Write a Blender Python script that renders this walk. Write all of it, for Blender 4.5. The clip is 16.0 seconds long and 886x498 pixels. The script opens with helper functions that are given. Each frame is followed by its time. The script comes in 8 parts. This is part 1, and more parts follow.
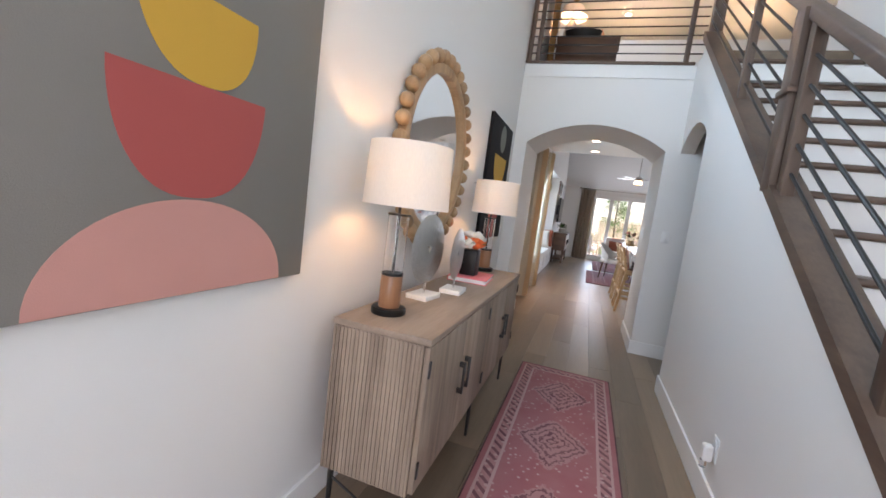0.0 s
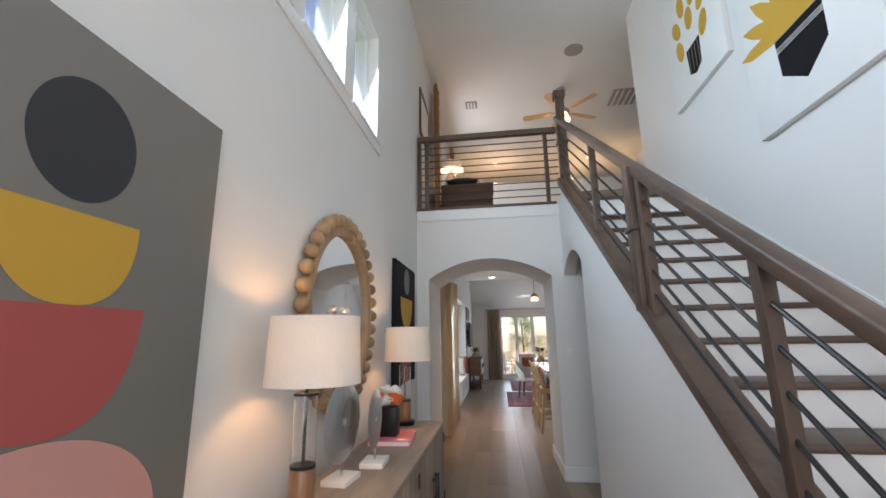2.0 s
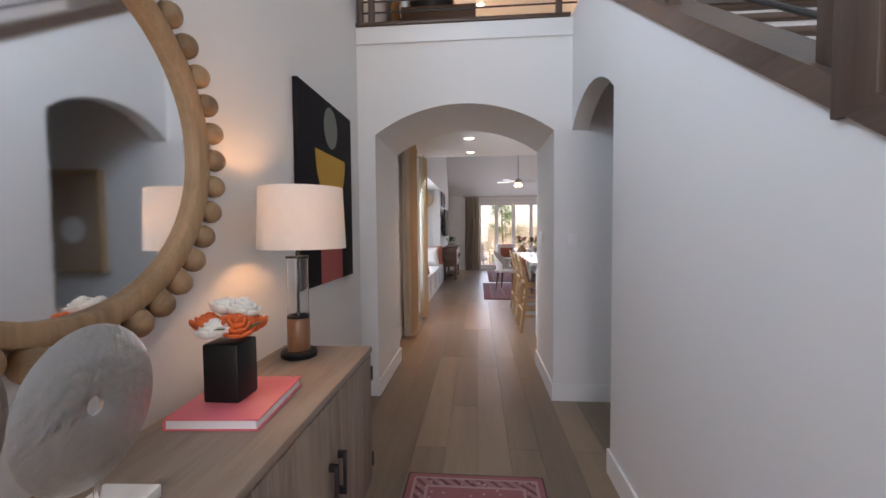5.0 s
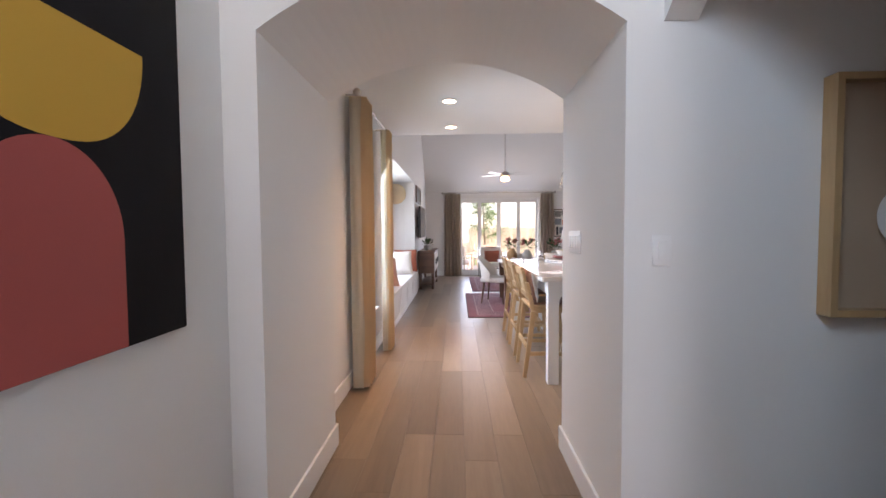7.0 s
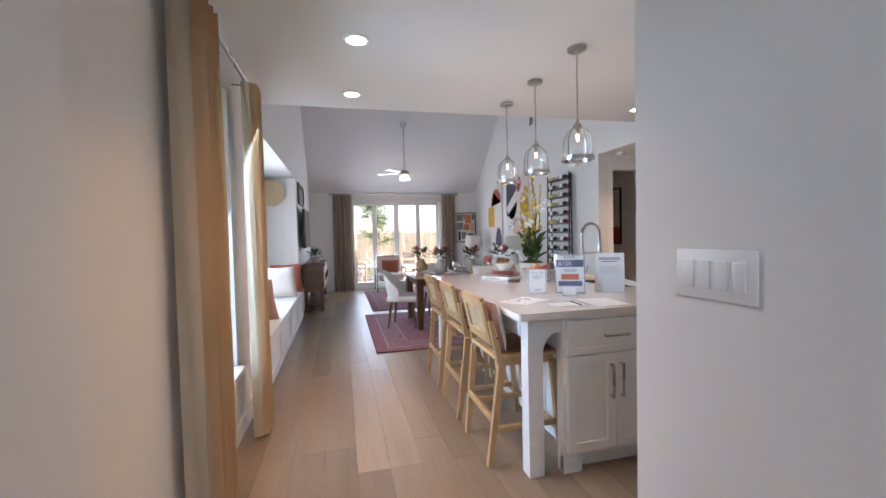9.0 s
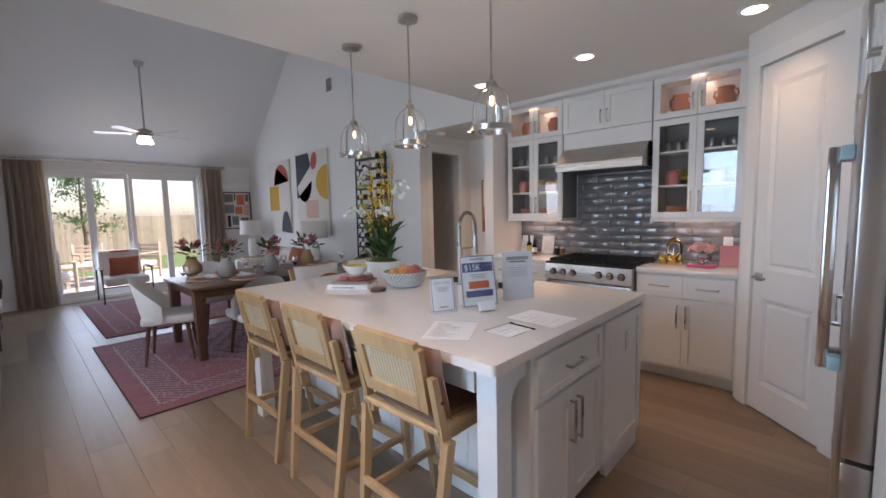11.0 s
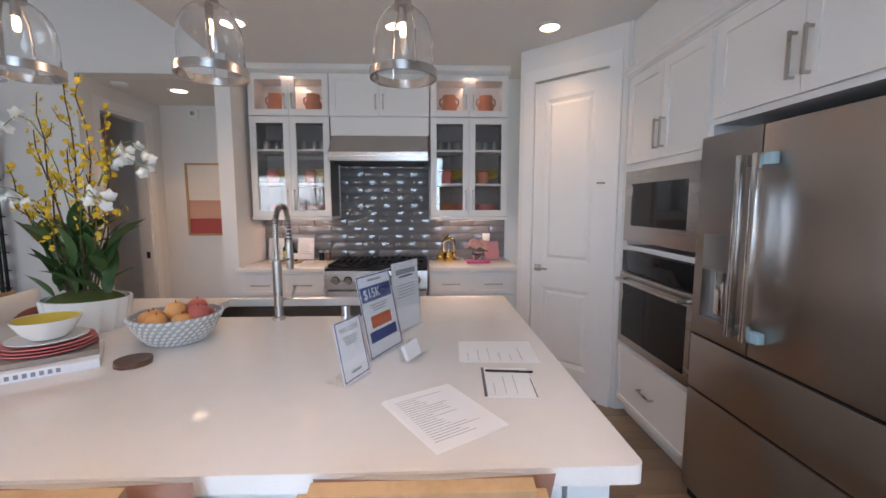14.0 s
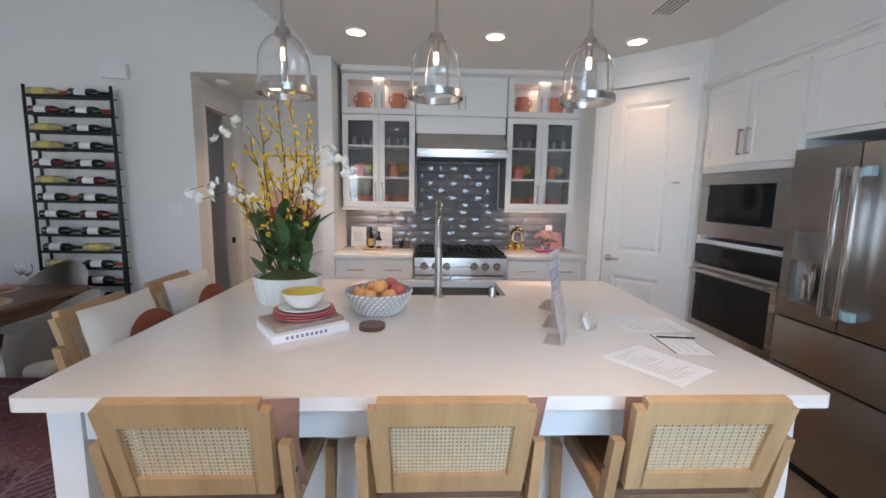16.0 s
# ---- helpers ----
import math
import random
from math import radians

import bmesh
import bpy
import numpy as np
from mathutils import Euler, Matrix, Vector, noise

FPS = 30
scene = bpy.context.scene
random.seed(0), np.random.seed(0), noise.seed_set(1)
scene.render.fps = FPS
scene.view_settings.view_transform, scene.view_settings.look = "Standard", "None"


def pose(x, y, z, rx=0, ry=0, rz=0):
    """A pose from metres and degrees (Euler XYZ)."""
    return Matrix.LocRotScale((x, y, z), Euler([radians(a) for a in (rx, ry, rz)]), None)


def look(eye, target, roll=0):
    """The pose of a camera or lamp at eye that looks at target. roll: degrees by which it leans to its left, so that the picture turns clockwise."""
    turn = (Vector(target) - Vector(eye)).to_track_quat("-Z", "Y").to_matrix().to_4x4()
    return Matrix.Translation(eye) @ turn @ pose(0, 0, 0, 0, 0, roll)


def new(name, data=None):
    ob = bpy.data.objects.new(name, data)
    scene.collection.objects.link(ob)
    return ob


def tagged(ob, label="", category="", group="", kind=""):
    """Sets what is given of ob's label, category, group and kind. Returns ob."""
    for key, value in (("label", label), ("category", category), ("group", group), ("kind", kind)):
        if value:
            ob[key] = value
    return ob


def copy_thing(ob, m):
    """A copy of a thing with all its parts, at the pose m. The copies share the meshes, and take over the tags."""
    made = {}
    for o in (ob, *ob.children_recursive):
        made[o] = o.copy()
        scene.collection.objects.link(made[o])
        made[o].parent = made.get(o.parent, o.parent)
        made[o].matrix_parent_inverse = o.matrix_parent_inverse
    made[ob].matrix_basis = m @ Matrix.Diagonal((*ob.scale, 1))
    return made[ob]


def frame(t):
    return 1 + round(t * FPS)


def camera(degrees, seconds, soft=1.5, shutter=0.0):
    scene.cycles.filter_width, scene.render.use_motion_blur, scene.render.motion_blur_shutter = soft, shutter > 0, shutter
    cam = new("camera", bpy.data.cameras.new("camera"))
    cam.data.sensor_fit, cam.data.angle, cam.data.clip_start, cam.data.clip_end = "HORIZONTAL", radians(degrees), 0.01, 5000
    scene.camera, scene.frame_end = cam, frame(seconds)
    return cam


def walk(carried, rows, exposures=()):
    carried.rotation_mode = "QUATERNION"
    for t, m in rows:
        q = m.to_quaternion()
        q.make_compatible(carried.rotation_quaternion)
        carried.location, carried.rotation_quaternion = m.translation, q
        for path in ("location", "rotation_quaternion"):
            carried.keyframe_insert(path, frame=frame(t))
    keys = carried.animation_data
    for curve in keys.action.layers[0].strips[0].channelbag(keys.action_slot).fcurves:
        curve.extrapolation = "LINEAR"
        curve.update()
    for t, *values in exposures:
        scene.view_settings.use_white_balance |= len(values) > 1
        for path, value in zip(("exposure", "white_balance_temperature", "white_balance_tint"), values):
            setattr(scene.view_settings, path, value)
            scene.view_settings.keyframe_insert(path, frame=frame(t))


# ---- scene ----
cam = camera(94.2, 16.0, soft=1.6)
PATH = [
    (0, (2.267, 0.906, 1.3), (1.625, 2.787, 1.078), 7.4),
    (0.5, (2.275, 0.927, 1.327), (1.677, 2.835, 1.299), 3.3),
    (1, (2.273, 0.914, 1.363), (1.741, 2.826, 1.614), 2.8),
    (1.5, (2.253, 0.926, 1.401), (1.92, 2.861, 1.78), -0.5),
    (2, (2.256, 0.908, 1.415), (2.006, 2.846, 1.841), -0.9),
    (2.5, (2.25, 0.92, 1.41), (1.966, 2.866, 1.779), 0.3),
    (3, (2.262, 1.068, 1.382), (2.157, 3.049, 1.634), 0.5),
    (3.5, (2.229, 1.297, 1.349), (2.209, 3.296, 1.41), 0.5),
    (3.7, (2.224, 1.422, 1.347), (2.217, 3.422, 1.34), 0.2),
    (5.8, (2.325, 2.988, 1.327), (2.075, 4.97, 1.23), -0.8),
    (6, (2.307, 3.163, 1.327), (2.097, 5.15, 1.231), -0.5),
    (6.5, (2.271, 3.596, 1.315), (2.138, 5.59, 1.221), -0.3),
    (7, (2.245, 3.989, 1.318), (2.174, 5.986, 1.23), -0.4),
    (7.5, (2.195, 4.365, 1.325), (2.203, 6.364, 1.249), -0.7),
    (8, (2.103, 4.736, 1.34), (2.221, 6.731, 1.273), -0.9),
    (8.5, (2.061, 5.082, 1.323), (2.334, 7.062, 1.262), -1.1),
    (8.7, (2.055, 5.223, 1.336), (2.407, 7.191, 1.273), -1.2),
    (10.8, (1.849, 6.52, 1.454), (3.203, 7.981, 1.27), -1.4),
    (11, (1.873, 6.643, 1.451), (3.315, 8.015, 1.259), -1.3),
    (11.5, (1.944, 6.883, 1.45), (3.57, 8.029, 1.25), -1.0),
    (12, (2.07, 7.102, 1.435), (3.857, 7.978, 1.232), -0.9),
    (12.5, (2.171, 7.267, 1.44), (4.071, 7.857, 1.233), -0.8),
    (13, (2.18, 7.467, 1.434), (4.145, 7.776, 1.228), -0.5),
    (13.5, (2.169, 7.68, 1.447), (4.156, 7.756, 1.233), -0.2),
    (14, (2.21, 7.863, 1.428), (4.198, 7.788, 1.216), 0.0),
    (14.5, (2.214, 8.075, 1.441), (4.197, 7.934, 1.223), 0.3),
    (15, (2.125, 8.246, 1.455), (4.107, 8.104, 1.22), 0.6),
    (15.5, (1.984, 8.43, 1.461), (3.964, 8.296, 1.212), 0.7),
    (16, (1.904, 8.59, 1.465), (3.884, 8.503, 1.199), 1.0),
]
walk(cam, [(t, look(e, g, r)) for t, e, g, r in PATH],
     exposures=[(0.0, 1.55, 6950, 25), (1.2, 1.30, 7150, 24), (2.5, 1.12, 7100, 24), (3.1, 1.10, 6950, 27), (3.5, 1.05, 7050, 33), (6.0, 1.56, 7300, 31), (7.0, 1.82, 7250, 32), (8.5, 1.70, 6750, 27),
                (11.0, 1.06, 6700, 27), (12.0, 1.16, 7050, 29), (13.5, 1.14, 6800, 28), (15.0, 1.16, 6850, 26), (16.0, 1.28, 6600, 23)])

# world, sun and large lights
SUN_FROM = Vector((0.80, -0.35, 1.25)).normalized()
world = bpy.data.worlds.new("world")
scene.world = world
world.use_nodes = True
wn = world.node_tree.nodes
sky = wn.new("ShaderNodeTexSky")
sky.sky_type = "NISHITA"
sky.sun_disc = False
sky.sun_elevation = math.asin(SUN_FROM.z)
sky.sun_rotation = math.atan2(SUN_FROM.x, SUN_FROM.y)
world.node_tree.links.new(sky.outputs[0], wn["Background"].inputs[0])
wn["Background"].inputs[1].default_value = 0.15


def lamp(name, kind, m, watts, color=(1, 1, 1), size=0.1, size_y=None, spread=None):
    data = bpy.data.lights.new(name, kind)
    data.energy, data.color = watts * (1.0 if kind == "SUN" else 0.45), color
    if kind == "AREA":
        data.size = size
        if size_y:
            data.shape, data.size_y = "RECTANGLE", size_y
        else:
            data.shape = "DISK"
        if spread:
            data.spread = radians(spread)
    elif kind == "SUN":
        data.angle = radians(size)
    else:
        data.shadow_soft_size = size
    ob = new(name, data)
    ob.matrix_world = m
    return ob


lamp("sun", "SUN", look(SUN_FROM, (0, 0, 0)), 5.0, (1, 0.96, 0.9), 0.5)
SKY = (0.78, 0.90, 1.0)
WARM = (1.0, 0.74, 0.48)
# daylight in the window openings: slider, kitchen window, nook window, high hall windows, loft window; added fill at an
# assumed entry glass
lamp("skylight_slider", "AREA", look((3.45, 16.05, 1.2), (3.45, 8, 1.0)), 50, (0.62, 0.82, 1.0), 2.3, 2.0)
lamp("skylight_window", "AREA", look((1.29, 8.03, 1.45), (4, 8.03, 0.5)), 26, (0.48, 0.77, 1.0), 0.9, 1.8, spread=130)
lamp("skylight_nook", "AREA", look((0.72, 10.9, 1.35), (4, 10.9, 1.0)), 34, (0.68, 0.88, 1.0), 1.7, 1.3)
lamp("skylight_high", "AREA", look((1.29, 2.87, 3.455), (4, 2.87, 2.6)), 72, (0.50, 0.79, 1.0), 2.0, 0.9)
# added fill that brightens the hall from behind the camera
lamp("skylight_entry", "AREA", look((2.7, -1.55, 1.9), (2.7, 4, 1.5)), 66, (0.84, 0.93, 1.0), 2.0, 3.0)
lamp("skylight_loft", "AREA", look((1.40, 8.0, 4.3), (4, 8.0, 4.0)), 26, SKY, 1.4, 1.4)


# materials
def base(name):
    m = bpy.data.materials.new(name)
    m.use_nodes = True
    n = m.node_tree.nodes
    return m, n, m.node_tree.links.new, n["Principled BSDF"]


def tint(c, k):
    return (min(c[0] * k, 1), min(c[1] * k, 1), min(c[2] * k, 1), 1)


def mat(name, col, rough=0.5, metal=0.0, vary=0.06, scale=3.0, bump=0.03, fine=120.0, coat=0.0, stretch=(1, 1, 1), each=0.0):
    """A surface with slow stains, fine grain, uneven gloss and slight relief."""
    m, n, link, p = base(name)
    co, mp = n.new("ShaderNodeTexCoord"), n.new("ShaderNodeMapping")
    mp.inputs["Scale"].default_value = stretch
    link(co.outputs["Object"], mp.inputs[0])
    big, small = n.new("ShaderNodeTexNoise"), n.new("ShaderNodeTexNoise")
    big.inputs["Scale"].default_value, big.inputs["Detail"].default_value = scale, 5
    small.inputs["Scale"].default_value, small.inputs["Detail"].default_value = fine, 3
    link(mp.outputs[0], big.inputs[0]), link(mp.outputs[0], small.inputs[0])
    mix = n.new("ShaderNodeMix")
    mix.data_type = "RGBA"
    mix.inputs[6].default_value, mix.inputs[7].default_value = tint(col, 1 - vary), tint(col, 1 + vary)
    add = n.new("ShaderNodeMath")
    add.operation = "MULTIPLY_ADD"
    link(small.outputs[0], add.inputs[0])
    add.inputs[1].default_value = 0.35
    link(big.outputs[0], add.inputs[2])
    sub = n.new("ShaderNodeMath")
    sub.operation = "SUBTRACT"
    sub.inputs[1].default_value = 0.175
    link(add.outputs[0], sub.inputs[0])
    link(sub.outputs[0], mix.inputs[0])
    out = mix.outputs[2]
    if each:
        info, hs = n.new("ShaderNodeObjectInfo"), n.new("ShaderNodeHueSaturation")
        rng = n.new("ShaderNodeMapRange")
        rng.inputs[3].default_value, rng.inputs[4].default_value = 1 - each, 1 + each
        link(info.outputs["Random"], rng.inputs[0]), link(rng.outputs[0], hs.inputs["Value"]), link(out, hs.inputs["Color"])
        out = hs.outputs[0]
    link(out, p.inputs["Base Color"])
    rr = n.new("ShaderNodeMapRange")
    rr.inputs[3].default_value, rr.inputs[4].default_value = max(rough - 0.06, 0.02), min(rough + 0.06, 1)
    link(big.outputs[0], rr.inputs[0]), link(rr.outputs[0], p.inputs["Roughness"])
    p.inputs["Metallic"].default_value, p.inputs["Coat Weight"].default_value = metal, coat
    if bump:
        b = n.new("ShaderNodeBump")
        b.inputs["Strength"].default_value, b.inputs["Distance"].default_value = bump, 0.01
        link(small.outputs[0], b.inputs["Height"]), link(b.outputs[0], p.inputs["Normal"])
    return m


def wood(name, light, dark, axis=1, rough=0.45, grain=9.0, each=0.0, bump=0.08, ring=2.2, coat=0.0):
    """Grain that runs along one axis, with cathedral figures and pores."""
    m, n, link, p = base(name)
    co, mp = n.new("ShaderNodeTexCoord"), n.new("ShaderNodeMapping")
    s = [1.0, 1.0, 1.0]
    s[axis] = 0.09
    mp.inputs["Scale"].default_value = s
    vec = co.outputs["Object"]
    info = n.new("ShaderNodeObjectInfo")
    if each:
        off = n.new("ShaderNodeVectorMath")
        off.operation = "MULTIPLY_ADD"
        link(info.outputs["Random"], off.inputs[0])
        off.inputs[1].default_value = (31, 17, 23)
        link(vec, off.inputs[2])
        vec = off.outputs[0]
    link(vec, mp.inputs[0])
    a, b, c = (n.new("ShaderNodeTexNoise") for _ in range(3))
    for q, sc, de, di in ((a, ring, 2, 0.6), (b, grain * 9, 4, 0.2), (c, grain, 5, 1.2)):
        q.inputs["Scale"].default_value, q.inputs["Detail"].default_value, q.inputs["Distortion"].default_value = sc, de, di
        link(mp.outputs[0], q.inputs[0])
    mul = n.new("ShaderNodeMath")
    mul.operation = "MULTIPLY"
    mul.inputs[1].default_value = 14.0
    link(a.outputs[0], mul.inputs[0])
    sine = n.new("ShaderNodeMath")
    sine.operation = "SINE"
    link(mul.outputs[0], sine.inputs[0])
    m1 = n.new("ShaderNodeMath")
    m1.operation = "MULTIPLY_ADD"
    link(sine.outputs[0], m1.inputs[0])
    m1.inputs[1].default_value = 0.13
    link(c.outputs[0], m1.inputs[2])
    m2 = n.new("ShaderNodeMath")
    m2.operation = "MULTIPLY_ADD"
    link(b.outputs[0], m2.inputs[0])
    m2.inputs[1].default_value = 0.45
    link(m1.outputs[0], m2.inputs[2])
    ramp = n.new("ShaderNodeMapRange")
    ramp.inputs[1].default_value, ramp.inputs[2].default_value = 0.42, 1.0
    link(m2.outputs[0], ramp.inputs[0])
    mix = n.new("ShaderNodeMix")
    mix.data_type = "RGBA"
    mix.inputs[6].default_value, mix.inputs[7].default_value = (*dark, 1), (*light, 1)
    link(ramp.outputs[0], mix.inputs[0])
    out = mix.outputs[2]
    if each:
        hs, rng = n.new("ShaderNodeHueSaturation"), n.new("ShaderNodeMapRange")
        rng.inputs[3].default_value, rng.inputs[4].default_value = 1 - each, 1 + each
        link(info.outputs["Random"], rng.inputs[0]), link(rng.outputs[0], hs.inputs["Value"]), link(out, hs.inputs["Color"])
        out = hs.outputs[0]
    link(out, p.inputs["Base Color"])
    rr = n.new("ShaderNodeMapRange")
    rr.inputs[3].default_value, rr.inputs[4].default_value = rough - 0.08, rough + 0.08
    link(c.outputs[0], rr.inputs[0]), link(rr.outputs[0], p.inputs["Roughness"])
    p.inputs["Coat Weight"].default_value = coat
    bp = n.new("ShaderNodeBump")
    bp.inputs["Strength"].default_value, bp.inputs["Distance"].default_value = bump, 0.01
    link(m2.outputs[0], bp.inputs["Height"]), link(bp.outputs[0], p.inputs["Normal"])
    return m


def glass(name, col=(1, 1, 1), rough=0.0, ior=1.45):
    m, n, link, p = base(name)
    p.inputs["Base Color"].default_value = (*col, 1)
    p.inputs["Transmission Weight"].default_value, p.inputs["Roughness"].default_value, p.inputs["IOR"].default_value = 1, rough, ior
    return m


def pane_glass(name, gloss=0.08):
    """Thin clear pane: mostly see-through, glossy at grazing angles."""
    m, n, link, p = base(name)
    t, g, mx, fr = n.new("ShaderNodeBsdfTransparent"), n.new("ShaderNodeBsdfGlossy"), n.new("ShaderNodeMixShader"), n.new("ShaderNodeLayerWeight")
    g.inputs["Roughness"].default_value = 0.01
    fr.inputs[0].default_value = 0.5
    pw, ad = n.new("ShaderNodeMath"), n.new("ShaderNodeMath")
    pw.operation, ad.operation = "POWER", "MULTIPLY_ADD"
    pw.inputs[1].default_value, ad.inputs[1].default_value, ad.inputs[2].default_value = 5.0, 0.9, gloss
    link(fr.outputs["Facing"], pw.inputs[0]), link(pw.outputs[0], ad.inputs[0])
    link(ad.outputs[0], mx.inputs[0]), link(t.outputs[0], mx.inputs[1]), link(g.outputs[0], mx.inputs[2])
    link(mx.outputs[0], n["Material Output"].inputs[0])
    return m


def glow(name, col, strength):
    m, n, link, p = base(name)
    p.inputs["Base Color"].default_value = (*col, 1)
    p.inputs["Emission Color"].default_value, p.inputs["Emission Strength"].default_value = (*col, 1), strength
    return m


def cloth_shade(name, col, through_=0.45):
    """Thin fabric that lets lamp light through."""
    m, n, link, p = base(name)
    d, t, mx = n.new("ShaderNodeBsdfDiffuse"), n.new("ShaderNodeBsdfTranslucent"), n.new("ShaderNodeMixShader")
    co, w = n.new("ShaderNodeTexCoord"), n.new("ShaderNodeTexNoise")
    w.inputs["Scale"].default_value = 220
    mp = n.new("ShaderNodeMapping")
    mp.inputs["Scale"].default_value = (1, 1, 0.25)
    link(co.outputs["Object"], mp.inputs[0]), link(mp.outputs[0], w.inputs[0])
    c = n.new("ShaderNodeMix")
    c.data_type = "RGBA"
    c.inputs[6].default_value, c.inputs[7].default_value = tint(col, 0.93), tint(col, 1.05)
    link(w.outputs[0], c.inputs[0])
    link(c.outputs[2], d.inputs[0]), link(c.outputs[2], t.inputs[0])
    mx.inputs[0].default_value = through_
    link(d.outputs[0], mx.inputs[1]), link(t.outputs[0], mx.inputs[2]), link(mx.outputs[0], n["Material Output"].inputs[0])
    return m


def rug_mat(name, w, l, field, dark, pale):
    """Faded oriental rug: borders, a chain of medallions, mottled wear."""
    m, n, link, p = base(name)
    co, sep = n.new("ShaderNodeTexCoord"), n.new("ShaderNodeSeparateXYZ")
    link(co.outputs["Object"], sep.inputs[0])

    def math_(op, a, b=None, c=None):
        q = n.new("ShaderNodeMath")
        q.operation = op
        for i, v in enumerate((a, b, c)):
            if v is None:
                continue
            if isinstance(v, (int, float)):
                q.inputs[i].default_value = v
            else:
                link(v, q.inputs[i])
        return q.outputs[0]

    def mixc(f, a, b):
        q = n.new("ShaderNodeMix")
        q.data_type = "RGBA"
        link(f, q.inputs[0]) if not isinstance(f, float) else None
        for i, v in ((6, a), (7, b)):
            if isinstance(v, tuple):
                q.inputs[i].default_value = (*v, 1)
            else:
                link(v, q.inputs[i])
        return q.outputs[2]

    X, Y = sep.outputs[0], sep.outputs[1]
    edge = math_("MINIMUM", math_("SUBTRACT", w / 2, math_("ABSOLUTE", X)), math_("SUBTRACT", l / 2, math_("ABSOLUTE", Y)))
    small = n.new("ShaderNodeTexNoise")
    small.inputs["Scale"].default_value, small.inputs["Detail"].default_value = 45, 4
    wear = n.new("ShaderNodeTexNoise")
    wear.inputs["Scale"].default_value, wear.inputs["Detail"].default_value = 5, 6
    link(co.outputs["Object"], small.inputs[0]), link(co.outputs["Object"], wear.inputs[0])
    per = w * 0.95
    yy = math_("ABSOLUTE", math_("SUBTRACT", math_("FLOORED_MODULO", math_("ADD", Y, per / 2 + 50 * per), per), per / 2))
    dia = math_("ADD", math_("DIVIDE", math_("ABSOLUTE", X), w * 0.30), math_("DIVIDE", yy, per * 0.42))
    dia = math_("MULTIPLY_ADD", small.outputs[0], 0.45, math_("MULTIPLY_ADD", wear.outputs[0], 0.35, dia))
    rings = math_("LESS_THAN", math_("FLOORED_MODULO", math_("MULTIPLY", dia, 4.2), 1.0), 0.36)
    inside = math_("LESS_THAN", dia, 1.38)
    vor = n.new("ShaderNodeTexVoronoi")
    vor.inputs["Scale"].default_value = 26
    link(co.outputs["Object"], vor.inputs[0])
    flecks = math_("LESS_THAN", vor.outputs["Distance"], 0.22)
    col = mixc(flecks, field, pale)
    col = mixc(inside, col, tuple(0.5 * a + 0.5 * b for a, b in zip(field, pale)))
    col = mixc(math_("MULTIPLY", rings, inside), col, dark)
    b1 = math_("LESS_THAN", edge, w * 0.155)
    bcol = mixc(math_("LESS_THAN", math_("SINE", math_("MULTIPLY", math_("ADD", X, Y), 95.0)), -0.2), tuple(0.6 * a + 0.4 * b for a, b in zip(field, pale)), dark)
    bcol = mixc(math_("LESS_THAN", vor.outputs["Distance"], 0.28), bcol, pale)
    col = mixc(b1, col, bcol)
    line = math_("LESS_THAN", math_("ABSOLUTE", math_("SUBTRACT", edge, w * 0.155)), 0.008)
    line2 = math_("LESS_THAN", math_("ABSOLUTE", math_("SUBTRACT", edge, w * 0.06)), 0.007)
    col = mixc(math_("MAXIMUM", line, line2), col, pale)
    col = mixc(math_("LESS_THAN", edge, w * 0.05), col, field)
    col = mixc(math_("LESS_THAN", edge, 0.009), col, tuple(0.25 * v for v in dark))
    fade = math_("MULTIPLY", math_("SUBTRACT", wear.outputs[0], 0.25), 0.8)
    col = mixc(fade, col, tuple(0.45 * a + 0.55 * b for a, b in zip(field, pale)))
    link(col, p.inputs["Base Color"])
    p.inputs["Roughness"].default_value = 0.95
    bp = n.new("ShaderNodeBump")
    bp.inputs["Strength"].default_value, bp.inputs["Distance"].default_value = 0.3, 0.004
    link(small.outputs[0], bp.inputs["Height"]), link(bp.outputs[0], p.inputs["Normal"])
    return m


M_WALL = mat("wall_paint", (0.78, 0.77, 0.75), 0.75, vary=0.02, scale=1.5, bump=0.06, fine=260)
M_CEIL = mat("ceiling_paint", (0.76, 0.76, 0.74), 0.85, vary=0.02, scale=1.2, bump=0.08, fine=200)
M_TRIM = mat("trim_paint", (0.82, 0.82, 0.81), 0.35, vary=0.02, scale=2, bump=0.015)
M_CAB = mat("cabinet_paint", (0.80, 0.795, 0.78), 0.35, vary=0.02, scale=2, bump=0.012)
M_FLOOR = wood("floor_oak", (0.26, 0.188, 0.129), (0.185, 0.130, 0.088), 1, 0.34, 7, each=0.22, bump=0.02)
M_GAP = mat("floor_gap", (0.17, 0.12, 0.085), 0.8)
# dark grey puts the shade inside the unlit glazed cabinets into the colour
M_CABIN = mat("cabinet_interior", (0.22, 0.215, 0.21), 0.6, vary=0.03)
M_STAIN = wood("stained_oak", (0.135, 0.085, 0.06), (0.055, 0.032, 0.024), 1, 0.42, 8)
M_STAINX = wood("stained_oak_across", (0.135, 0.085, 0.06), (0.06, 0.036, 0.027), 0, 0.42, 8)
M_STAINZ = wood("stained_oak_upright", (0.125, 0.08, 0.058), (0.055, 0.033, 0.025), 2, 0.42, 8)
M_IRON = mat("dark_iron", (0.06, 0.058, 0.058), 0.4, 0.85, bump=0.01)
M_BLACK = mat("black_metal", (0.018, 0.018, 0.018), 0.42, 0.6, bump=0.01)
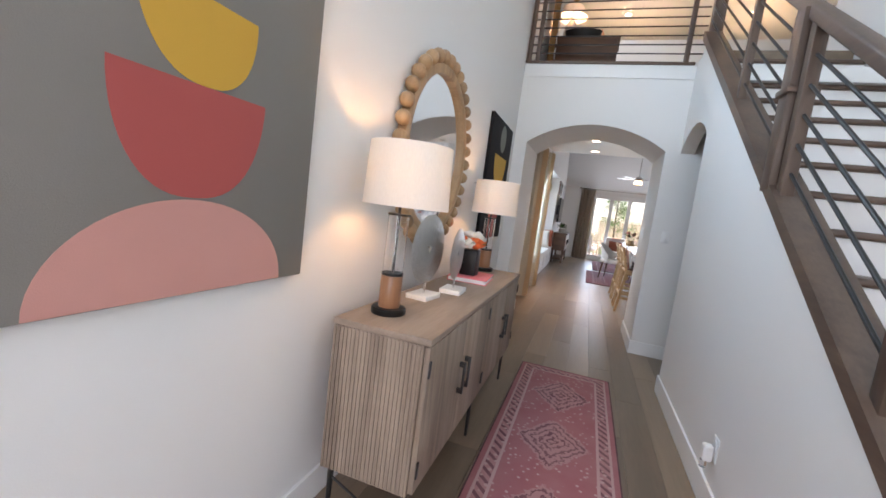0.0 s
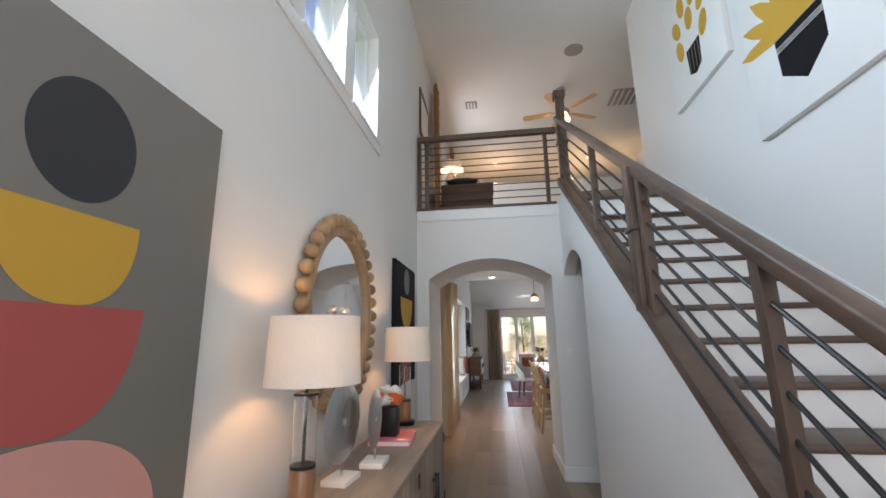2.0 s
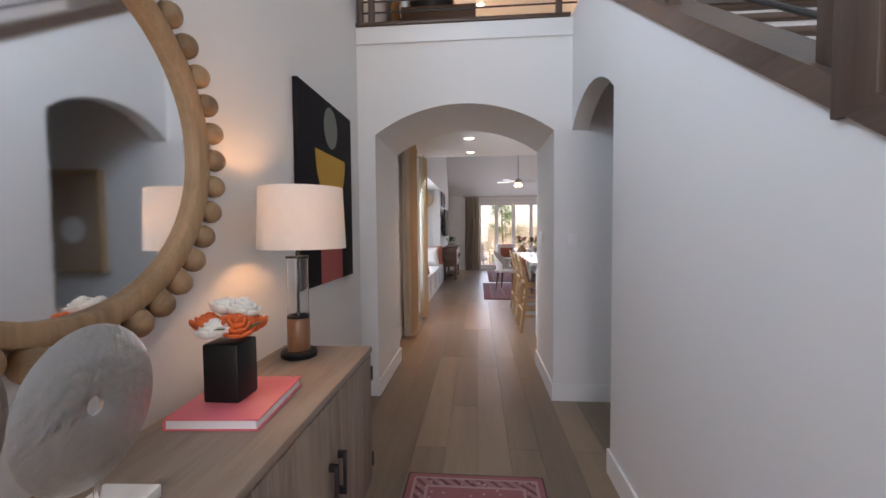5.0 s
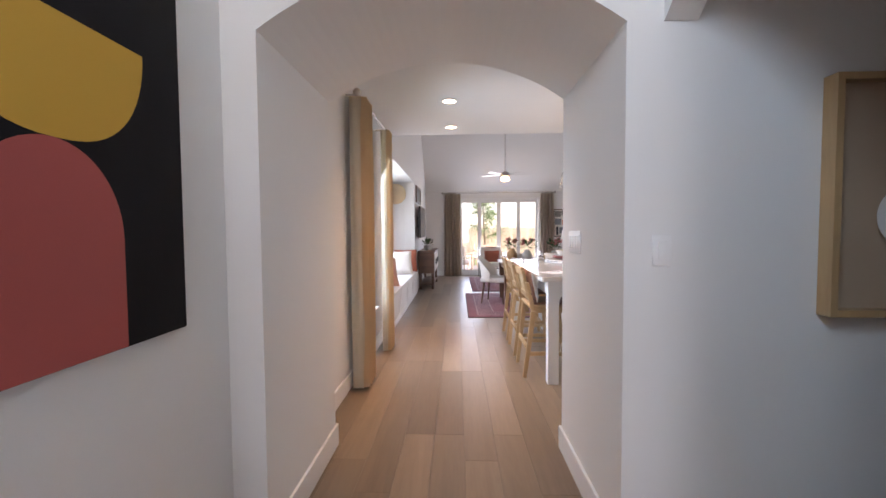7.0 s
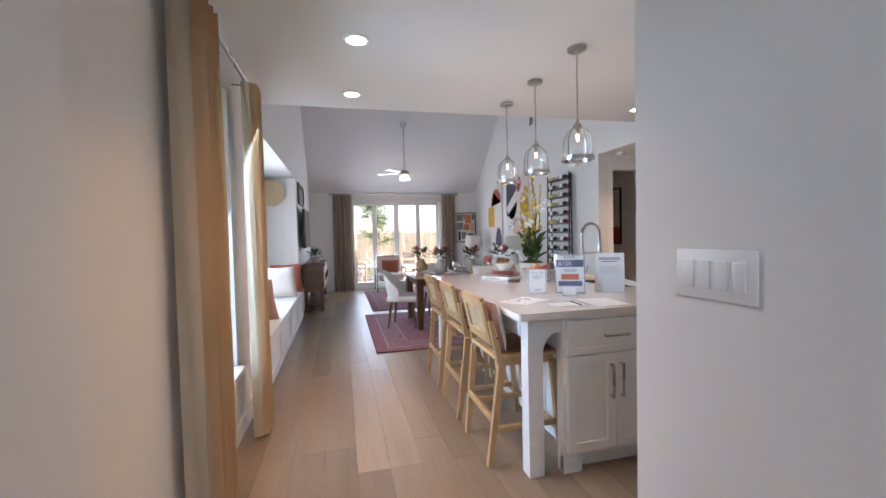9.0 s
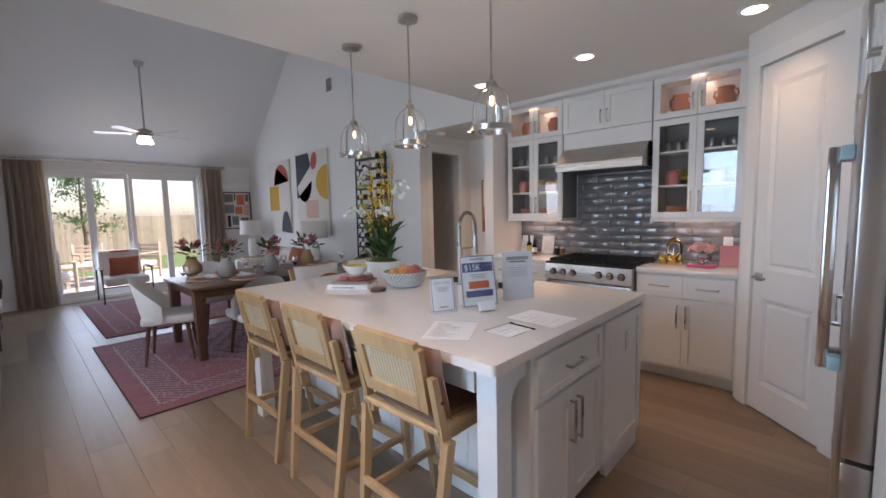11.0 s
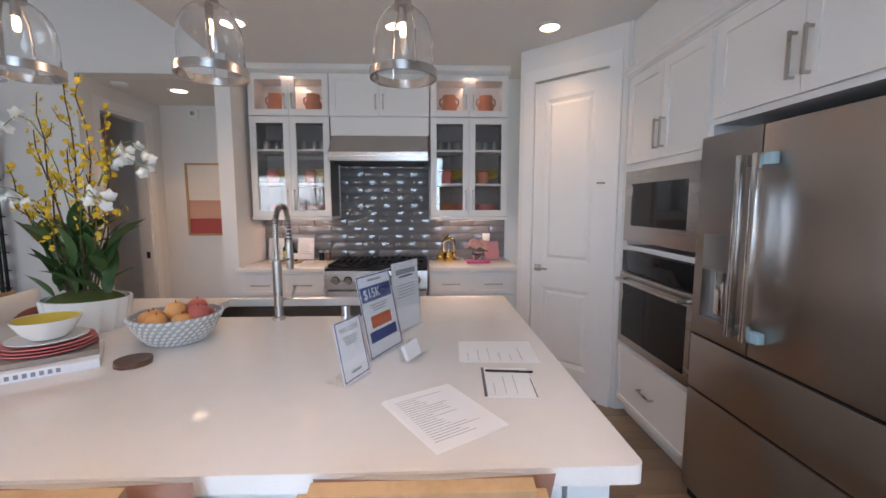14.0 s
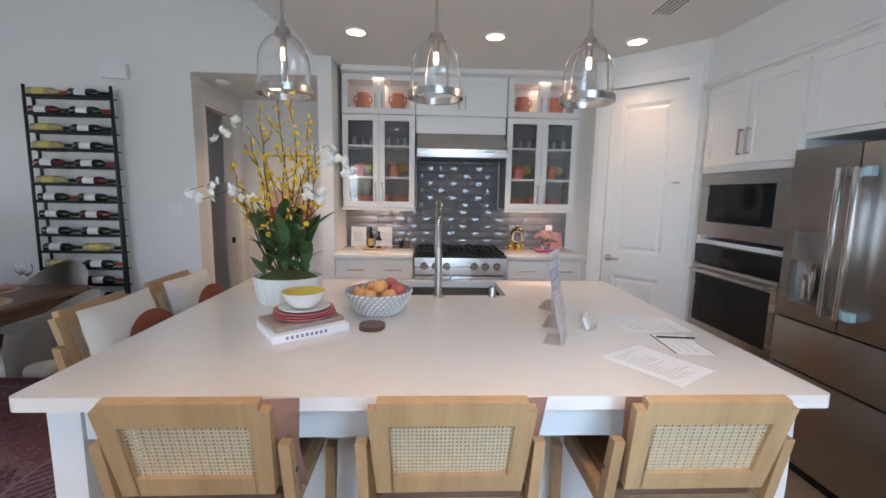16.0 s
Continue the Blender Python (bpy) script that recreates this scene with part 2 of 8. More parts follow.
M_STEEL = mat("brushed_steel", (0.44, 0.40, 0.37), 0.30, 1.0, vary=0.02, scale=1.2, bump=0.006, fine=300, stretch=(0.2, 0.2, 6))
M_STEELH = mat("brushed_steel_across", (0.50, 0.47, 0.44), 0.27, 1.0, vary=0.02, scale=1.2, bump=0.006, fine=300, stretch=(0.2, 1, 6))
M_NICKEL = mat("brushed_nickel", (0.50, 0.47, 0.44), 0.28, 1.0, bump=0.01)
M_CHROME = mat("chrome", (0.75, 0.75, 0.75), 0.12, 1.0, bump=0)
M_DARKGLASS = mat("black_glass", (0.012, 0.012, 0.013), 0.06, 0, bump=0, coat=0.0)
M_DARKGLASS.node_tree.nodes["Principled BSDF"].inputs["Specular IOR Level"].default_value = 0.22
M_PLASTIC = mat("white_plastic", (0.80, 0.80, 0.79), 0.3, bump=0.005)
M_QUARTZ = mat("white_quartz", (0.77, 0.74, 0.705), 0.10, vary=0.035, scale=14, bump=0.004, coat=0.2)
M_TILE = mat("gray_glazed_tile", (0.20, 0.20, 0.21), 0.09, vary=0.1, scale=9, bump=0.012, fine=14, coat=0.4, each=0.12)
M_GROUT = mat("gray_grout", (0.25, 0.25, 0.25), 0.9)
M_CONSOLE = wood("weathered_oak", (0.34, 0.255, 0.195), (0.18, 0.13, 0.098), 1, 0.6, 9, bump=0.12)
M_CONSOLEZ = wood("weathered_oak_upright", (0.36, 0.275, 0.21), (0.17, 0.12, 0.09), 2, 0.65, 16, bump=0.3)
M_BEAD = wood("bead_wood", (0.44, 0.28, 0.15), (0.24, 0.14, 0.07), 2, 0.5, 12, each=0.2)
M_RATTAN = wood("light_oak", (0.48, 0.305, 0.155), (0.35, 0.21, 0.10), 2, 0.45, 10, each=0.05)
M_CANE = mat("woven_cane", (0.62, 0.48, 0.31), 0.55, vary=0.15, scale=40, bump=0.1)
M_WALNUT = wood("walnut", (0.16, 0.075, 0.04), (0.06, 0.027, 0.016), 0, 0.35, 8)
M_WALNUTZ = wood("walnut_upright", (0.15, 0.07, 0.04), (0.06, 0.027, 0.016), 2, 0.35, 8)
M_LAMPWOOD = wood("lamp_wood", (0.36, 0.17, 0.08), (0.2, 0.085, 0.04), 2, 0.3, 10)
M_MIRROR = mat("mirror_silver", (0.9, 0.9, 0.9), 0.02, 1.0, vary=0.0, bump=0)
M_GLASS = glass("clear_glass")
M_PANE = pane_glass("window_glass")
M_SHADE = cloth_shade("white_linen_shade", (0.86, 0.82, 0.76), 0.20)
M_SHADEO = cloth_shade("orange_linen_shade", (0.8, 0.36, 0.12))
M_LINING = cloth_shade("cream_lining", (0.86, 0.80, 0.69))
M_CURTAIN = cloth_shade("tan_curtain", (0.84, 0.68, 0.48), 0.55)
# shaded copy of M_CURTAIN: same fabric, greyer to imitate its look against the slider
M_CURTAIN_DIM = cloth_shade("taupe_drape", (0.66, 0.57, 0.48), 0.25)
M_SHEER = cloth_shade("cream_lining", (0.80, 0.74, 0.64))
M_MARBLE = mat("white_marble", (0.78, 0.77, 0.74), 0.3, vary=0.1, scale=12, bump=0.01)
M_HAMMER = mat("hammered_aluminium", (0.55, 0.54, 0.52), 0.33, 1.0, vary=0.12, scale=20, bump=0.35, fine=55)
M_UPH = mat("cream_upholstery", (0.70, 0.66, 0.61), 0.9, vary=0.05, scale=6, bump=0.15, fine=350)
M_RUST = mat("rust_fabric", (0.40, 0.12, 0.07), 0.9, vary=0.1, scale=8, bump=0.15, fine=300)
M_PINKF = mat("blush_fabric", (0.62, 0.36, 0.27), 0.85, vary=0.08, scale=8, bump=0.12, fine=250)
# blush darkened in colour for the shade seen through the cane holes
M_BLUSH_DIM = mat("dusky_blush_fabric", (0.27, 0.14, 0.10), 0.8, vary=0.1, scale=8, bump=0.1, fine=220)
M_LEATHER = mat("brown_seat", (0.16, 0.075, 0.045), 0.5, vary=0.15, scale=10, bump=0.06)
M_CAN = glow("lamp_lens", (1.0, 0.84, 0.60), 3.5)
M_BULB = glow("bulb_glow", (1.0, 0.76, 0.46), 2.4)
M_PAPER = mat("white_paper", (0.82, 0.82, 0.82), 0.6, vary=0.01, bump=0.01)
M_INK = mat("grey_ink", (0.10, 0.10, 0.11), 0.7, bump=0)
M_PRINT = mat("pale_print", (0.28, 0.28, 0.30), 0.7, bump=0)
M_CONCRETE = mat("patio_concrete", (0.45, 0.43, 0.40), 0.9, vary=0.12, scale=1.5, bump=0.2, fine=60)
M_GRASS = mat("lawn", (0.10, 0.16, 0.045), 0.95, vary=0.3, scale=2, bump=0.5, fine=70)
M_FENCE = wood("fence_cedar", (0.60, 0.49, 0.37), (0.42, 0.32, 0.23), 2, 0.85, 7, each=0.15)
M_LEAF = mat("leaf_green", (0.045, 0.105, 0.03), 0.5, vary=0.35, scale=20, bump=0.05)
M_TREE = mat("tree_leaf", (0.11, 0.19, 0.06), 0.7, vary=0.3, scale=6, bump=0.05)
M_BARK = mat("bark", (0.12, 0.08, 0.05), 0.9, vary=0.3, scale=10, bump=0.4, fine=40)


# building helpers
PLACE = {}


def box(bm, x0, x1, y0, y1, z0, z1, bevel=0.0, seg=2):
    v = bmesh.ops.create_cube(bm, size=1, matrix=Matrix.LocRotScale(((x0 + x1) / 2, (y0 + y1) / 2, (z0 + z1) / 2), None,
                              (abs(x1 - x0), abs(y1 - y0), abs(z1 - z0))))["verts"]
    if bevel:
        e = list({e for q in v for e in q.link_edges})
        bmesh.ops.bevel(bm, geom=e, offset=bevel, segments=seg, affect="EDGES", profile=0.5)
    return bm


def cyl(bm, p0, p1, r0, r1=None, seg=16, caps=True):
    p0, p1 = Vector(p0), Vector(p1)
    d = p1 - p0
    m = Matrix.Translation((p0 + p1) / 2) @ d.to_track_quat("Z", "Y").to_matrix().to_4x4()
    bmesh.ops.create_cone(bm, cap_ends=caps, segments=seg, radius1=r0, radius2=r0 if r1 is None else r1, depth=d.length, matrix=m)
    return bm


def ball(bm, c, r, u=16, v=10, scale=(1, 1, 1), rot=None):
    m = Matrix.LocRotScale(c, rot, scale)
    bmesh.ops.create_uvsphere(bm, u_segments=u, v_segments=v, radius=r, matrix=m)
    return bm


def lathe(bm, prof, c=(0, 0, 0), seg=32):
    rings = []
    for r, z in prof:
        if r < 1e-5:
            rings.append([bm.verts.new((c[0], c[1], c[2] + z))])
        else:
            rings.append([bm.verts.new((c[0] + r * math.cos(2 * math.pi * i / seg), c[1] + r * math.sin(2 * math.pi * i / seg), c[2] + z)) for i in range(seg)])
    for a, b in zip(rings, rings[1:]):
        for i in range(seg):
            j = (i + 1) % seg
            f = [a[i % len(a)], a[j % len(a)], b[j % len(b)], b[i % len(b)]]
            f = [q for k, q in enumerate(f) if q not in f[:k]]
            if len(f) > 2:
                bm.faces.new(f)
    return bm


def prism(bm, pts, axis, a0, a1):
    """A flat outline pushed along an axis. pts are the two other coordinates, in x, y, z order."""
    def at(p, a):
        q = list(p)
        q.insert(axis, a)
        return q
    lo, hi = [bm.verts.new(at(p, a0)) for p in pts], [bm.verts.new(at(p, a1)) for p in pts]
    bm.faces.new(lo), bm.faces.new(hi[::-1])
    for i in range(len(pts)):
        j = (i + 1) % len(pts)
        bm.faces.new([lo[i], hi[i], hi[j], lo[j]])
    bmesh.ops.recalc_face_normals(bm, faces=bm.faces)
    return bm


def tube(bm, pts, r, seg=8, r1=None):
    """A rod along a line of points."""
    pts = [Vector(p) for p in pts]
    rings = []
    up = Vector((0.13, 0.07, 0.99))
    for i, p in enumerate(pts):
        d = (pts[min(i + 1, len(pts) - 1)] - pts[max(i - 1, 0)]).normalized()
        s = d.cross(up if abs(d.dot(up)) < 0.97 else Vector((1, 0, 0))).normalized()
        t = s.cross(d)
        k = r if r1 is None else r + (r1 - r) * i / (len(pts) - 1)
        rings.append([bm.verts.new(p + k * (math.cos(2 * math.pi * j / seg) * s + math.sin(2 * math.pi * j / seg) * t)) for j in range(seg)])
    for a, b in zip(rings, rings[1:]):
        for j in range(seg):
            bm.faces.new([a[j], a[(j + 1) % seg], b[(j + 1) % seg], b[j]])
    bm.faces.new(rings[0][::-1]), bm.faces.new(rings[-1])
    return bm


def to_mesh(name, bm, material, smooth):
    me = bpy.data.meshes.new(name)
    bmesh.ops.recalc_face_normals(bm, faces=bm.faces)
    bm.to_mesh(me)
    bm.free()
    me.materials.append(material)
    if smooth:
        me.polygons.foreach_set("use_smooth", [True] * len(me.polygons))
        me.set_sharp_from_angle(angle=radians(38))
    return me


def thing(name, x, y, z, label, category, group="", rz=0.0, kind=""):
    ob = new(name)
    ob.matrix_basis = pose(x, y, z, 0, 0, rz)
    PLACE[ob.name] = pose(x, y, z, 0, 0, rz)
    return tagged(ob, label, category, group, kind)


def part(name, bm, material, parent, label="", world_at=False, smooth=True, m=None):
    """Links a bmesh as one mesh object under a thing or part. world_at: its points are in the world's coordinates."""
    if world_at:
        bm.transform(PLACE[parent.name].inverted())
    ob = new(name, to_mesh(name, bm, material, smooth))
    ob.parent = parent
    ob.matrix_basis = m or Matrix()
    PLACE[ob.name] = PLACE[parent.name] @ (m or Matrix())
    return tagged(ob, label)


def again(ob, parent, m):
    """Another part on the same mesh."""
    o = new(ob.name.split(".")[0], ob.data)
    o.parent, o.matrix_basis = parent, m
    PLACE[o.name] = PLACE[parent.name] @ m
    return o


def single(name, bm, material, label, category, kind="", group="", smooth=True, at=None):
    """A thing of one mesh."""
    if at is not None:
        bm.transform(Matrix.Translation(at).inverted())
    ob = new(name, to_mesh(name, bm, material, smooth))
    m = Matrix.Translation(at) if at is not None else Matrix()
    ob.matrix_basis = m
    PLACE[ob.name] = m
    return tagged(ob, label, category, group, kind)


def B():
    return bmesh.new()


def wall_cells(bm, axis, t0, t1, a0, a1, z0, z1, holes=()):
    """A wall across an axis (0: it stands at x = t0..t1 and runs along y) with openings (a0, a1, z0, z1)."""
    sa = sorted({a0, a1, *[v for h in holes for v in h[:2] if a0 < v < a1]})
    sz = sorted({z0, z1, *[v for h in holes for v in h[2:] if z0 < v < z1]})
    for p, q in zip(sa, sa[1:]):
        run = None
        cells = []
        for r, s in zip(sz, sz[1:]):
            if any(h[0] < (p + q) / 2 < h[1] and h[2] < (r + s) / 2 < h[3] for h in holes):
                run = None
                continue
            if run:
                run[1] = s
            else:
                run = [r, s]
                cells.append(run)
        for r, s in cells:
            if axis == 0:
                box(bm, t0, t1, p, q, r, s)
            else:
                box(bm, p, q, t0, t1, r, s)
    bmesh.ops.remove_doubles(bm, verts=bm.verts, dist=1e-5)
    return bm


def arc(a0, a1, zs, zt, n=20):
    """Points of a segmental arch from (a0, zs) over the crown zt to (a1, zs)."""
    half, rise = (a1 - a0) / 2, zt - zs
    R = (half * half + rise * rise) / (2 * rise)
    out = []
    a = math.asin(half / R)
    for i in range(n + 1):
        k = -a + 2 * a * i / n
        out.append(((a0 + a1) / 2 + R * math.sin(k), zt - R + R * math.cos(k)))
    return out


def wall(name, bm, label, material=None):
    return single(name, bm, material or M_WALL, label, "wall", "structure", smooth=False)


HALL_W, HALL_E, STAIR_E = 1.35, 3.0, 4.07
FRONT, PASS_N = 5.55, 6.45
GREAT_W, GREAT_E, FAR = 1.33, 5.60, 16.0
KIT_E = 6.17
HIGH = 5.45
LOFT = 2.95

# hall walls
HALL_WIN = [(1.87, 2.43), (2.59, 3.15), (3.31, 3.87)]
b = wall_cells(B(), 0, 1.15, HALL_W, -1.6, 9.58, 0, HIGH,
               [(p, q, 2.98, 3.93) for p, q in HALL_WIN] + [(7.3, 8.7, 3.6, 5.0), (PASS_N, 9.58, 0, LOFT - 0.26)])
wall("wall_west", b, "white painted two-storey hall wall with high windows")
b = wall_cells(B(), 1, -1.8, -1.6, 1.15, 4.3, 0, HIGH, [(1.75, 3.65, 0.25, 3.6)])
wall("wall_south", b, "unseen white entry wall with an assumed glazed opening")
b = wall_cells(B(), 0, STAIR_E, 4.25, -1.6, 5.78, 0, HIGH, [(4.66, 5.55, 0, 2.35)])
wall("wall_stair", b, "white painted wall beside the stair")
# front wall above and beside the arch, with the arched passage through it
b = B()
pts = [(1.15, 0), (1.488, 0)] + arc(1.488, 2.867, 2.08, 2.303, 28) + [(2.867, 0), (2.95, 0), (2.95, 2.60), (1.15, 2.60)]
prism(b, pts, 1, FRONT, PASS_N)
box(b, 1.15, HALL_E + 0.1, FRONT, FRONT + 0.12, 2.60, LOFT - 0.02)
box(b, 2.95, 5.3, FRONT, FRONT + 0.12, 0, 2.60)
wall("wall_front", b, "white painted wall with a deep arched passage")
# stair side wall under the stringer with its own arched opening
b = B()
SLOPE, NOSE = 0.70, 1.55 - 0.70 * 3.26


def nose(y):
    return NOSE + SLOPE * y


pts = [(1.10, 0), (4.59, 0)] + arc(4.59, 5.545, 2.075, 2.25) + [(5.549, 2.075), (5.549, LOFT - 0.02), (5.35, LOFT - 0.02), (5.35, nose(5.35) + 0.04), (1.10, nose(1.10) + 0.06)]
prism(b, pts, 0, HALL_E, HALL_E + 0.12)
wall("wall_under_stair", b, "white painted wall under the stair stringer")
b = wall_cells(B(), 1, 4.40, 4.55, HALL_E + 0.125, STAIR_E - 0.002, 0, 2.2)
wall("wall_side_hall", b, "plain white wall closing the side hall")
b = wall_cells(B(), 0, 5.3, 5.4, 4.4, 6.0, 0, 2.6)
wall("wall_side_end", b, "plain white wall at the end of the side hall")
b = box(B(), HALL_E + 0.125, 5.3, 4.5, FRONT - 0.002, 2.45, 2.55)
single("ceiling_side_hall", b, M_CEIL, "white flat ceiling of the side hall", "ceiling", "structure", smooth=False)
b = wall_cells(B(), 1, 4.30, 4.45, STAIR_E + 0.185, 5.3, 0, 2.6)
wall("wall_side_south", b, "plain white wall of the side hall")

# kitchen and great room walls
b = wall_cells(B(), 0, 1.13, GREAT_W, PASS_N + 0.002, 9.25, 0, 2.62, [(7.60, 8.45, 0.5, 2.36)])
wall_w = wall("wall_kitchen_west", b, "white wall with a tall curtained window")
b = wall_cells(B(), 0, 1.13, GREAT_W, 12.75, FAR, 0, 5.6)
wall_cells(b, 0, 1.13, GREAT_W, 9.25, 12.75, 2.35, 5.6)
wall("wall_great_west", b, "white living room wall over the window nook")
b = wall_cells(B(), 0, 0.55, 0.70, 9.1, 12.9, 0, 2.6, [(9.75, 12.1, 0.72, 2.1)])
wall_cells(b, 1, 9.1, 9.25, 0.70, 1.128, 0, 2.6)
wall_cells(b, 1, 12.75, 12.9, 0.70, 1.128, 0, 2.6)
wall("wall_nook", b, "white walls of the recessed window nook")
b = box(B(), 0.55, 1.128, 9.1, 12.9, 2.35, 2.5)
single("ceiling_nook", b, M_CEIL, "white lowered ceiling of the window nook", "ceiling", "structure", smooth=False)
b = wall_cells(B(), 1, FAR, FAR + 0.2, 1.13, 5.8, 0, 5.6, [(2.28, 4.62, 0.03, 2.26)])
wall("wall_north", b, "white end wall with a wide glass slider")
b = wall_cells(B(), 0, GREAT_E, 5.75, 10.57, FAR, 0, 5.6)
wall_cells(b, 0, GREAT_E, 5.75, 9.42, 10.57, 2.44, 5.6)
wall("wall_east", b, "white living room wall hung with paintings")
b = wall_cells(B(), 1, 9.40, 9.52, GREAT_E - 0.002, KIT_E + 0.15, 0, 2.60)
wall("wall_wing", b, "white wing wall at the end of the kitchen run")
b = wall_cells(B(), 0, KIT_E, KIT_E + 0.15, 6.3, 9.40, 0, 2.60)
wall("wall_kitchen_east", b, "white kitchen wall behind the range")
b = wall_cells(B(), 1, 5.72, 5.84, 2.952, 5.3, 0, 2.6)
wall_cells(b, 0, 4.93, 5.05, 5.842, 6.56, 0, 2.6)
wall("wall_fridge", b, "white wall behind the fridge and oven tower")
# back hall beyond the opening
b = wall_cells(B(), 1, 10.60, 10.72, 5.752, 6.65, 0, 2.46, [(5.84, 6.42, 0, 2.24)])
wall_cells(b, 0, 6.65, 6.75, 9.5, 12.5, 0, 2.46)
wall_cells(b, 1, 12.4, 12.5, 5.8, 6.65, 0, 2.46)
wall_cells(b, 1, 9.525, 9.6, 6.325, 6.65, 0, 2.46)
wall("wall_back_hall", b, "white walls of the back hall")
b = box(B(), 5.755, 7.9, 9.5, 12.5, 2.44, 2.5)
single("ceiling_back_hall", b, M_CEIL, "white flat ceiling of the back hall", "ceiling", "structure", smooth=False)

# pantry corner wall, set diagonally, with its door opening
PANTRY = pose(5.42, 7.04, 0, 0, 0, -135)
b = wall_cells(B(), 1, 0.0, 0.1, -0.13, 0.70, 0, 2.60, [(0.0, 0.566, 0, 2.35)])
b.transform(PANTRY)
wall("wall_pantry", b, "white diagonal wall around the pantry door")

# ceilings
b = box(B(), 1.13, KIT_E + 0.15, PASS_N + 0.002, 9.54, 2.60, 2.72)
box(b, 2.952, KIT_E + 0.15, 5.6, PASS_N, 2.60, 2.72)
single("ceiling_kitchen", b, M_CEIL, "white flat kitchen ceiling", "ceiling", "structure", smooth=False)
b = prism(B(), [(9.54, 2.60), (9.54, 2.72), (12.8, 5.5), (16.2, 2.56), (16.2, 2.30), (16.0, 2.44), (12.8, 5.32), (9.544, 2.60)], 0, 1.13, 5.75)
single("ceiling_vault", b, M_CEIL, "white vaulted living room ceiling", "ceiling", "structure", smooth=False)
b = box(B(), 1.15, 9.3, -1.8, 11.9, HIGH, HIGH + 0.12)
single("ceiling_hall", b, M_CEIL, "white high ceiling over the hall and loft", "ceiling", "structure", smooth=False)

# loft floor and walls
b = box(B(), 1.352, 9.2, FRONT + 0.13, 9.5, LOFT - 0.23, LOFT)
box(b, HALL_E + 0.125, STAIR_E - 0.002, 5.28, FRONT + 0.128, LOFT - 0.25, LOFT)
single("floor_loft", b, M_FLOOR, "upper loft floor of oak boards", "floor", "structure", smooth=False)
b = wall_cells(B(), 1, 9.5, 9.58, 1.352, 9.3, LOFT - 0.23, 4.72)
wall_cells(b, 1, 11.8, 11.9, 1.15, 9.3, 4.72, 5.45)
box(b, 1.15, 9.3, 9.582, 11.8, 4.66, 4.72)
wall_cells(b, 0, 1.15, 1.352, 9.582, 11.8, 4.722, 5.45)
wall_cells(b, 0, 9.2, 9.3, 5.78, 9.5, LOFT, 5.45)
wall_cells(b, 1, 5.66, 5.78, 4.252, 9.3, LOFT, 5.45)
wall("wall_loft", b, "cream walls of the upper loft")

# ground, lawn and patio outside
b = B()
bmesh.ops.create_grid(b, x_segments=8, y_segments=8, size=600, matrix=Matrix.Translation((3, 10, -0.12)))
single("ground", b, M_GRASS, "flat lawn that runs to the horizon", "ground", "structure", smooth=False)
b = box(B(), -1.0, 8.5, 16.22, 20.3, -0.115, -0.04)
single("pavement_patio", b, M_CONCRETE, "pale concrete patio slab behind the house", "patio", "structure", smooth=False)
b = box(B(), 1.0, 8.0, -1.9, 16.2, -0.11, -0.015)
single("floor_slab", b, M_GAP, "dark slab seen in the joints of the floor boards", "floor", "structure", smooth=False)


# trim: baseboards, casings
def baseboard(x0, y0, x1, y1, side, z=0.0):
    """A board along a wall from one point to the other; side is the way it stands off the wall."""
    bm = B()
    sx, sy = side
    t, h = 0.015, 0.135
    lo_x, hi_x = min(x0, x1, x0 + sx * t, x1 + sx * t), max(x0, x1, x0 + sx * t, x1 + sx * t)
    lo_y, hi_y = min(y0, y1, y0 + sy * t, y1 + sy * t), max(y0, y1, y0 + sy * t, y1 + sy * t)
    box(bm, lo_x, hi_x, lo_y, hi_y, z, z + h, 0.004, 2)
    return single("baseboard", bm, M_TRIM, "white painted baseboard along the wall", "baseboard", "structure", smooth=False)


for q in [(HALL_W, -1.6, HALL_W, FRONT, (1, 0)), (HALL_W + 0.016, FRONT, 1.488, FRONT, (0, -1)), (1.488, FRONT - 0.015, 1.488, PASS_N + 0.015, (1, 0)),
          (2.867, FRONT - 0.015, 2.867, PASS_N + 0.015, (-1, 0)), (2.867, FRONT, 5.3, FRONT, (0, -1)), (HALL_E, 1.12, HALL_E, 4.59, (-1, 0)),
          (GREAT_W, PASS_N, 1.486, PASS_N, (0, 1)), (GREAT_W, PASS_N + 0.016, GREAT_W, 9.25, (1, 0)), (GREAT_W, 12.75, GREAT_W, FAR, (1, 0)),
          (GREAT_E, 10.60, GREAT_E, FAR, (-1, 0)), (GREAT_W + 0.016, FAR, 2.2, FAR, (0, -1)), (4.7, FAR, GREAT_E - 0.016, FAR, (0, -1)),
          (GREAT_E, 9.385, GREAT_E, 9.52, (-1, 0)), (7.8, 9.6, 7.8, 12.4, (-1, 0)), (2.867, PASS_N, 3.1, PASS_N, (0, 1)), (HALL_E - 0.015, 4.59, HALL_E + 0.12, 4.59, (0, 1))]:
    baseboard(*q)

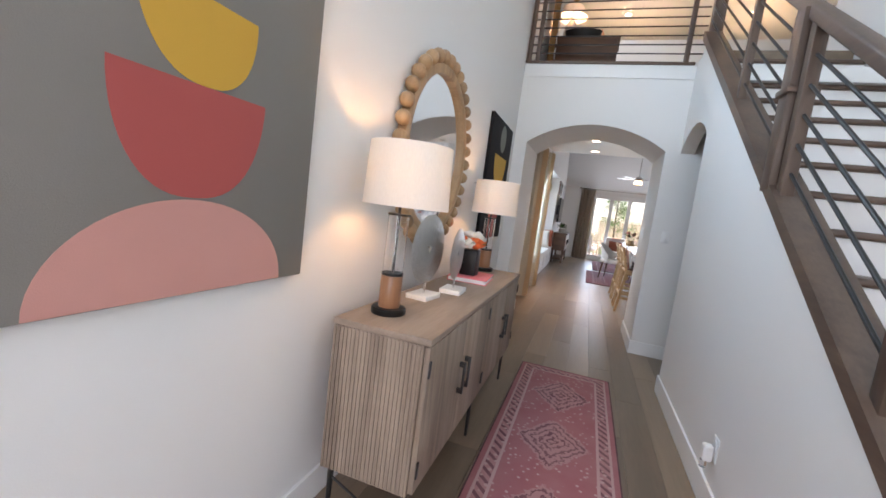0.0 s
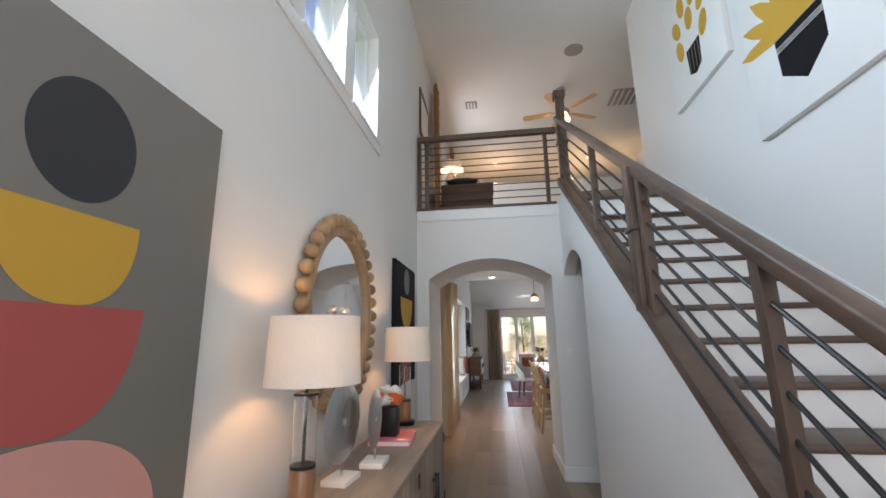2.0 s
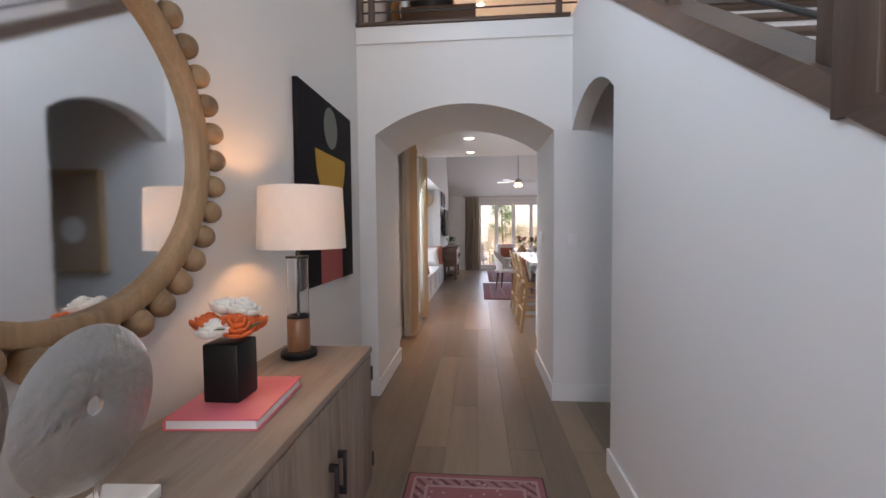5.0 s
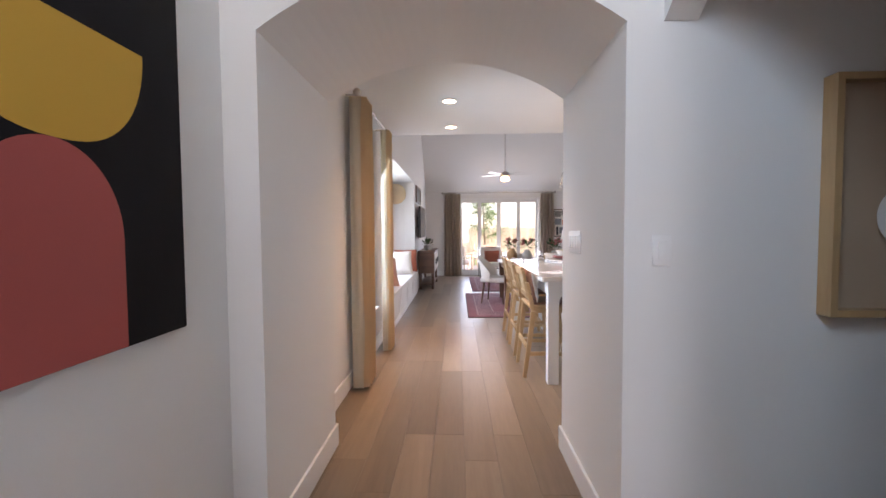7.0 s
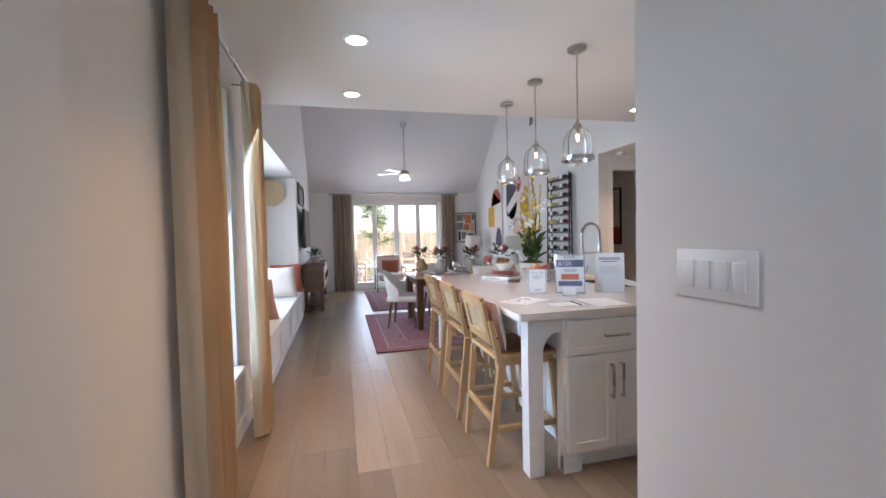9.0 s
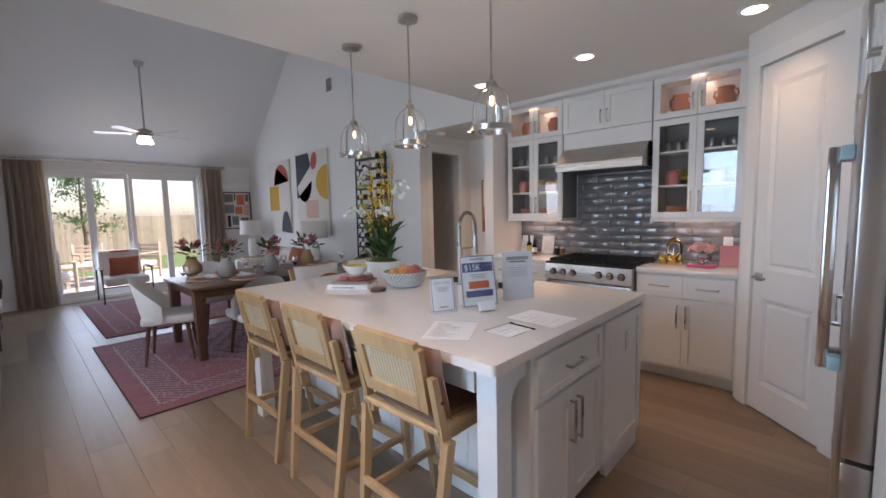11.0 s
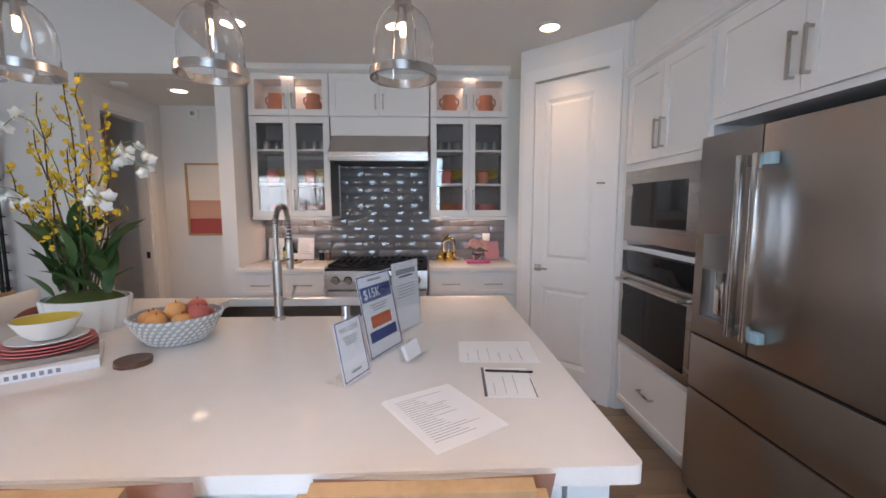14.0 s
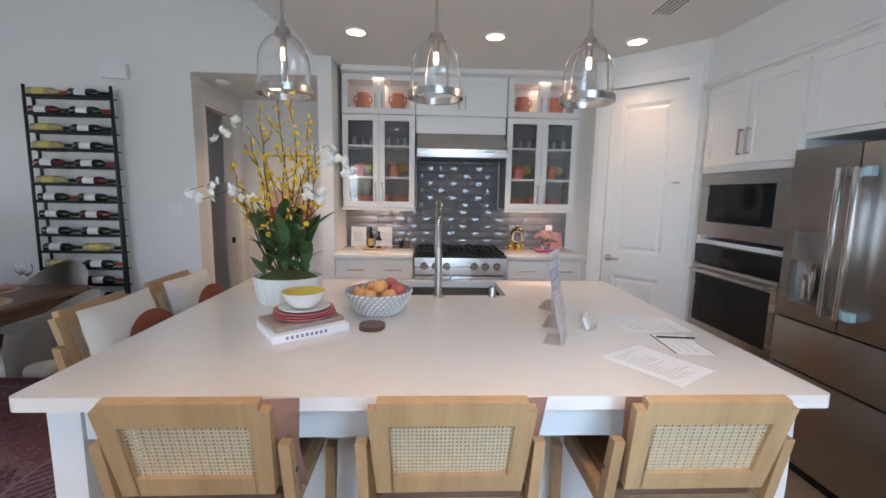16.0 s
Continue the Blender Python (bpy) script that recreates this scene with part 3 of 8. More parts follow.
# high hall windows: frames, panes and one long apron
for i, (p, q) in enumerate(HALL_WIN):
    w = thing("window_%d" % (i + 1), 1.2, (p + q) / 2, 2.98, "white framed fixed high window showing blue sky", "window", "high hall windows", kind="structure")
    bm = wall_cells(B(), 0, 1.22, 1.26, p, q, 2.98, 3.93, [(p + 0.025, q - 0.025, 3.005, 3.905)])
    part("window_frame", bm, M_TRIM, w, world_at=True, smooth=False)
    o = part("pane", box(B(), 1.236, 1.242, p + 0.025, q - 0.025, 3.005, 3.905), M_PANE, w, world_at=True, smooth=False)
    o.visible_shadow = False
    part("window_sill", box(B(), 1.265, HALL_W + 0.02, p - 0.03, q + 0.03, 2.955, 2.979, 0.004), M_TRIM, w, world_at=True)
single("trim_apron", box(B(), HALL_W, HALL_W + 0.014, 1.8, 3.93, 2.87, 2.953, 0.004), M_TRIM, "white trim board under the high windows", "trim", "structure")
# unseen entry glazing, assumed behind the walk to go with the hall fill lamp
w = thing("window_4", 2.7, -1.7, 0.25, "assumed tall white framed entry glazing, out of view", "window", kind="structure")
part("window_frame", wall_cells(B(), 1, -1.74, -1.68, 1.75, 3.65, 0.25, 3.6, [(1.80, 2.67, 0.3, 2.2), (2.73, 3.6, 0.3, 2.2), (1.80, 3.6, 2.28, 3.55)]), M_TRIM, w, world_at=True, smooth=False)
for x0, x1, z0, z1 in ((1.80, 2.67, 0.3, 2.2), (2.73, 3.6, 0.3, 2.2), (1.80, 3.6, 2.28, 3.55)):
    o = part("pane", box(B(), x0, x1, -1.713, -1.707, z0, z1), M_PANE, w, world_at=True, smooth=False)
    o.visible_shadow = False

# balcony edge trim
bm = box(B(), HALL_W + 0.002, HALL_E, FRONT - 0.016, FRONT - 0.001, 2.775, LOFT - 0.045, 0.004)
single("trim_balcony", bm, M_TRIM, "white fascia board at the balcony edge", "trim", "structure")
bm = box(B(), HALL_W + 0.002, 2.98, FRONT - 0.03, FRONT + 0.13, LOFT - 0.042, LOFT - 0.015, 0.006)
single("trim_landing", bm, M_STAINX, "dark stained landing nosing at the balcony edge", "trim", "structure")

# stair
stair = thing("staircase", 3.5, 3.2, 0, "straight stair with dark oak treads and white risers", "stairs", kind="structure")
X0, X1 = HALL_E + 0.122, STAIR_E - 0.003
tread0 = None
for i in range(16):
    y, z = (0.175 * (i + 1) - NOSE) / SLOPE, 0.175 * (i + 1)
    m = Matrix.Translation((0, y - 3.2, z))
    if tread0 is None:
        bm = box(B(), X0 - 3.5, X1 - 3.5, 0, 0.282, -0.032, 0, 0.012, 3)
        tread0 = part("tread", bm, M_STAINX, stair, "dark stained oak tread with rounded nose", m=m)
        bm = box(B(), X0 - 3.5, X1 - 3.5, 0.028, 0.045, -0.175, -0.033)
        riser0 = part("riser", bm, M_TRIM, stair, "white painted riser", m=m, smooth=False)
    else:
        again(tread0, stair, m), again(riser0, stair, m)
bm = prism(B(), [(1.05, nose(1.05) + 0.02), (5.30, nose(5.30) + 0.02), (5.30, nose(5.30) + 0.10), (1.05, nose(1.05) + 0.10)], 0, STAIR_E - 0.018, STAIR_E - 0.004)
part("skirt", bm, M_TRIM, stair, "white skirt board on the wall", world_at=True, smooth=False)
bm = prism(B(), [(1.02, nose(1.02) + 0.05), (5.42, nose(5.42) + 0.03), (5.42, nose(5.42) + 0.11), (1.02, nose(1.02) + 0.105)], 0, HALL_E - 0.014, HALL_E + 0.13)
part("stringer", bm, M_STAIN, stair, "dark stained oak stringer cap", world_at=True)

# stair railing
rail = thing("stair_railing", HALL_E + 0.05, 3.2, nose(3.2), "dark oak stair railing with slim iron bars", "railing")
XR = HALL_E + 0.035


def sloped(y0, y1, lo, hi, x0, x1, bevel=0.0):
    bm = prism(B(), [(y0, nose(y0) + lo), (y1, nose(y1) + lo), (y1, nose(y1) + hi), (y0, nose(y0) + hi)], 0, x0, x1)
    if bevel:
        bmesh.ops.bevel(bm, geom=list(bm.edges), offset=bevel, segments=3, affect="EDGES", profile=0.5)
    return bm


part("handrail", sloped(1.05, 5.46, 0.803, 0.873, XR - 0.034, XR + 0.034, 0.013), M_STAIN, rail, "thick dark oak handrail", world_at=True)
for y in (1.20, 2.228, 4.02):
    part("post", box(B(), XR - 0.022, XR + 0.022, y - 0.025, y + 0.025, nose(y) + 0.06, nose(y) + 0.84, 0.003), M_STAINZ, rail, world_at=True)
for y in (3.084, 3.273):
    part("post", box(B(), XR - 0.025, XR + 0.025, y - 0.027, y + 0.027, nose(y) + 0.06, nose(y) + 0.84, 0.003), M_STAINZ, rail, world_at=True)
for k in range(5):
    h = 0.197 + 0.1225 * k
    part("bar", tube(B(), [(XR, 1.05, nose(1.05) + h), (XR, 5.44, nose(5.44) + h)], 0.0078, 8), M_IRON, rail, "slim dark iron bar", world_at=True)
newel = thing("newel_post", XR, 3.1785, nose(3.1785), "square dark oak newel with a collar between rail posts", "post", "stair newels")
part("shaft", box(B(), XR - 0.05, XR + 0.05, 3.13, 3.227, nose(3.1785) + 0.05, nose(3.1785) + 0.83, 0.004), M_STAINZ, newel, world_at=True)
part("collar", box(B(), XR - 0.062, XR + 0.062, 3.1165, 3.2405, nose(3.1785) + 0.47, nose(3.1785) + 0.50, 0.006), M_STAINZ, newel, world_at=True)
newel = thing("newel_post", 3.09, 5.50, LOFT - 0.2, "tall square dark oak newel with a flat cap", "post", "stair newels")
part("shaft", box(B(), 3.04, 3.14, 5.45, 5.55, LOFT - 0.35, 4.20, 0.004), M_STAINZ, newel, world_at=True)
part("cap", box(B(), 3.02, 3.16, 5.43, 5.57, 4.20, 4.29, 0.012), M_STAINZ, newel, world_at=True)
part("collar", box(B(), 3.025, 3.155, 5.435, 5.565, 3.62, 3.65, 0.006), M_STAINZ, newel, world_at=True)
# balcony railing
br = thing("balcony_railing", 2.2, FRONT + 0.02, LOFT, "dark oak balcony railing with horizontal iron bars", "railing")
YB = FRONT + 0.02
part("handrail", box(B(), HALL_W + 0.004, 3.035, YB - 0.036, YB + 0.036, 3.80, 3.87, 0.013, 3), M_STAINX, br, "thick dark oak handrail", world_at=True)
for x in (HALL_W + 0.03, 1.47, 2.90):
    part("post", box(B(), x - 0.022, x + 0.022, YB - 0.025, YB + 0.025, LOFT - 0.014, 3.80, 0.003), M_STAINZ, br, world_at=True)
for k in range(9):
    z = LOFT + 0.075 + k * 0.086
    part("bar", tube(B(), [(HALL_W + 0.01, YB, z), (3.035, YB, z)], 0.007, 8), M_IRON, br, "slim dark iron bar", world_at=True)


# paintings
def blob(bm, pts, x):
    """A flat painted shape, in y and z, a hair off the canvas."""
    prism(bm, pts, 0, x, x + 0.0012)
    return bm


def canvas_mat(name, col):
    return mat(name, col, 0.8, vary=0.05, scale=6, bump=0.12, fine=420)


P_DARK, P_YEL = canvas_mat("charcoal_paint", (0.035, 0.037, 0.045)), canvas_mat("ochre_paint", (0.60, 0.34, 0.045))
P_RED, P_PINK, P_GREY = canvas_mat("coral_red_paint", (0.43, 0.085, 0.075)), canvas_mat("pink_paint", (0.60, 0.29, 0.25)), canvas_mat("taupe_canvas", (0.205, 0.19, 0.17))
P_BLACK, P_SAGE = canvas_mat("black_canvas", (0.010, 0.009, 0.011)), canvas_mat("sage_paint", (0.20, 0.21, 0.18))


P_BLACK.node_tree.nodes["Principled BSDF"].inputs["Specular IOR Level"].default_value = 0.2


def ell(cy, cz, ry, rz, n=48, tilt=0.0, a0=0.0, a1=2 * math.pi):
    out = []
    for i in range(n):
        a = a0 + (a1 - a0) * i / (n - 1 if a1 - a0 < 6.2 else n)
        u, v = ry * math.cos(a), rz * math.sin(a)
        c, s = math.cos(tilt), math.sin(tilt)
        out.append((cy + c * u - s * v, cz + s * u + c * v))
    return out


def bowl_shape(y0, y1, zt, zb, n=30, skew=0.0, power=0.8):
    """A flat-topped bowl."""
    out = []
    c, half = (y0 + y1) / 2, (y1 - y0) / 2
    for i in range(n + 1):
        a = math.pi * i / n
        s = math.sin(a)
        u = math.cos(a)
        out.append((c - half * (abs(u) ** power) * (1 if u > 0 else -1) + skew * s, zt - (zt - zb) * s))
    return out


p1 = thing("painting", HALL_W, 1.60, 1.0, "taupe canvas of stacked dark, ochre, red and pink shapes", "painting", "hall paintings")
part("canvas", box(B(), HALL_W + 0.002, HALL_W + 0.032, 1.15, 2.05, 1.0, 2.10, 0.003), P_GREY, p1, world_at=True)
XP = HALL_W + 0.0325
part("ellipse_shape", blob(B(), ell(1.63, 1.85, 0.122, 0.137), XP), P_DARK, p1, world_at=True)
part("bowl_shape", blob(B(), bowl_shape(1.475, 1.79, 1.69, 1.495, skew=0.015), XP + 0.0004), P_YEL, p1, world_at=True)
part("bowl_shape", blob(B(), bowl_shape(1.435, 1.835, 1.495, 1.235, skew=0.0), XP), P_RED, p1, world_at=True)
part("dome_shape", blob(B(), ell(1.63, 1.003, 0.312, 0.228, 30, 0, 0, math.pi), XP + 0.0004), P_PINK, p1, world_at=True)
p2 = thing("painting", HALL_W, 4.81, 1.02, "black canvas with sage oval, ochre bowl and red arch", "painting", "hall paintings")
part("canvas", box(B(), HALL_W + 0.002, HALL_W + 0.032, 4.39, 5.26, 1.02, 2.12, 0.003), P_BLACK, p2, world_at=True)
part("ellipse_shape", blob(B(), ell(4.855, 1.965, 0.115, 0.125), XP), P_SAGE, p2, world_at=True)
part("bowl_shape", blob(B(), bowl_shape(4.60, 5.11, 1.80, 1.525, skew=0.0), XP), P_YEL, p2, world_at=True)
part("arch_shape", blob(B(), [(5.025, 1.022)] + ell(4.84, 1.30, 0.185, 0.225, 24, 0, 0, math.pi) + [(4.655, 1.022)], XP), P_RED, p2, world_at=True)

# console
con = thing("console_cabinet", 1.6, 3.05, 0, "weathered oak console with black iron pulls and legs", "cabinet")
CX0, CX1, CY0, CY1 = 1.452, 1.835, 2.17, 4.040
part("top", box(B(), CX0, CX1 + 0.004, CY0, CY1, 0.815, 0.84, 0.004), M_CONSOLE, con, world_at=True)
bm = box(B(), CX0 + 0.004, CX1 - 0.022, CY0 + 0.002, CY1 - 0.002, 0.255, 0.814)
part("body", bm, M_CONSOLEZ, con, "wire-brushed upright grain on the side", world_at=True, smooth=False)
for i in range(22):
    xx = CX0 + 0.008 + i * 0.0160
    part("ridge", box(B(), xx, xx + 0.008, CY0 - 0.003, CY0 + 0.003, 0.258, 0.812), M_CONSOLEZ, con, world_at=True, smooth=False)
dw = (CY1 - CY0 - 0.02) / 4
for i in range(4):
    y0 = CY0 + 0.01 + i * dw
    d = part("door", box(B(), CX1 - 0.021, CX1, y0 + 0.002, y0 + dw - 0.002, 0.265, 0.808, 0.003), M_CONSOLEZ, con, world_at=True)
    inner = y0 + dw - 0.04 if i % 2 == 0 else y0 + 0.04
    bm = box(B(), CX1 + 0.001, CX1 + 0.028, inner - 0.007, inner + 0.007, 0.48, 0.50)
    box(bm, CX1 + 0.001, CX1 + 0.028, inner - 0.007, inner + 0.007, 0.60, 0.62)
    box(bm, CX1 + 0.018, CX1 + 0.029, inner - 0.008, inner + 0.008, 0.48, 0.62, 0.002)
    part("handle", bm, M_IRON, d, "black iron pull", world_at=True)
    outer = y0 + 0.006 if i % 2 == 0 else y0 + dw - 0.006
    for z in (0.33, 0.70):
        part("hinge", box(B(), CX1 + 0.001, CX1 + 0.008, outer - 0.008, outer + 0.008, z, z + 0.06, 0.002), M_IRON, d, "black iron hinge", world_at=True)
for x in (CX0 + 0.03, CX1 - 0.04):
    for y in (CY0 + 0.04, (CY0 + CY1) / 2, CY1 - 0.04):
        part("leg", cyl(B(), (x, y, 0), (x, y, 0.254), 0.008, 0.013, 10), M_IRON, con, world_at=True)
for y in (CY0 + 0.04, CY1 - 0.04):
    part("brace", tube(B(), [(CX0 + 0.03, y, 0.2), ((CX0 + CX1) / 2, y, 0.13), (CX1 - 0.04, y, 0.2)], 0.005), M_IRON, con, world_at=True)

# table lamps
tl = thing("table_lamp", 1.575, 2.36, 0.84, "wood and glass table lamp with lit white drum shade", "lamp", "hall console lamps")
part("base", lathe(B(), [(0, 0), (0.066, 0), (0.069, 0.004), (0.069, 0.022), (0.065, 0.026), (0, 0.026)]), M_BLACK, tl)
part("wooden_body", lathe(B(), [(0, 0.027), (0.042, 0.027), (0.043, 0.03), (0.043, 0.15), (0.041, 0.153), (0, 0.153)]), M_LAMPWOOD, tl)
part("collar", lathe(B(), [(0, 0.154), (0.043, 0.154), (0.043, 0.164), (0.0, 0.164)]), M_BLACK, tl)
o = part("glass_tube", lathe(B(), [(0.040, 0.165), (0.041, 0.165), (0.041, 0.388), (0.040, 0.388), (0.040, 0.165)]), M_GLASS, tl, "clear glass cylinder")
o.visible_shadow = False
part("rod", cyl(B(), (0, 0, 0.164), (0, 0, 0.50), 0.006, seg=12), M_BLACK, tl)
part("tube_cap", lathe(B(), [(0, 0.389), (0.044, 0.389), (0.044, 0.396), (0, 0.396)]), M_BLACK, tl)
part("shade", lathe(B(), [(0.165, 0.425), (0.167, 0.425), (0.158, 0.66), (0.156, 0.66), (0.165, 0.425)], seg=48), M_SHADE, tl, "white linen drum shade", m=pose(0.018, 0.012, 0))
part("harp", tube(B(), [(0.157, 0, 0.635), (0, 0, 0.64), (-0.157, 0, 0.635)], 0.002, 6), M_BLACK, tl)
o = part("bulb", ball(B(), (0, 0, 0.545), 0.03, scale=(1, 1, 1.25)), M_BULB, tl)
o.visible_shadow = False
copy_thing(tl, pose(1.585, 3.890, 0.84))
for x, y in ((1.575, 2.36), (1.585, 3.890)):
    lamp("lamp_light", "POINT", pose(x, y, 0.84 + 0.545), 3.3, (1.0, 0.58, 0.25), 0.03)

# mirror with wooden beads
mir = thing("round_mirror", HALL_W, 3.17, 1.05, "round mirror framed by turned wooden beads", "mirror")
MC = (HALL_W + 0.0, 3.17, 1.575)


def disc_x(bm, x0, x1, r, seg=64):
    return cyl(bm, (x0, MC[1], MC[2]), (x1, MC[1], MC[2]), r, seg=seg)


part("backing", disc_x(B(), HALL_W + 0.003, HALL_W + 0.02, 0.475), M_BEAD, mir, world_at=True)
part("mirror_glass", disc_x(B(), HALL_W + 0.0205, HALL_W + 0.026, 0.43), M_MIRROR, mir, world_at=True)
bm = B()
rings = []
for r, x in ((0.43, 0.0), (0.43, 0.045), (0.438, 0.05), (0.475, 0.05), (0.482, 0.045), (0.482, 0.0)):
    rings.append([bm.verts.new((HALL_W + 0.006 + x, MC[1] + r * math.cos(a), MC[2] + r * math.sin(a))) for a in [2 * math.pi * i / 72 for i in range(72)]])
for ra, rb in zip(rings, rings[1:]):
    for i in range(72):
        bm.faces.new([ra[i], ra[(i + 1) % 72], rb[(i + 1) % 72], rb[i]])
part("frame", bm, M_BEAD, mir, "light turned wood ring", world_at=True)
bead0 = None
for i in range(36):
    a = 2 * math.pi * i / 36
    m = Matrix.Translation((0.042, 0.514 * math.cos(a), 0.525 + 0.514 * math.sin(a))) @ Euler((a, 0, 0)).to_matrix().to_4x4()
    if bead0 is None:
        bead0 = part("bead", ball(B(), (0, 0, 0), 0.038, 14, 9, (0.98, 1.06, 0.98)), M_BEAD, mir, "turned wooden bead", m=m)
    else:
        again(bead0, mir, m)

# silver discs on marble stands
for y, x, r, tilt in ((2.715, 1.58, 0.165, -6), (2.96, 1.65, 0.135, 3)):
    ds = thing("disc_sculpture", x, y, 0.84, "hammered silver disc on a white marble block", "sculpture", "silver disc sculptures", rz=tilt)
    part("marble_base", box(B(), -0.055, 0.055, -0.075, 0.075, 0, 0.024, 0.003), M_MARBLE, ds, "white marble block")
    part("stem", cyl(B(), (0, 0, 0.024), (0, 0, 0.075), 0.006, seg=10), M_CHROME, ds)
    bm = B()
    seg = 48
    rr = [(0.016, 0.004), (0.03, 0.006), (r - 0.01, 0.004), (r, 0.0), (r - 0.01, -0.004), (0.03, -0.006), (0.016, -0.004), (0.016, 0.004)]
    vs = [[bm.verts.new((q * 1.0 + 0.0, p * math.cos(2 * math.pi * i / seg), 0.07 + r + p * math.sin(2 * math.pi * i / seg))) for i in range(seg)] for p, q in rr]
    for u, v in zip(vs, vs[1:]):
        for i in range(seg):
            bm.faces.new([u[i], u[(i + 1) % seg], v[(i + 1) % seg], v[i]])
    part("disc", bm, M_HAMMER, ds, "hammered metal disc with a small hole")

# book, black vase and flowers on the console
bk = thing("book", 1.62, 3.43, 0.84, "large pink and white coffee table book", "book", rz=4)
part("pages", box(B(), -0.115, 0.113, -0.145, 0.145, 0.004, 0.026), M_PAPER, bk)
M_PINKC = mat("pink_cover", (0.75, 0.16, 0.19), 0.4, vary=0.03)
bm = box(B(), -0.12, 0.12, -0.15, 0.15, 0.026, 0.031, 0.001)
box(bm, -0.12, 0.12, -0.15, 0.15, 0, 0.004, 0.001)
box(bm, -0.12, -0.116, -0.15, 0.15, 0.004, 0.026)
part("cover", bm, M_PINKC, bk, "coral pink cover")
vs = thing("vase", 1.60, 3.42, 0.871, "square black vase with orange and white roses", "vase")
part("vessel", box(B(), -0.05, 0.05, -0.05, 0.05, 0, 0.16, 0.006), M_BLACK, vs, "matte black square vase")
M_ROSEO, M_ROSEW = mat("orange_petal", (0.75, 0.14, 0.03), 0.7, vary=0.2, scale=30), mat("white_petal", (0.80, 0.76, 0.68), 0.7, vary=0.08, scale=30)


def rose(r, rr):
    bm = B()
    for k in range(4):
        n = 3 + 2 * k
        for i in range(n):
            a = 2 * math.pi * i / n + k * 0.6
            q = r * (0.12 + 0.24 * k)
            c = (q * math.cos(a), q * math.sin(a), r * (0.55 - 0.16 * k))
            ball(bm, c, r * 0.42, 8, 6, (0.35, 1.0, 0.9), Euler((0, 0.5 * k * 0.5, a)).to_quaternion())
    return bm


rng = random.Random(2)
for i, (dx, dy, dz, mm) in enumerate([(0.03, -0.02, 0.20, M_ROSEO), (0.04, 0.05, 0.18, M_ROSEO), (-0.03, 0.03, 0.235, M_ROSEW), (0.02, 0.03, 0.235, M_ROSEW), (-0.01, -0.05, 0.19, M_ROSEW), (-0.05, -0.02, 0.20, M_ROSEO)]):
    part("rose", rose(0.045, rng), mm, vs, m=pose(dx, dy, dz, rng.uniform(-25, 25), rng.uniform(-25, 25), i * 50))
for i in range(5):
    a = i * 1.26
    bm = B()
    ball(bm, (0, 0.05, 0), 0.05, 10, 6, (0.45, 1, 0.06))
    part("leaf", bm, M_LEAF, vs, m=pose(0.03 * math.cos(a), 0.03 * math.sin(a), 0.18, 20, 0, i * 72))

# hall runner
ru = thing("runner_rug", 2.27, 3.30, 0.0, "long faded rose and red oriental runner", "rug")
M_RUG = rug_mat("rose_runner", 0.72, 2.42, (0.33, 0.105, 0.115), (0.13, 0.042, 0.055), (0.48, 0.31, 0.29))
part("woven_field", box(B(), -0.36, 0.36, -1.21, 1.21, 0.001, 0.010, 0.003), M_RUG, ru)


# kitchen cabinets: local x to the viewer's right, front at y = 0 facing -y, z up
def shaker(cab, x0, x1, z0, z1, handle=None, glazed=False, drawer=False, y=0.0, long=0.13):
    """A shaker front, solid or glazed. handle: 'l', 'r' or 'h' for where the pull sits."""
    bm = B()
    s = 0.052 if not drawer else 0.03
    g = 0.0015
    x0, x1, z0, z1 = x0 + g, x1 - g, z0 + g, z1 - g
    wall_cells(bm, 1, y - 0.02, y - 0.0005, x0, x1, z0, z1, [(x0 + s, x1 - s, z0 + s, z1 - s)])
    if not glazed:
        box(bm, x0 + s - 0.001, x1 - s + 0.001, y - 0.011, y - 0.002, z0 + s - 0.001, z1 - s + 0.001)
    d = part("drawer_front" if drawer else "door", bm, M_CAB, cab, smooth=False)
    if glazed:
        o = part("pane", box(B(), x0 + s, x1 - s, y - 0.012, y - 0.008, z0 + s, z1 - s), M_PANE, d, "clear glass", smooth=False)
        o.visible_shadow = False
    if handle:
        bm = B()
        if handle == "h":
            c, zc, hl = (x0 + x1) / 2, (z0 + z1) / 2, min(0.07, (x1 - x0) * 0.22)
            for sx in (-1, 1):
                box(bm, c + sx * hl - 0.005, c + sx * hl + 0.005, y - 0.045, y - 0.02, zc - 0.005, zc + 0.005)
            box(bm, c - hl - 0.005, c + hl + 0.005, y - 0.052, y - 0.042, zc - 0.006, zc + 0.006, 0.002)
        else:
            c = x0 + 0.03 if handle[0] == "l" else x1 - 0.03
            zc = z0 + 0.06 + long / 2 if handle[1:] == "b" else (z1 - 0.06 - long / 2 if handle[1:] == "t" else (z0 + z1) / 2)
            for sz in (-1, 1):
                box(bm, c - 0.005, c + 0.005, y - 0.045, y - 0.02, zc + sz * long / 2 - 0.005, zc + sz * long / 2 + 0.005)
            box(bm, c - 0.006, c + 0.006, y - 0.052, y - 0.042, zc - long / 2 - 0.008, zc + long / 2 + 0.008, 0.002)
        part("handle", bm, M_NICKEL, d, "brushed nickel bar pull")
    return d


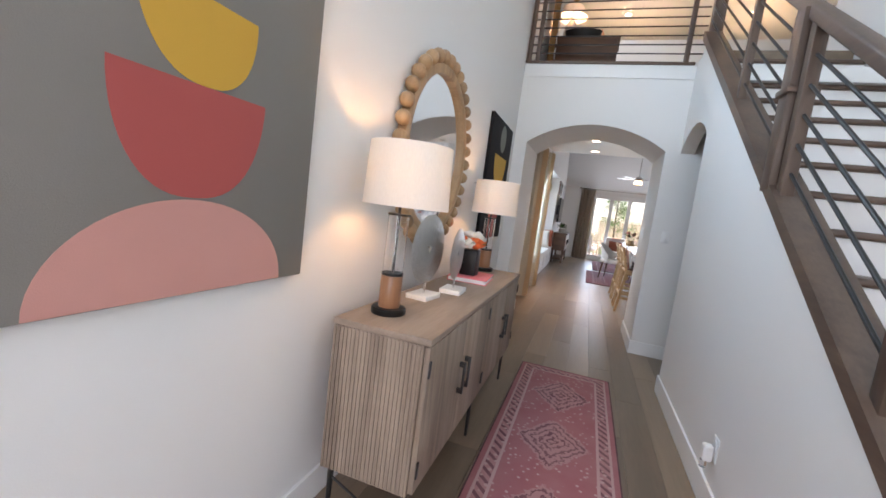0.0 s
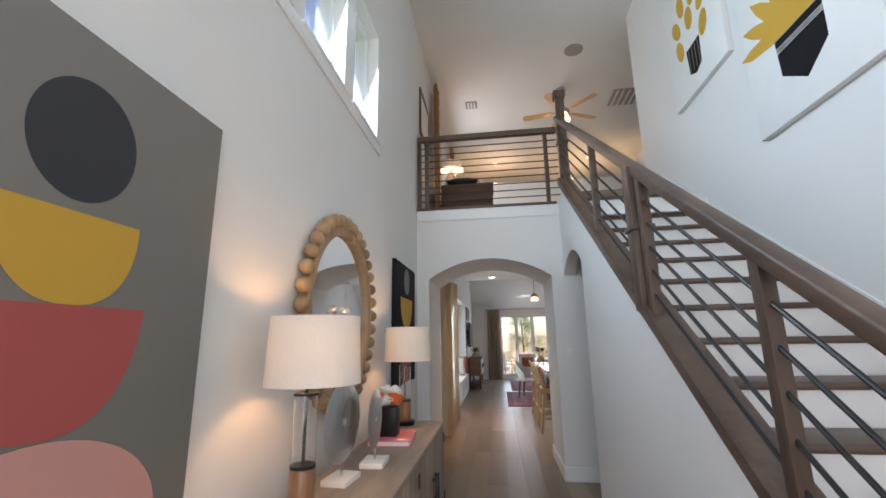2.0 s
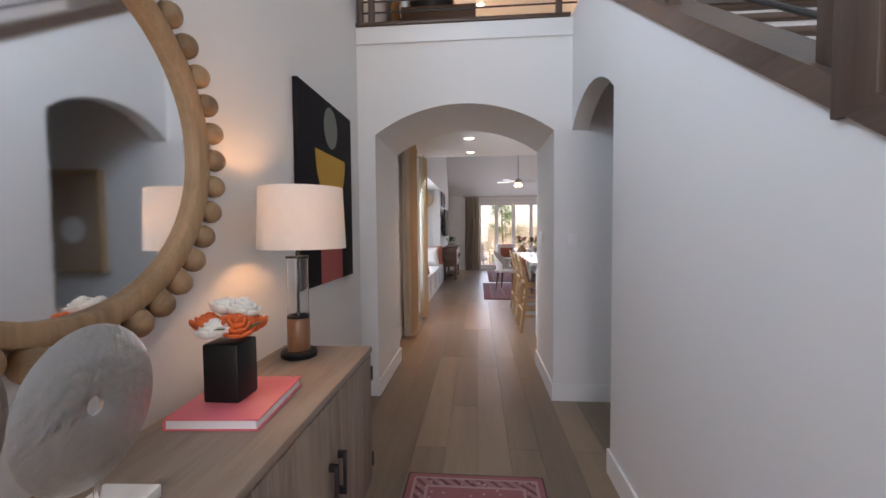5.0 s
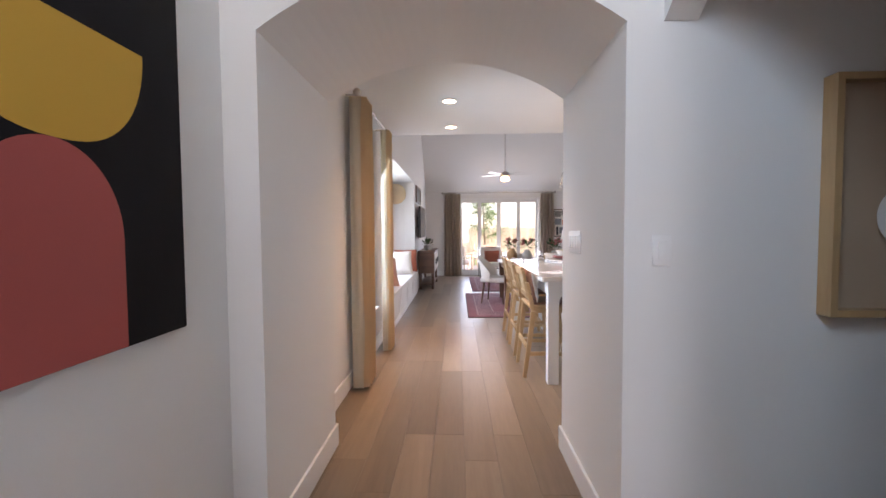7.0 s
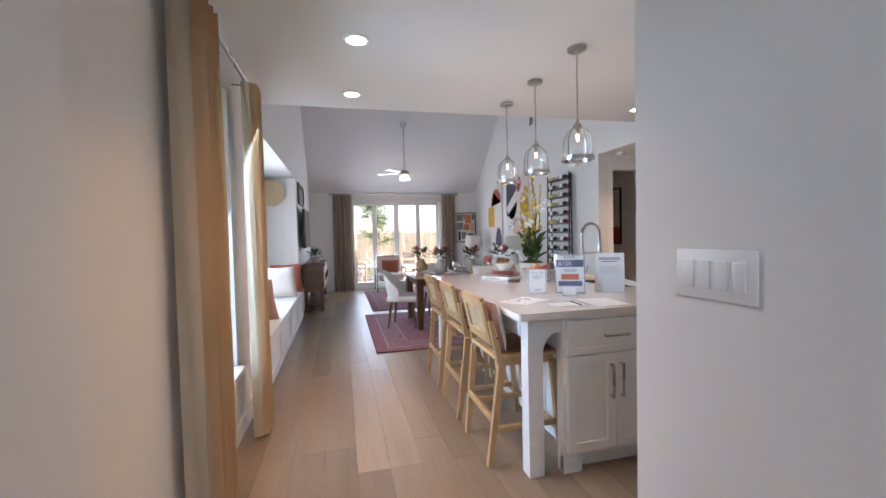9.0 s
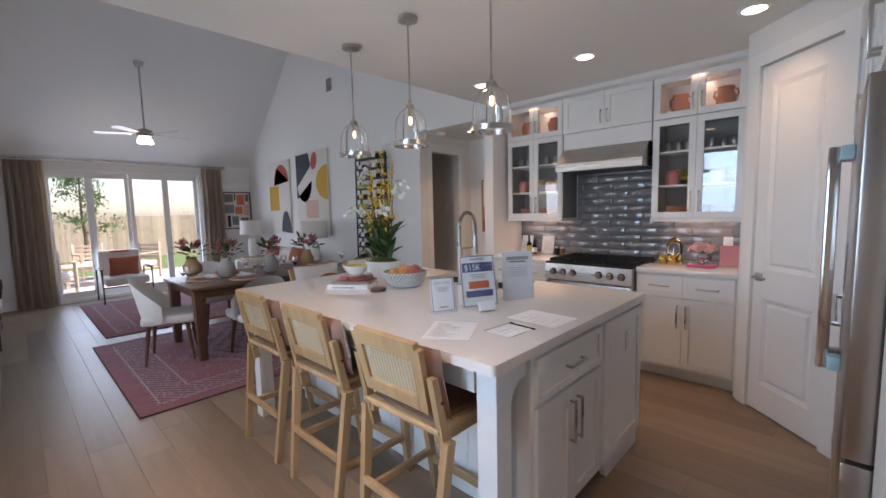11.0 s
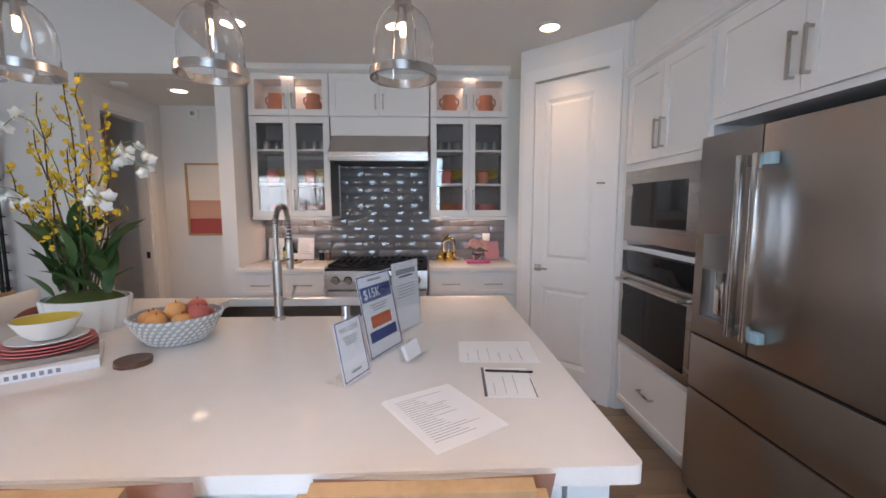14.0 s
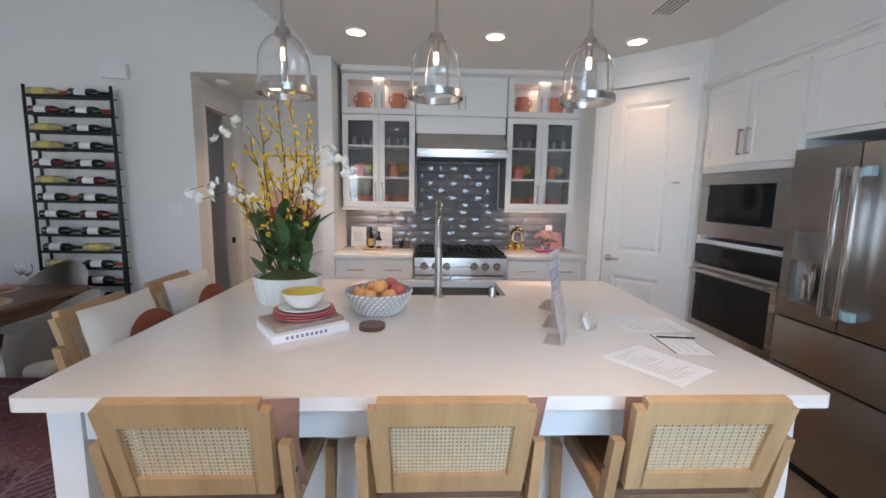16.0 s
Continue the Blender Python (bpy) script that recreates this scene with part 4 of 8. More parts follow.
def cab_body(cab, w, d, z0, z1, hollow=False, material=None):
    bm = B()
    if hollow:
        t = 0.018
        box(bm, 0, t, 0, d, z0, z1), box(bm, w - t, w, 0, d, z0, z1), box(bm, t, w - t, 0, d, z0, z0 + t)
        box(bm, t, w - t, 0, d, z1 - t, z1), box(bm, t, w - t, d - 0.008, d, z0 + t, z1 - t)
    else:
        box(bm, 0, w, 0, d, z0, z1)
    return part("body", bm, material or M_CAB, cab, smooth=False)


UW, UD = 0.67, 0.318
XF = 5.852
UPPER = "white glazed wall cabinet holding bowls and glassware"


def dish(prof, material, name, x, y, z, label, category, group=""):
    return single(name, lathe(B(), prof, seg=28), material, label, category, group=group).matrix_basis.translation


def place(ob, x, y, z, rz=0):
    ob.matrix_basis = pose(x, y, z, 0, 0, rz)
    PLACE[ob.name] = pose(x, y, z, 0, 0, rz)
    return ob


M_TERRA = mat("terracotta", (0.50, 0.17, 0.08), 0.6, vary=0.1, scale=9)
M_YELG = mat("yellow_glaze", (0.62, 0.45, 0.06), 0.3, vary=0.06)
M_PINKG = mat("pink_glaze", (0.62, 0.17, 0.16), 0.3, vary=0.06)
M_SILV = mat("pewter", (0.35, 0.35, 0.35), 0.3, 0.9)
M_WHITEC = mat("white_glaze", (0.80, 0.78, 0.74), 0.25, vary=0.02)
M_GOLD = mat("polished_brass", (0.80, 0.52, 0.14), 0.2, 1.0)
rng = random.Random(8)
for y_left, mirror in ((9.365, False), (7.835, True)):
    c = thing("wall_cabinet", XF, y_left, 1.33, UPPER, "cabinet", "glazed wall cabinets", rz=-90)
    # grey body paints in the dim interior; the lit top cabinet stays white
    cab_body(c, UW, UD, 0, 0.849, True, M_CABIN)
    for zs in (0.27, 0.56):
        part("shelf", box(B(), 0.019, UW - 0.019, 0.02, UD - 0.01, zs, zs + 0.018), M_CAB, c, smooth=False)
    shaker(c, 0.0, UW / 2, 0, 0.845, "rb", True, long=0.16)
    shaker(c, UW / 2, UW, 0, 0.845, "lb", True, long=0.16)
    bm = box(B(), -0.006, UW + 0.006, -0.026, UD, -0.03, -0.001, 0.003)
    part("light_rail", bm, M_CAB, c)
    t = thing("wall_cabinet", XF, y_left, 2.18, "small lit glazed top cabinet with terracotta pots", "cabinet", "top cabinets", rz=-90)
    cab_body(t, UW, UD, 0, 0.35, True)
    shaker(t, 0.0, UW / 2, 0, 0.35, "rb", True, long=0.11)
    shaker(t, UW / 2, UW, 0, 0.35, "lb", True, long=0.11)
    for k, xx in enumerate((0.17, 0.50)):
        yw = y_left - xx
        pot = thing("terracotta_pot", XF + 0.15, yw, 2.199, "rust terracotta pot with small handles", "pot", "pots in top cabinets")
        part("vessel", lathe(B(), [(0, 0), (0.048, 0), (0.066, 0.05), (0.070, 0.11), (0.052, 0.165), (0.060, 0.195), (0.055, 0.195), (0.046, 0.165), (0, 0.15)]), M_TERRA, pot)
        part("handle", tube(B(), [(0, 0.052, 0.175), (0, 0.080, 0.165), (0, 0.084, 0.13), (0, 0.069, 0.105)], 0.008), M_TERRA, pot)
        part("handle", tube(B(), [(0, -0.052, 0.175), (0, -0.080, 0.165), (0, -0.084, 0.13), (0, -0.069, 0.105)], 0.008), M_TERRA, pot)
    # contents of the tall glazed cabinets
    for k, xx in enumerate((0.17, 0.50)):
        yw = y_left - xx
        place(single("bowl", lathe(B(), [(0, 0), (0.05, 0), (0.09, 0.05), (0.1, 0.085), (0.094, 0.085), (0.08, 0.05), (0, 0.015)]), M_PINKG if (k + mirror) % 2 == 0 else M_TERRA,
                     "glazed pottery bowl on a cabinet shelf", "bowl", group="cabinet bowls"), XF + 0.16, yw, 1.349)
        bm = cyl(B(), (0, 0, 0), (0.025, 0, 0.006), 0.115, 0.12, 28)
        bm.transform(Matrix.Translation((0.06, 0, 0.12)) @ Matrix.Rotation(radians(76), 4, "Y"))
        place(single("plate", bm, M_YELG if k != int(mirror) else M_YELG, "yellow plate standing on a cabinet shelf", "plate", group="cabinet plates"), XF + 0.2, yw - 0.02, 1.618)
        place(single("jar", lathe(B(), [(0, 0), (0.05, 0), (0.055, 0.05), (0.05, 0.1), (0.035, 0.115), (0.036, 0.125), (0, 0.125)]), M_TERRA if k else M_PINKG,
                     "small rounded pottery jar on a shelf", "jar", group="cabinet jars"), XF + 0.10, yw + 0.03, 1.618)
        for q in range(3):
            place(single("tumbler", lathe(B(), [(0, 0), (0.026, 0), (0.034, 0.03), (0.03, 0.075), (0.024, 0.085), (0.02, 0.08), (0, 0.06)], seg=16), M_SILV,
                         "small pewter tumbler on the top shelf", "tumbler", group="cabinet tumblers"), XF + 0.12 + 0.03 * (q % 2), yw - 0.08 + q * 0.08, 1.908)
    place(single("bowl", lathe(B(), [(0, 0), (0.05, 0), (0.1, 0.05), (0.11, 0.09), (0.1, 0.085), (0, 0.02)]), M_PINKG, "glazed pottery bowl on a cabinet shelf", "bowl", group="cabinet bowls"),
          XF + 0.15, y_left - 0.335, 1.349)
    lamp("cabinet_light", "AREA", look((XF + 0.14, y_left - UW / 2, 2.50), (XF + 0.14, y_left - UW / 2, 2.0)), 0.6, (1, 0.72, 0.5), 0.4, 0.1)
    lamp("undercabinet_light", "AREA", look((XF + 0.2, y_left - UW / 2, 1.295), (XF + 0.24, y_left - UW / 2, 0.9)), 0.8, (1, 0.74, 0.55), 0.5, 0.04)
mid = thing("wall_cabinet", XF, 8.69, 2.18, "white two-door cabinet above the hood", "cabinet", rz=-90)
cab_body(mid, 0.845, UD, 0, 0.35)
shaker(mid, 0, 0.4225, 0.0, 0.35, "rb", long=0.11), shaker(mid, 0.4225, 0.845, 0.0, 0.35, "lb", long=0.11)
part("hood_panel", box(B(), 0.003, 0.842, -0.004, UD, -0.16, -0.003), M_CAB, mid, "plain white panel", smooth=False)
bm = prism(B(), [(-0.045, 2.555), (-0.045, 2.598), (0.32, 2.598), (0.32, 2.535), (-0.005, 2.535)], 0, -0.002, 2.215)
bm.transform(pose(XF, 9.367, 0, 0, 0, -90))
single("trim_crown", bm, M_CAB, "white crown moulding over the wall cabinets", "trim", "structure", smooth=False)

# range hood
hood = thing("range_hood", XF, 8.67, 1.79, "brushed steel sloped range hood", "hood", rz=-90)
part("canopy", prism(B(), [(-0.20, 0.0), (-0.20, 0.07), (-0.035, 0.225), (0.315, 0.225), (0.315, 0.0)], 0, 0, 0.81), M_STEELH, hood, smooth=False)
part("lip", box(B(), -0.003, 0.813, -0.206, -0.2, 0.0, 0.072, 0.001), M_STEELH, hood, smooth=False)
part("filter", box(B(), 0.03, 0.78, -0.17, 0.29, -0.006, -0.001), M_IRON, hood, smooth=False)

# base cabinets, worktops, range
for y_left, w, doors in ((9.385, 0.69, True), (7.855, 0.715, True)):
    c = thing("base_cabinet", 5.56, y_left, 0.0, "white base cabinet with drawers over two doors", "cabinet", "kitchen base cabinets", rz=-90)
    cab_body(c, w, 0.60, 0.10, 0.885)
    part("toe_kick", box(B(), 0.002, w - 0.002, 0.06, 0.58, 0.0, 0.0995), M_CAB, c, smooth=False)
    shaker(c, 0.01, w / 2, 0.70, 0.87, "h", drawer=True), shaker(c, w / 2, w - 0.01, 0.70, 0.87, "h", drawer=True)
    shaker(c, 0.01, w / 2, 0.11, 0.69, "rt", long=0.17), shaker(c, w / 2, w - 0.01, 0.11, 0.69, "lt", long=0.17)
    bm = box(B(), 5.53, KIT_E - 0.012, y_left - w - (0.02 if y_left < 9 else -0.002), y_left + (0.012 if y_left > 9 else -0.002), 0.886, 0.925, 0.004)
    single("worktop", bm, M_QUARTZ, "white quartz worktop beside the range", "worktop", group="kitchen worktops")

rg = thing("range_cooker", 5.50, 8.688, 0.0, "stainless steel gas range with round knobs", "range", rz=-90)
RW = 0.826
part("body", box(B(), 0.004, RW - 0.004, 0.03, 0.65, 0.10, 0.90), M_STEELH, rg, smooth=False)
part("oven_door", box(B(), 0.01, RW - 0.01, -0.01, 0.029, 0.17, 0.74, 0.006), M_STEELH, rg)
part("oven_window", box(B(), 0.14, RW - 0.14, -0.013, -0.0105, 0.3, 0.6, 0.001), M_DARKGLASS, rg, "dark oven glass")
part("oven_handle", tube(B(), [(0.05, -0.012, 0.68), (0.05, -0.06, 0.68), (RW - 0.05, -0.06, 0.68), (RW - 0.05, -0.012, 0.68)], 0.012), M_STEELH, rg)
part("control_panel", prism(B(), [(-0.035, 0.765), (-0.02, 0.905), (0.029, 0.905), (0.029, 0.765)], 0, 0.004, RW - 0.004), M_STEELH, rg, smooth=False)
for i, x in enumerate((0.09, 0.19, 0.29, 0.535, 0.635, 0.735)):
    k = part("knob", cyl(B(), (x, -0.031, 0.83), (x, -0.062, 0.827), 0.026, 0.022, 20), M_STEEL, rg, "steel knob with dark skirt")
    part("knob_skirt", cyl(B(), (x, -0.027, 0.83), (x, -0.034, 0.83), 0.033, 0.03, 20), M_BLACK, k)
part("cooktop", box(B(), 0.004, RW - 0.004, -0.015, 0.65, 0.906, 0.922, 0.003), M_BLACK, rg)
for gx in (0.02, 0.29, 0.56):
    bm = B()
    for j in range(5):
        box(bm, gx + 0.005 + j * 0.056, gx + 0.02 + j * 0.056, 0.03, 0.60, 0.934, 0.952)
    for yy in (0.035, 0.31, 0.585):
        box(bm, gx + 0.002, gx + 0.248, yy, yy + 0.015, 0.926, 0.944)
    part("grate", bm, M_BLACK, rg, "cast iron grate", smooth=False)
part("toe", box(B(), 0.01, RW - 0.01, 0.05, 0.6, 0.0, 0.099), M_BLACK, rg, smooth=False)

# oven tower, face at y = 6.55 looking north
TW = 0.81
tw = thing("oven_tower", 4.905, 6.548, 0.0, "white tower cabinet around microwave and wall oven", "cabinet", rz=180)
bm = wall_cells(B(), 1, 0.0, 0.60, 0, TW, 0.10, 2.24, [(0.045, TW - 0.045, 0.51, 1.14), (0.045, TW - 0.045, 1.17, 1.645)])
box(bm, 0.05, TW - 0.05, 0.5, 0.59, 0.5, 1.66)
part("body", bm, M_CAB, tw, smooth=False)
part("toe_kick", box(B(), 0.0, TW, 0.06, 0.58, 0, 0.0995), M_CAB, tw, smooth=False)
shaker(tw, 0.02, TW / 2, 1.69, 2.222, "rb", long=0.15), shaker(tw, TW / 2, TW - 0.02, 1.69, 2.222, "lb", long=0.15)
shaker(tw, 0.02, TW - 0.02, 0.12, 0.49, "h", drawer=True)
mw = thing("microwave", 4.905 - 0.03, 6.548, 1.20, "built-in stainless microwave with dark door", "microwave", rz=180)
part("trim", wall_cells(B(), 1, -0.022, -0.001, 0.0, TW - 0.06, 0, 0.44, [(0.085, 0.655, 0.10, 0.36)]), M_STEELH, mw, "steel trim frame", smooth=False)
part("housing", box(B(), 0.02, TW - 0.08, 0.0, 0.42, 0.005, 0.43), M_IRON, mw, smooth=False)
part("door_glass", box(B(), 0.086, 0.565, -0.018, -0.003, 0.101, 0.359), M_DARKGLASS, mw, smooth=False)
part("control_panel", box(B(), 0.567, 0.654, -0.018, -0.003, 0.101, 0.359), M_DARKGLASS, mw, smooth=False)
ov = thing("wall_oven", 4.905 - 0.03, 6.548, 0.525, "built-in stainless wall oven with bar handle", "oven", rz=180)
part("housing", box(B(), 0.02, TW - 0.08, 0.0, 0.48, 0.003, 0.60), M_IRON, ov, smooth=False)
part("control_panel", box(B(), 0.0, TW - 0.06, -0.022, -0.001, 0.475, 0.61, 0.002), M_DARKGLASS, ov)
dd = part("door", wall_cells(B(), 1, -0.03, -0.001, 0.0, TW - 0.06, 0.0, 0.468, [(0.04, 0.71, 0.05, 0.40)]), M_STEELH, ov, smooth=False)
part("door_glass", box(B(), 0.041, 0.709, -0.028, -0.005, 0.051, 0.399), M_DARKGLASS, dd, smooth=False)
part("handle", tube(B(), [(0.04, -0.03, 0.425), (0.04, -0.075, 0.425), (0.71, -0.075, 0.425), (0.71, -0.03, 0.425)], 0.011, 10), M_STEELH, dd, "steel bar handle")

# fridge and the cabinet over it
M_FILM = mat("pale_blue_film", (0.38, 0.55, 0.60), 0.25, vary=0.08, scale=12)
FR_X, FR_W, FR_Y = 4.085, 0.88, 6.605
fr = thing("refrigerator", FR_X, FR_Y, 0.0, "stainless french door refrigerator with water dispenser", "refrigerator", rz=180)
part("body", box(B(), 0.004, FR_W - 0.004, 0.065, 0.74, 0.02, 1.715), M_IRON, fr, smooth=False)
d = part("door", wall_cells(B(), 1, 0.0, 0.062, 0.0, 0.343, 0.832, 1.73, [(0.055, 0.25, 0.92, 1.14)]), M_STEEL, fr, smooth=False)
part("dispenser_recess", box(B(), 0.056, 0.249, 0.04, 0.061, 0.921, 1.139), M_SILV, d, smooth=False)
part("dispenser_spout", cyl(B(), (0.15, 0.025, 1.139), (0.15, 0.025, 1.08), 0.03, 0.022), M_CHROME, d)
part("dispenser_paddle", box(B(), 0.12, 0.18, 0.012, 0.03, 0.945, 1.10, 0.006), M_CHROME, d)
part("dispenser_display", box(B(), 0.055, 0.25, -0.002, 0.0, 1.15, 1.30, 0.001), M_SILV, d)
d2 = part("door", box(B(), 0.347, FR_W, 0.0, 0.062, 0.832, 1.73, 0.006), M_STEEL, fr)
for dp, x in ((d, 0.305), (d2, 0.385)):
    bm = box(B(), x - 0.013, x + 0.013, -0.062, -0.03, 0.90, 1.62, 0.006)
    part("handle", bm, M_CHROME, dp, "long steel bar handle")
    for z in (0.905, 1.575):
        part("handle_mount", box(B(), x - 0.013, x + (0.013 if dp is d else 0.045), -0.034, 0.0, z, z + 0.045, 0.006), M_SILV if dp is d else M_FILM, dp, "" if dp is d else "pale blue protective film")
for z0, z1 in ((0.565, 0.822), (0.06, 0.555)):
    dr = part("drawer_front", box(B(), 0.0, FR_W, 0.0, 0.062, z0, z1, 0.006), M_STEEL, fr)
    part("drawer_grip", box(B(), 0.01, FR_W - 0.01, 0.01, 0.06, z1, z1 + 0.012), M_BLACK, dr, smooth=False)
part("grille", box(B(), 0.01, FR_W - 0.01, 0.03, 0.064, 0.0, 0.058), M_BLACK, fr, smooth=False)
oc = thing("wall_cabinet", 4.093, 6.548, 1.79, "white two-door cabinet over the refrigerator", "cabinet", rz=180)
cab_body(oc, 1.13, 0.60, 0.0, 0.45)
shaker(oc, 0.01, 0.45, 0.025, 0.432, "rb", long=0.15), shaker(oc, 0.45, 0.89, 0.025, 0.432, "lb", long=0.15)
shaker(oc, 0.90, 1.12, 0.025, 0.432)
part("side_panel", box(B(), 0.9, 1.13, 0.0, 0.6, -1.79, -0.002), M_CAB, oc, smooth=False)
bm = prism(B(), [(-0.045, 2.290), (-0.045, 2.277), (-0.036, 2.272), (-0.024, 2.256), (-0.006, 2.250), (-0.006, 2.2405), (0.30, 2.2405), (0.30, 2.290)], 0, -0.04, 1.945)
bm.transform(pose(4.905, 6.548, 0, 0, 0, 180))
single("trim_crown", bm, M_CAB, "white crown moulding over the oven tower", "trim", "structure", smooth=False)
b = box(B(), 2.952, 4.93, 5.845, 6.53, 2.292, 2.598)
wall("wall_soffit", b, "white wall above the tall cabinets")

# pantry door
pd = thing("door_1", 5.42, 7.04, 0, "tall white two-panel pantry door, closed", "door", rz=-135, kind="structure")
W2, H2 = 0.566, 2.35
bm = wall_cells(B(), 1, 0.004, 0.035, 0.004, W2 - 0.004, 0.008, H2 - 0.012, [(0.095, W2 - 0.095, 0.20, 0.80), (0.095, W2 - 0.095, 1.0, 2.21)])
part("leaf", bm, M_TRIM, pd, smooth=False)
for z0, z1 in ((0.20, 0.80), (1.0, 2.21)):
    bm = B()
    a, c = (0.095, W2 - 0.095, z0, z1), (0.125, W2 - 0.125, z0 + 0.03, z1 - 0.03)
    o = [bm.verts.new((x, 0.006, z)) for x, z in ((a[0], a[2]), (a[1], a[2]), (a[1], a[3]), (a[0], a[3]))]
    i_ = [bm.verts.new((x, 0.016, z)) for x, z in ((c[0], c[2]), (c[1], c[2]), (c[1], c[3]), (c[0], c[3]))]
    e_ = (0.145, W2 - 0.145, z0 + 0.05, z1 - 0.05)
    r_ = [bm.verts.new((x, 0.008, z)) for x, z in ((e_[0], e_[2]), (e_[1], e_[2]), (e_[1], e_[3]), (e_[0], e_[3]))]
    for u, v in ((o, i_), (i_, r_)):
        for k in range(4):
            bm.faces.new([u[k], u[(k + 1) % 4], v[(k + 1) % 4], v[k]])
    bm.faces.new(r_)
    part("panel", bm, M_TRIM, pd, smooth=False)
bm = wall_cells(B(), 1, -0.016, -0.0005, -0.085, W2 + 0.085, 0, H2 + 0.085, [(0.0, W2, -1, H2)])
part("casing", bm, M_TRIM, pd, smooth=False)
hd = part("door_handle", box(B(), 0.03, 0.085, -0.006, 0.004, 0.915, 0.97, 0.002), M_NICKEL, pd, "square nickel lever handle")
part("lever", tube(B(), [(0.057, -0.004, 0.943), (0.057, -0.045, 0.943), (0.16, -0.045, 0.943)], 0.008, 8), M_NICKEL, hd)
for z in (0.25, 1.15, 1.62, 2.10):
    part("hinge", cyl(B(), (W2 - 0.002, -0.005, z), (W2 - 0.002, -0.005, z + 0.08), 0.005, seg=8), M_TRIM, pd)
part("catch", box(B(), W2 - 0.06, W2 + 0.012, -0.012, -0.002, 1.575, 1.585), M_NICKEL, pd)

# island
IX0, IX1, IY0, IY1 = 2.945, 4.46, 7.44, 9.665
isl = thing("kitchen_island", 3.75, 8.55, 0, "white kitchen island with drawers and corner posts", "island")
bm = B()
box(bm, 3.33, 4.045, 7.47, 9.635, 0.10, 0.884)
for y0, y1, z1 in ((7.47, 8.135, 0.884), (8.135, 8.945, 0.67), (8.945, 9.635, 0.884)):
    box(bm, 4.045, 4.435, y0, y1, 0.10, z1)
box(bm, 4.43, 4.44, 8.135, 8.945, 0.67, 0.884)
part("body", bm, M_CAB, isl, world_at=True, smooth=False)
part("toe_kick", box(B(), 3.37, 4.38, 7.52, 9.60, 0, 0.0995), M_CAB, isl, world_at=True, smooth=False)
for y in (IY0 + 0.03, IY1 - 0.14):
    bm = box(B(), 3.01, 3.10, y + 0.01, y + 0.10, 0.0, 0.88)
    part("post", bm, M_CAB, isl, "square white corner post", world_at=True, smooth=False)
part("apron", box(B(), 3.01, 3.03, IY0 + 0.142, IY1 - 0.142, 0.77, 0.884), M_CAB, isl, world_at=True, smooth=False)
for y in (IY0 + 0.045, IY1 - 0.06):
    pts = [(3.102, 0.884), (3.209, 0.884), (3.209, 0.80)] + [(3.102 + 0.09 - 0.09 * math.sin(a), 0.77 + 0.03 - 0.12 * (1 - math.cos(a))) for a in [math.pi / 2 * i / 8 for i in range(9)]]
    part("bracket", prism(B(), pts, 1, y, y + 0.018), M_CAB, isl, "curved white bracket", world_at=True, smooth=False)
for i in range(7):
    y = 7.60 + i * 0.29
    part("back_board", box(B(), 3.322, 3.3295, y, y + 0.27, 0.11, 0.88, 0.003), M_CAB, isl, world_at=True)
part("end_panel", box(B(), 3.21, 3.329, 7.4705, 7.53, 0.0, 0.884), M_CAB, isl, "white end panel", world_at=True, smooth=False)
cabface = thing("island_cabinet", 3.21, 7.468, 0, "white island end cabinet with drawer and doors", "cabinet")
part("body", box(B(), 0.0, 1.21, -0.004, 0.0015, 0.10, 0.884), M_CAB, cabface, smooth=False)
shaker(cabface, 0.02, 0.63, 0.68, 0.865, "h", drawer=True, y=-0.004)
shaker(cabface, 0.02, 0.325, 0.12, 0.665, "rt", y=-0.004, long=0.18), shaker(cabface, 0.325, 0.63, 0.12, 0.665, "lt", y=-0.004, long=0.18)
shaker(cabface, 0.665, 1.20, 0.12, 0.865, y=-0.004)
part("furniture_foot", prism(B(), [(0.0, 0.0), (0.10, 0.0), (0.14, 0.098), (0.0, 0.098)], 1, -0.003, 0.03), M_CAB, cabface, smooth=False)
part("furniture_foot", prism(B(), [(0.76, 0.0), (1.21, 0.0), (1.21, 0.098), (0.70, 0.098)], 1, -0.003, 0.03), M_CAB, cabface, smooth=False)


def outlet(name, x, y, z, rz, label, toggles=0, w=0.072):
    o = thing(name, x, y, z, label, "switch" if toggles else "outlet", rz=rz)
    part("plate", box(B(), -w / 2, w / 2, -0.006, 0, -0.058, 0.058, 0.003), M_PLASTIC, o)
    for i in range(toggles):
        xx = (i - (toggles - 1) / 2) * 0.044
        part("rocker", box(B(), xx - 0.016, xx + 0.016, -0.010, -0.005, -0.033, 0.033, 0.002), M_PLASTIC, o)
    if not toggles:
        for dz in (-0.025, 0.025):
            part("socket", cyl(B(), (0, -0.0055, dz), (0, -0.009, dz), 0.017, seg=18), M_PLASTIC, o)
    return o


outlet("wall_outlet", 3.96, 7.4525, 0.70, 0, "white outlet on the island end panel")
outlet("wall_outlet", 4.21, 7.4525, 0.70, 0, "white outlet on the island end panel")
outlet("wall_switch", 2.866, 6.19, 1.255, -90, "white four-gang rocker switch in the passage", 4, 0.21)
outlet("wall_switch", 3.005, FRONT, 1.24, 0, "white single rocker switch beside the arch", 1)
outlet("wall_switch", GREAT_E, 10.77, 1.29, -90, "white switch plate beside the wine rack", 2, 0.12)
outlet("wall_switch", KIT_E - 0.014, 7.30, 1.10, -90, "white switch plate on the tiled backsplash", 1)

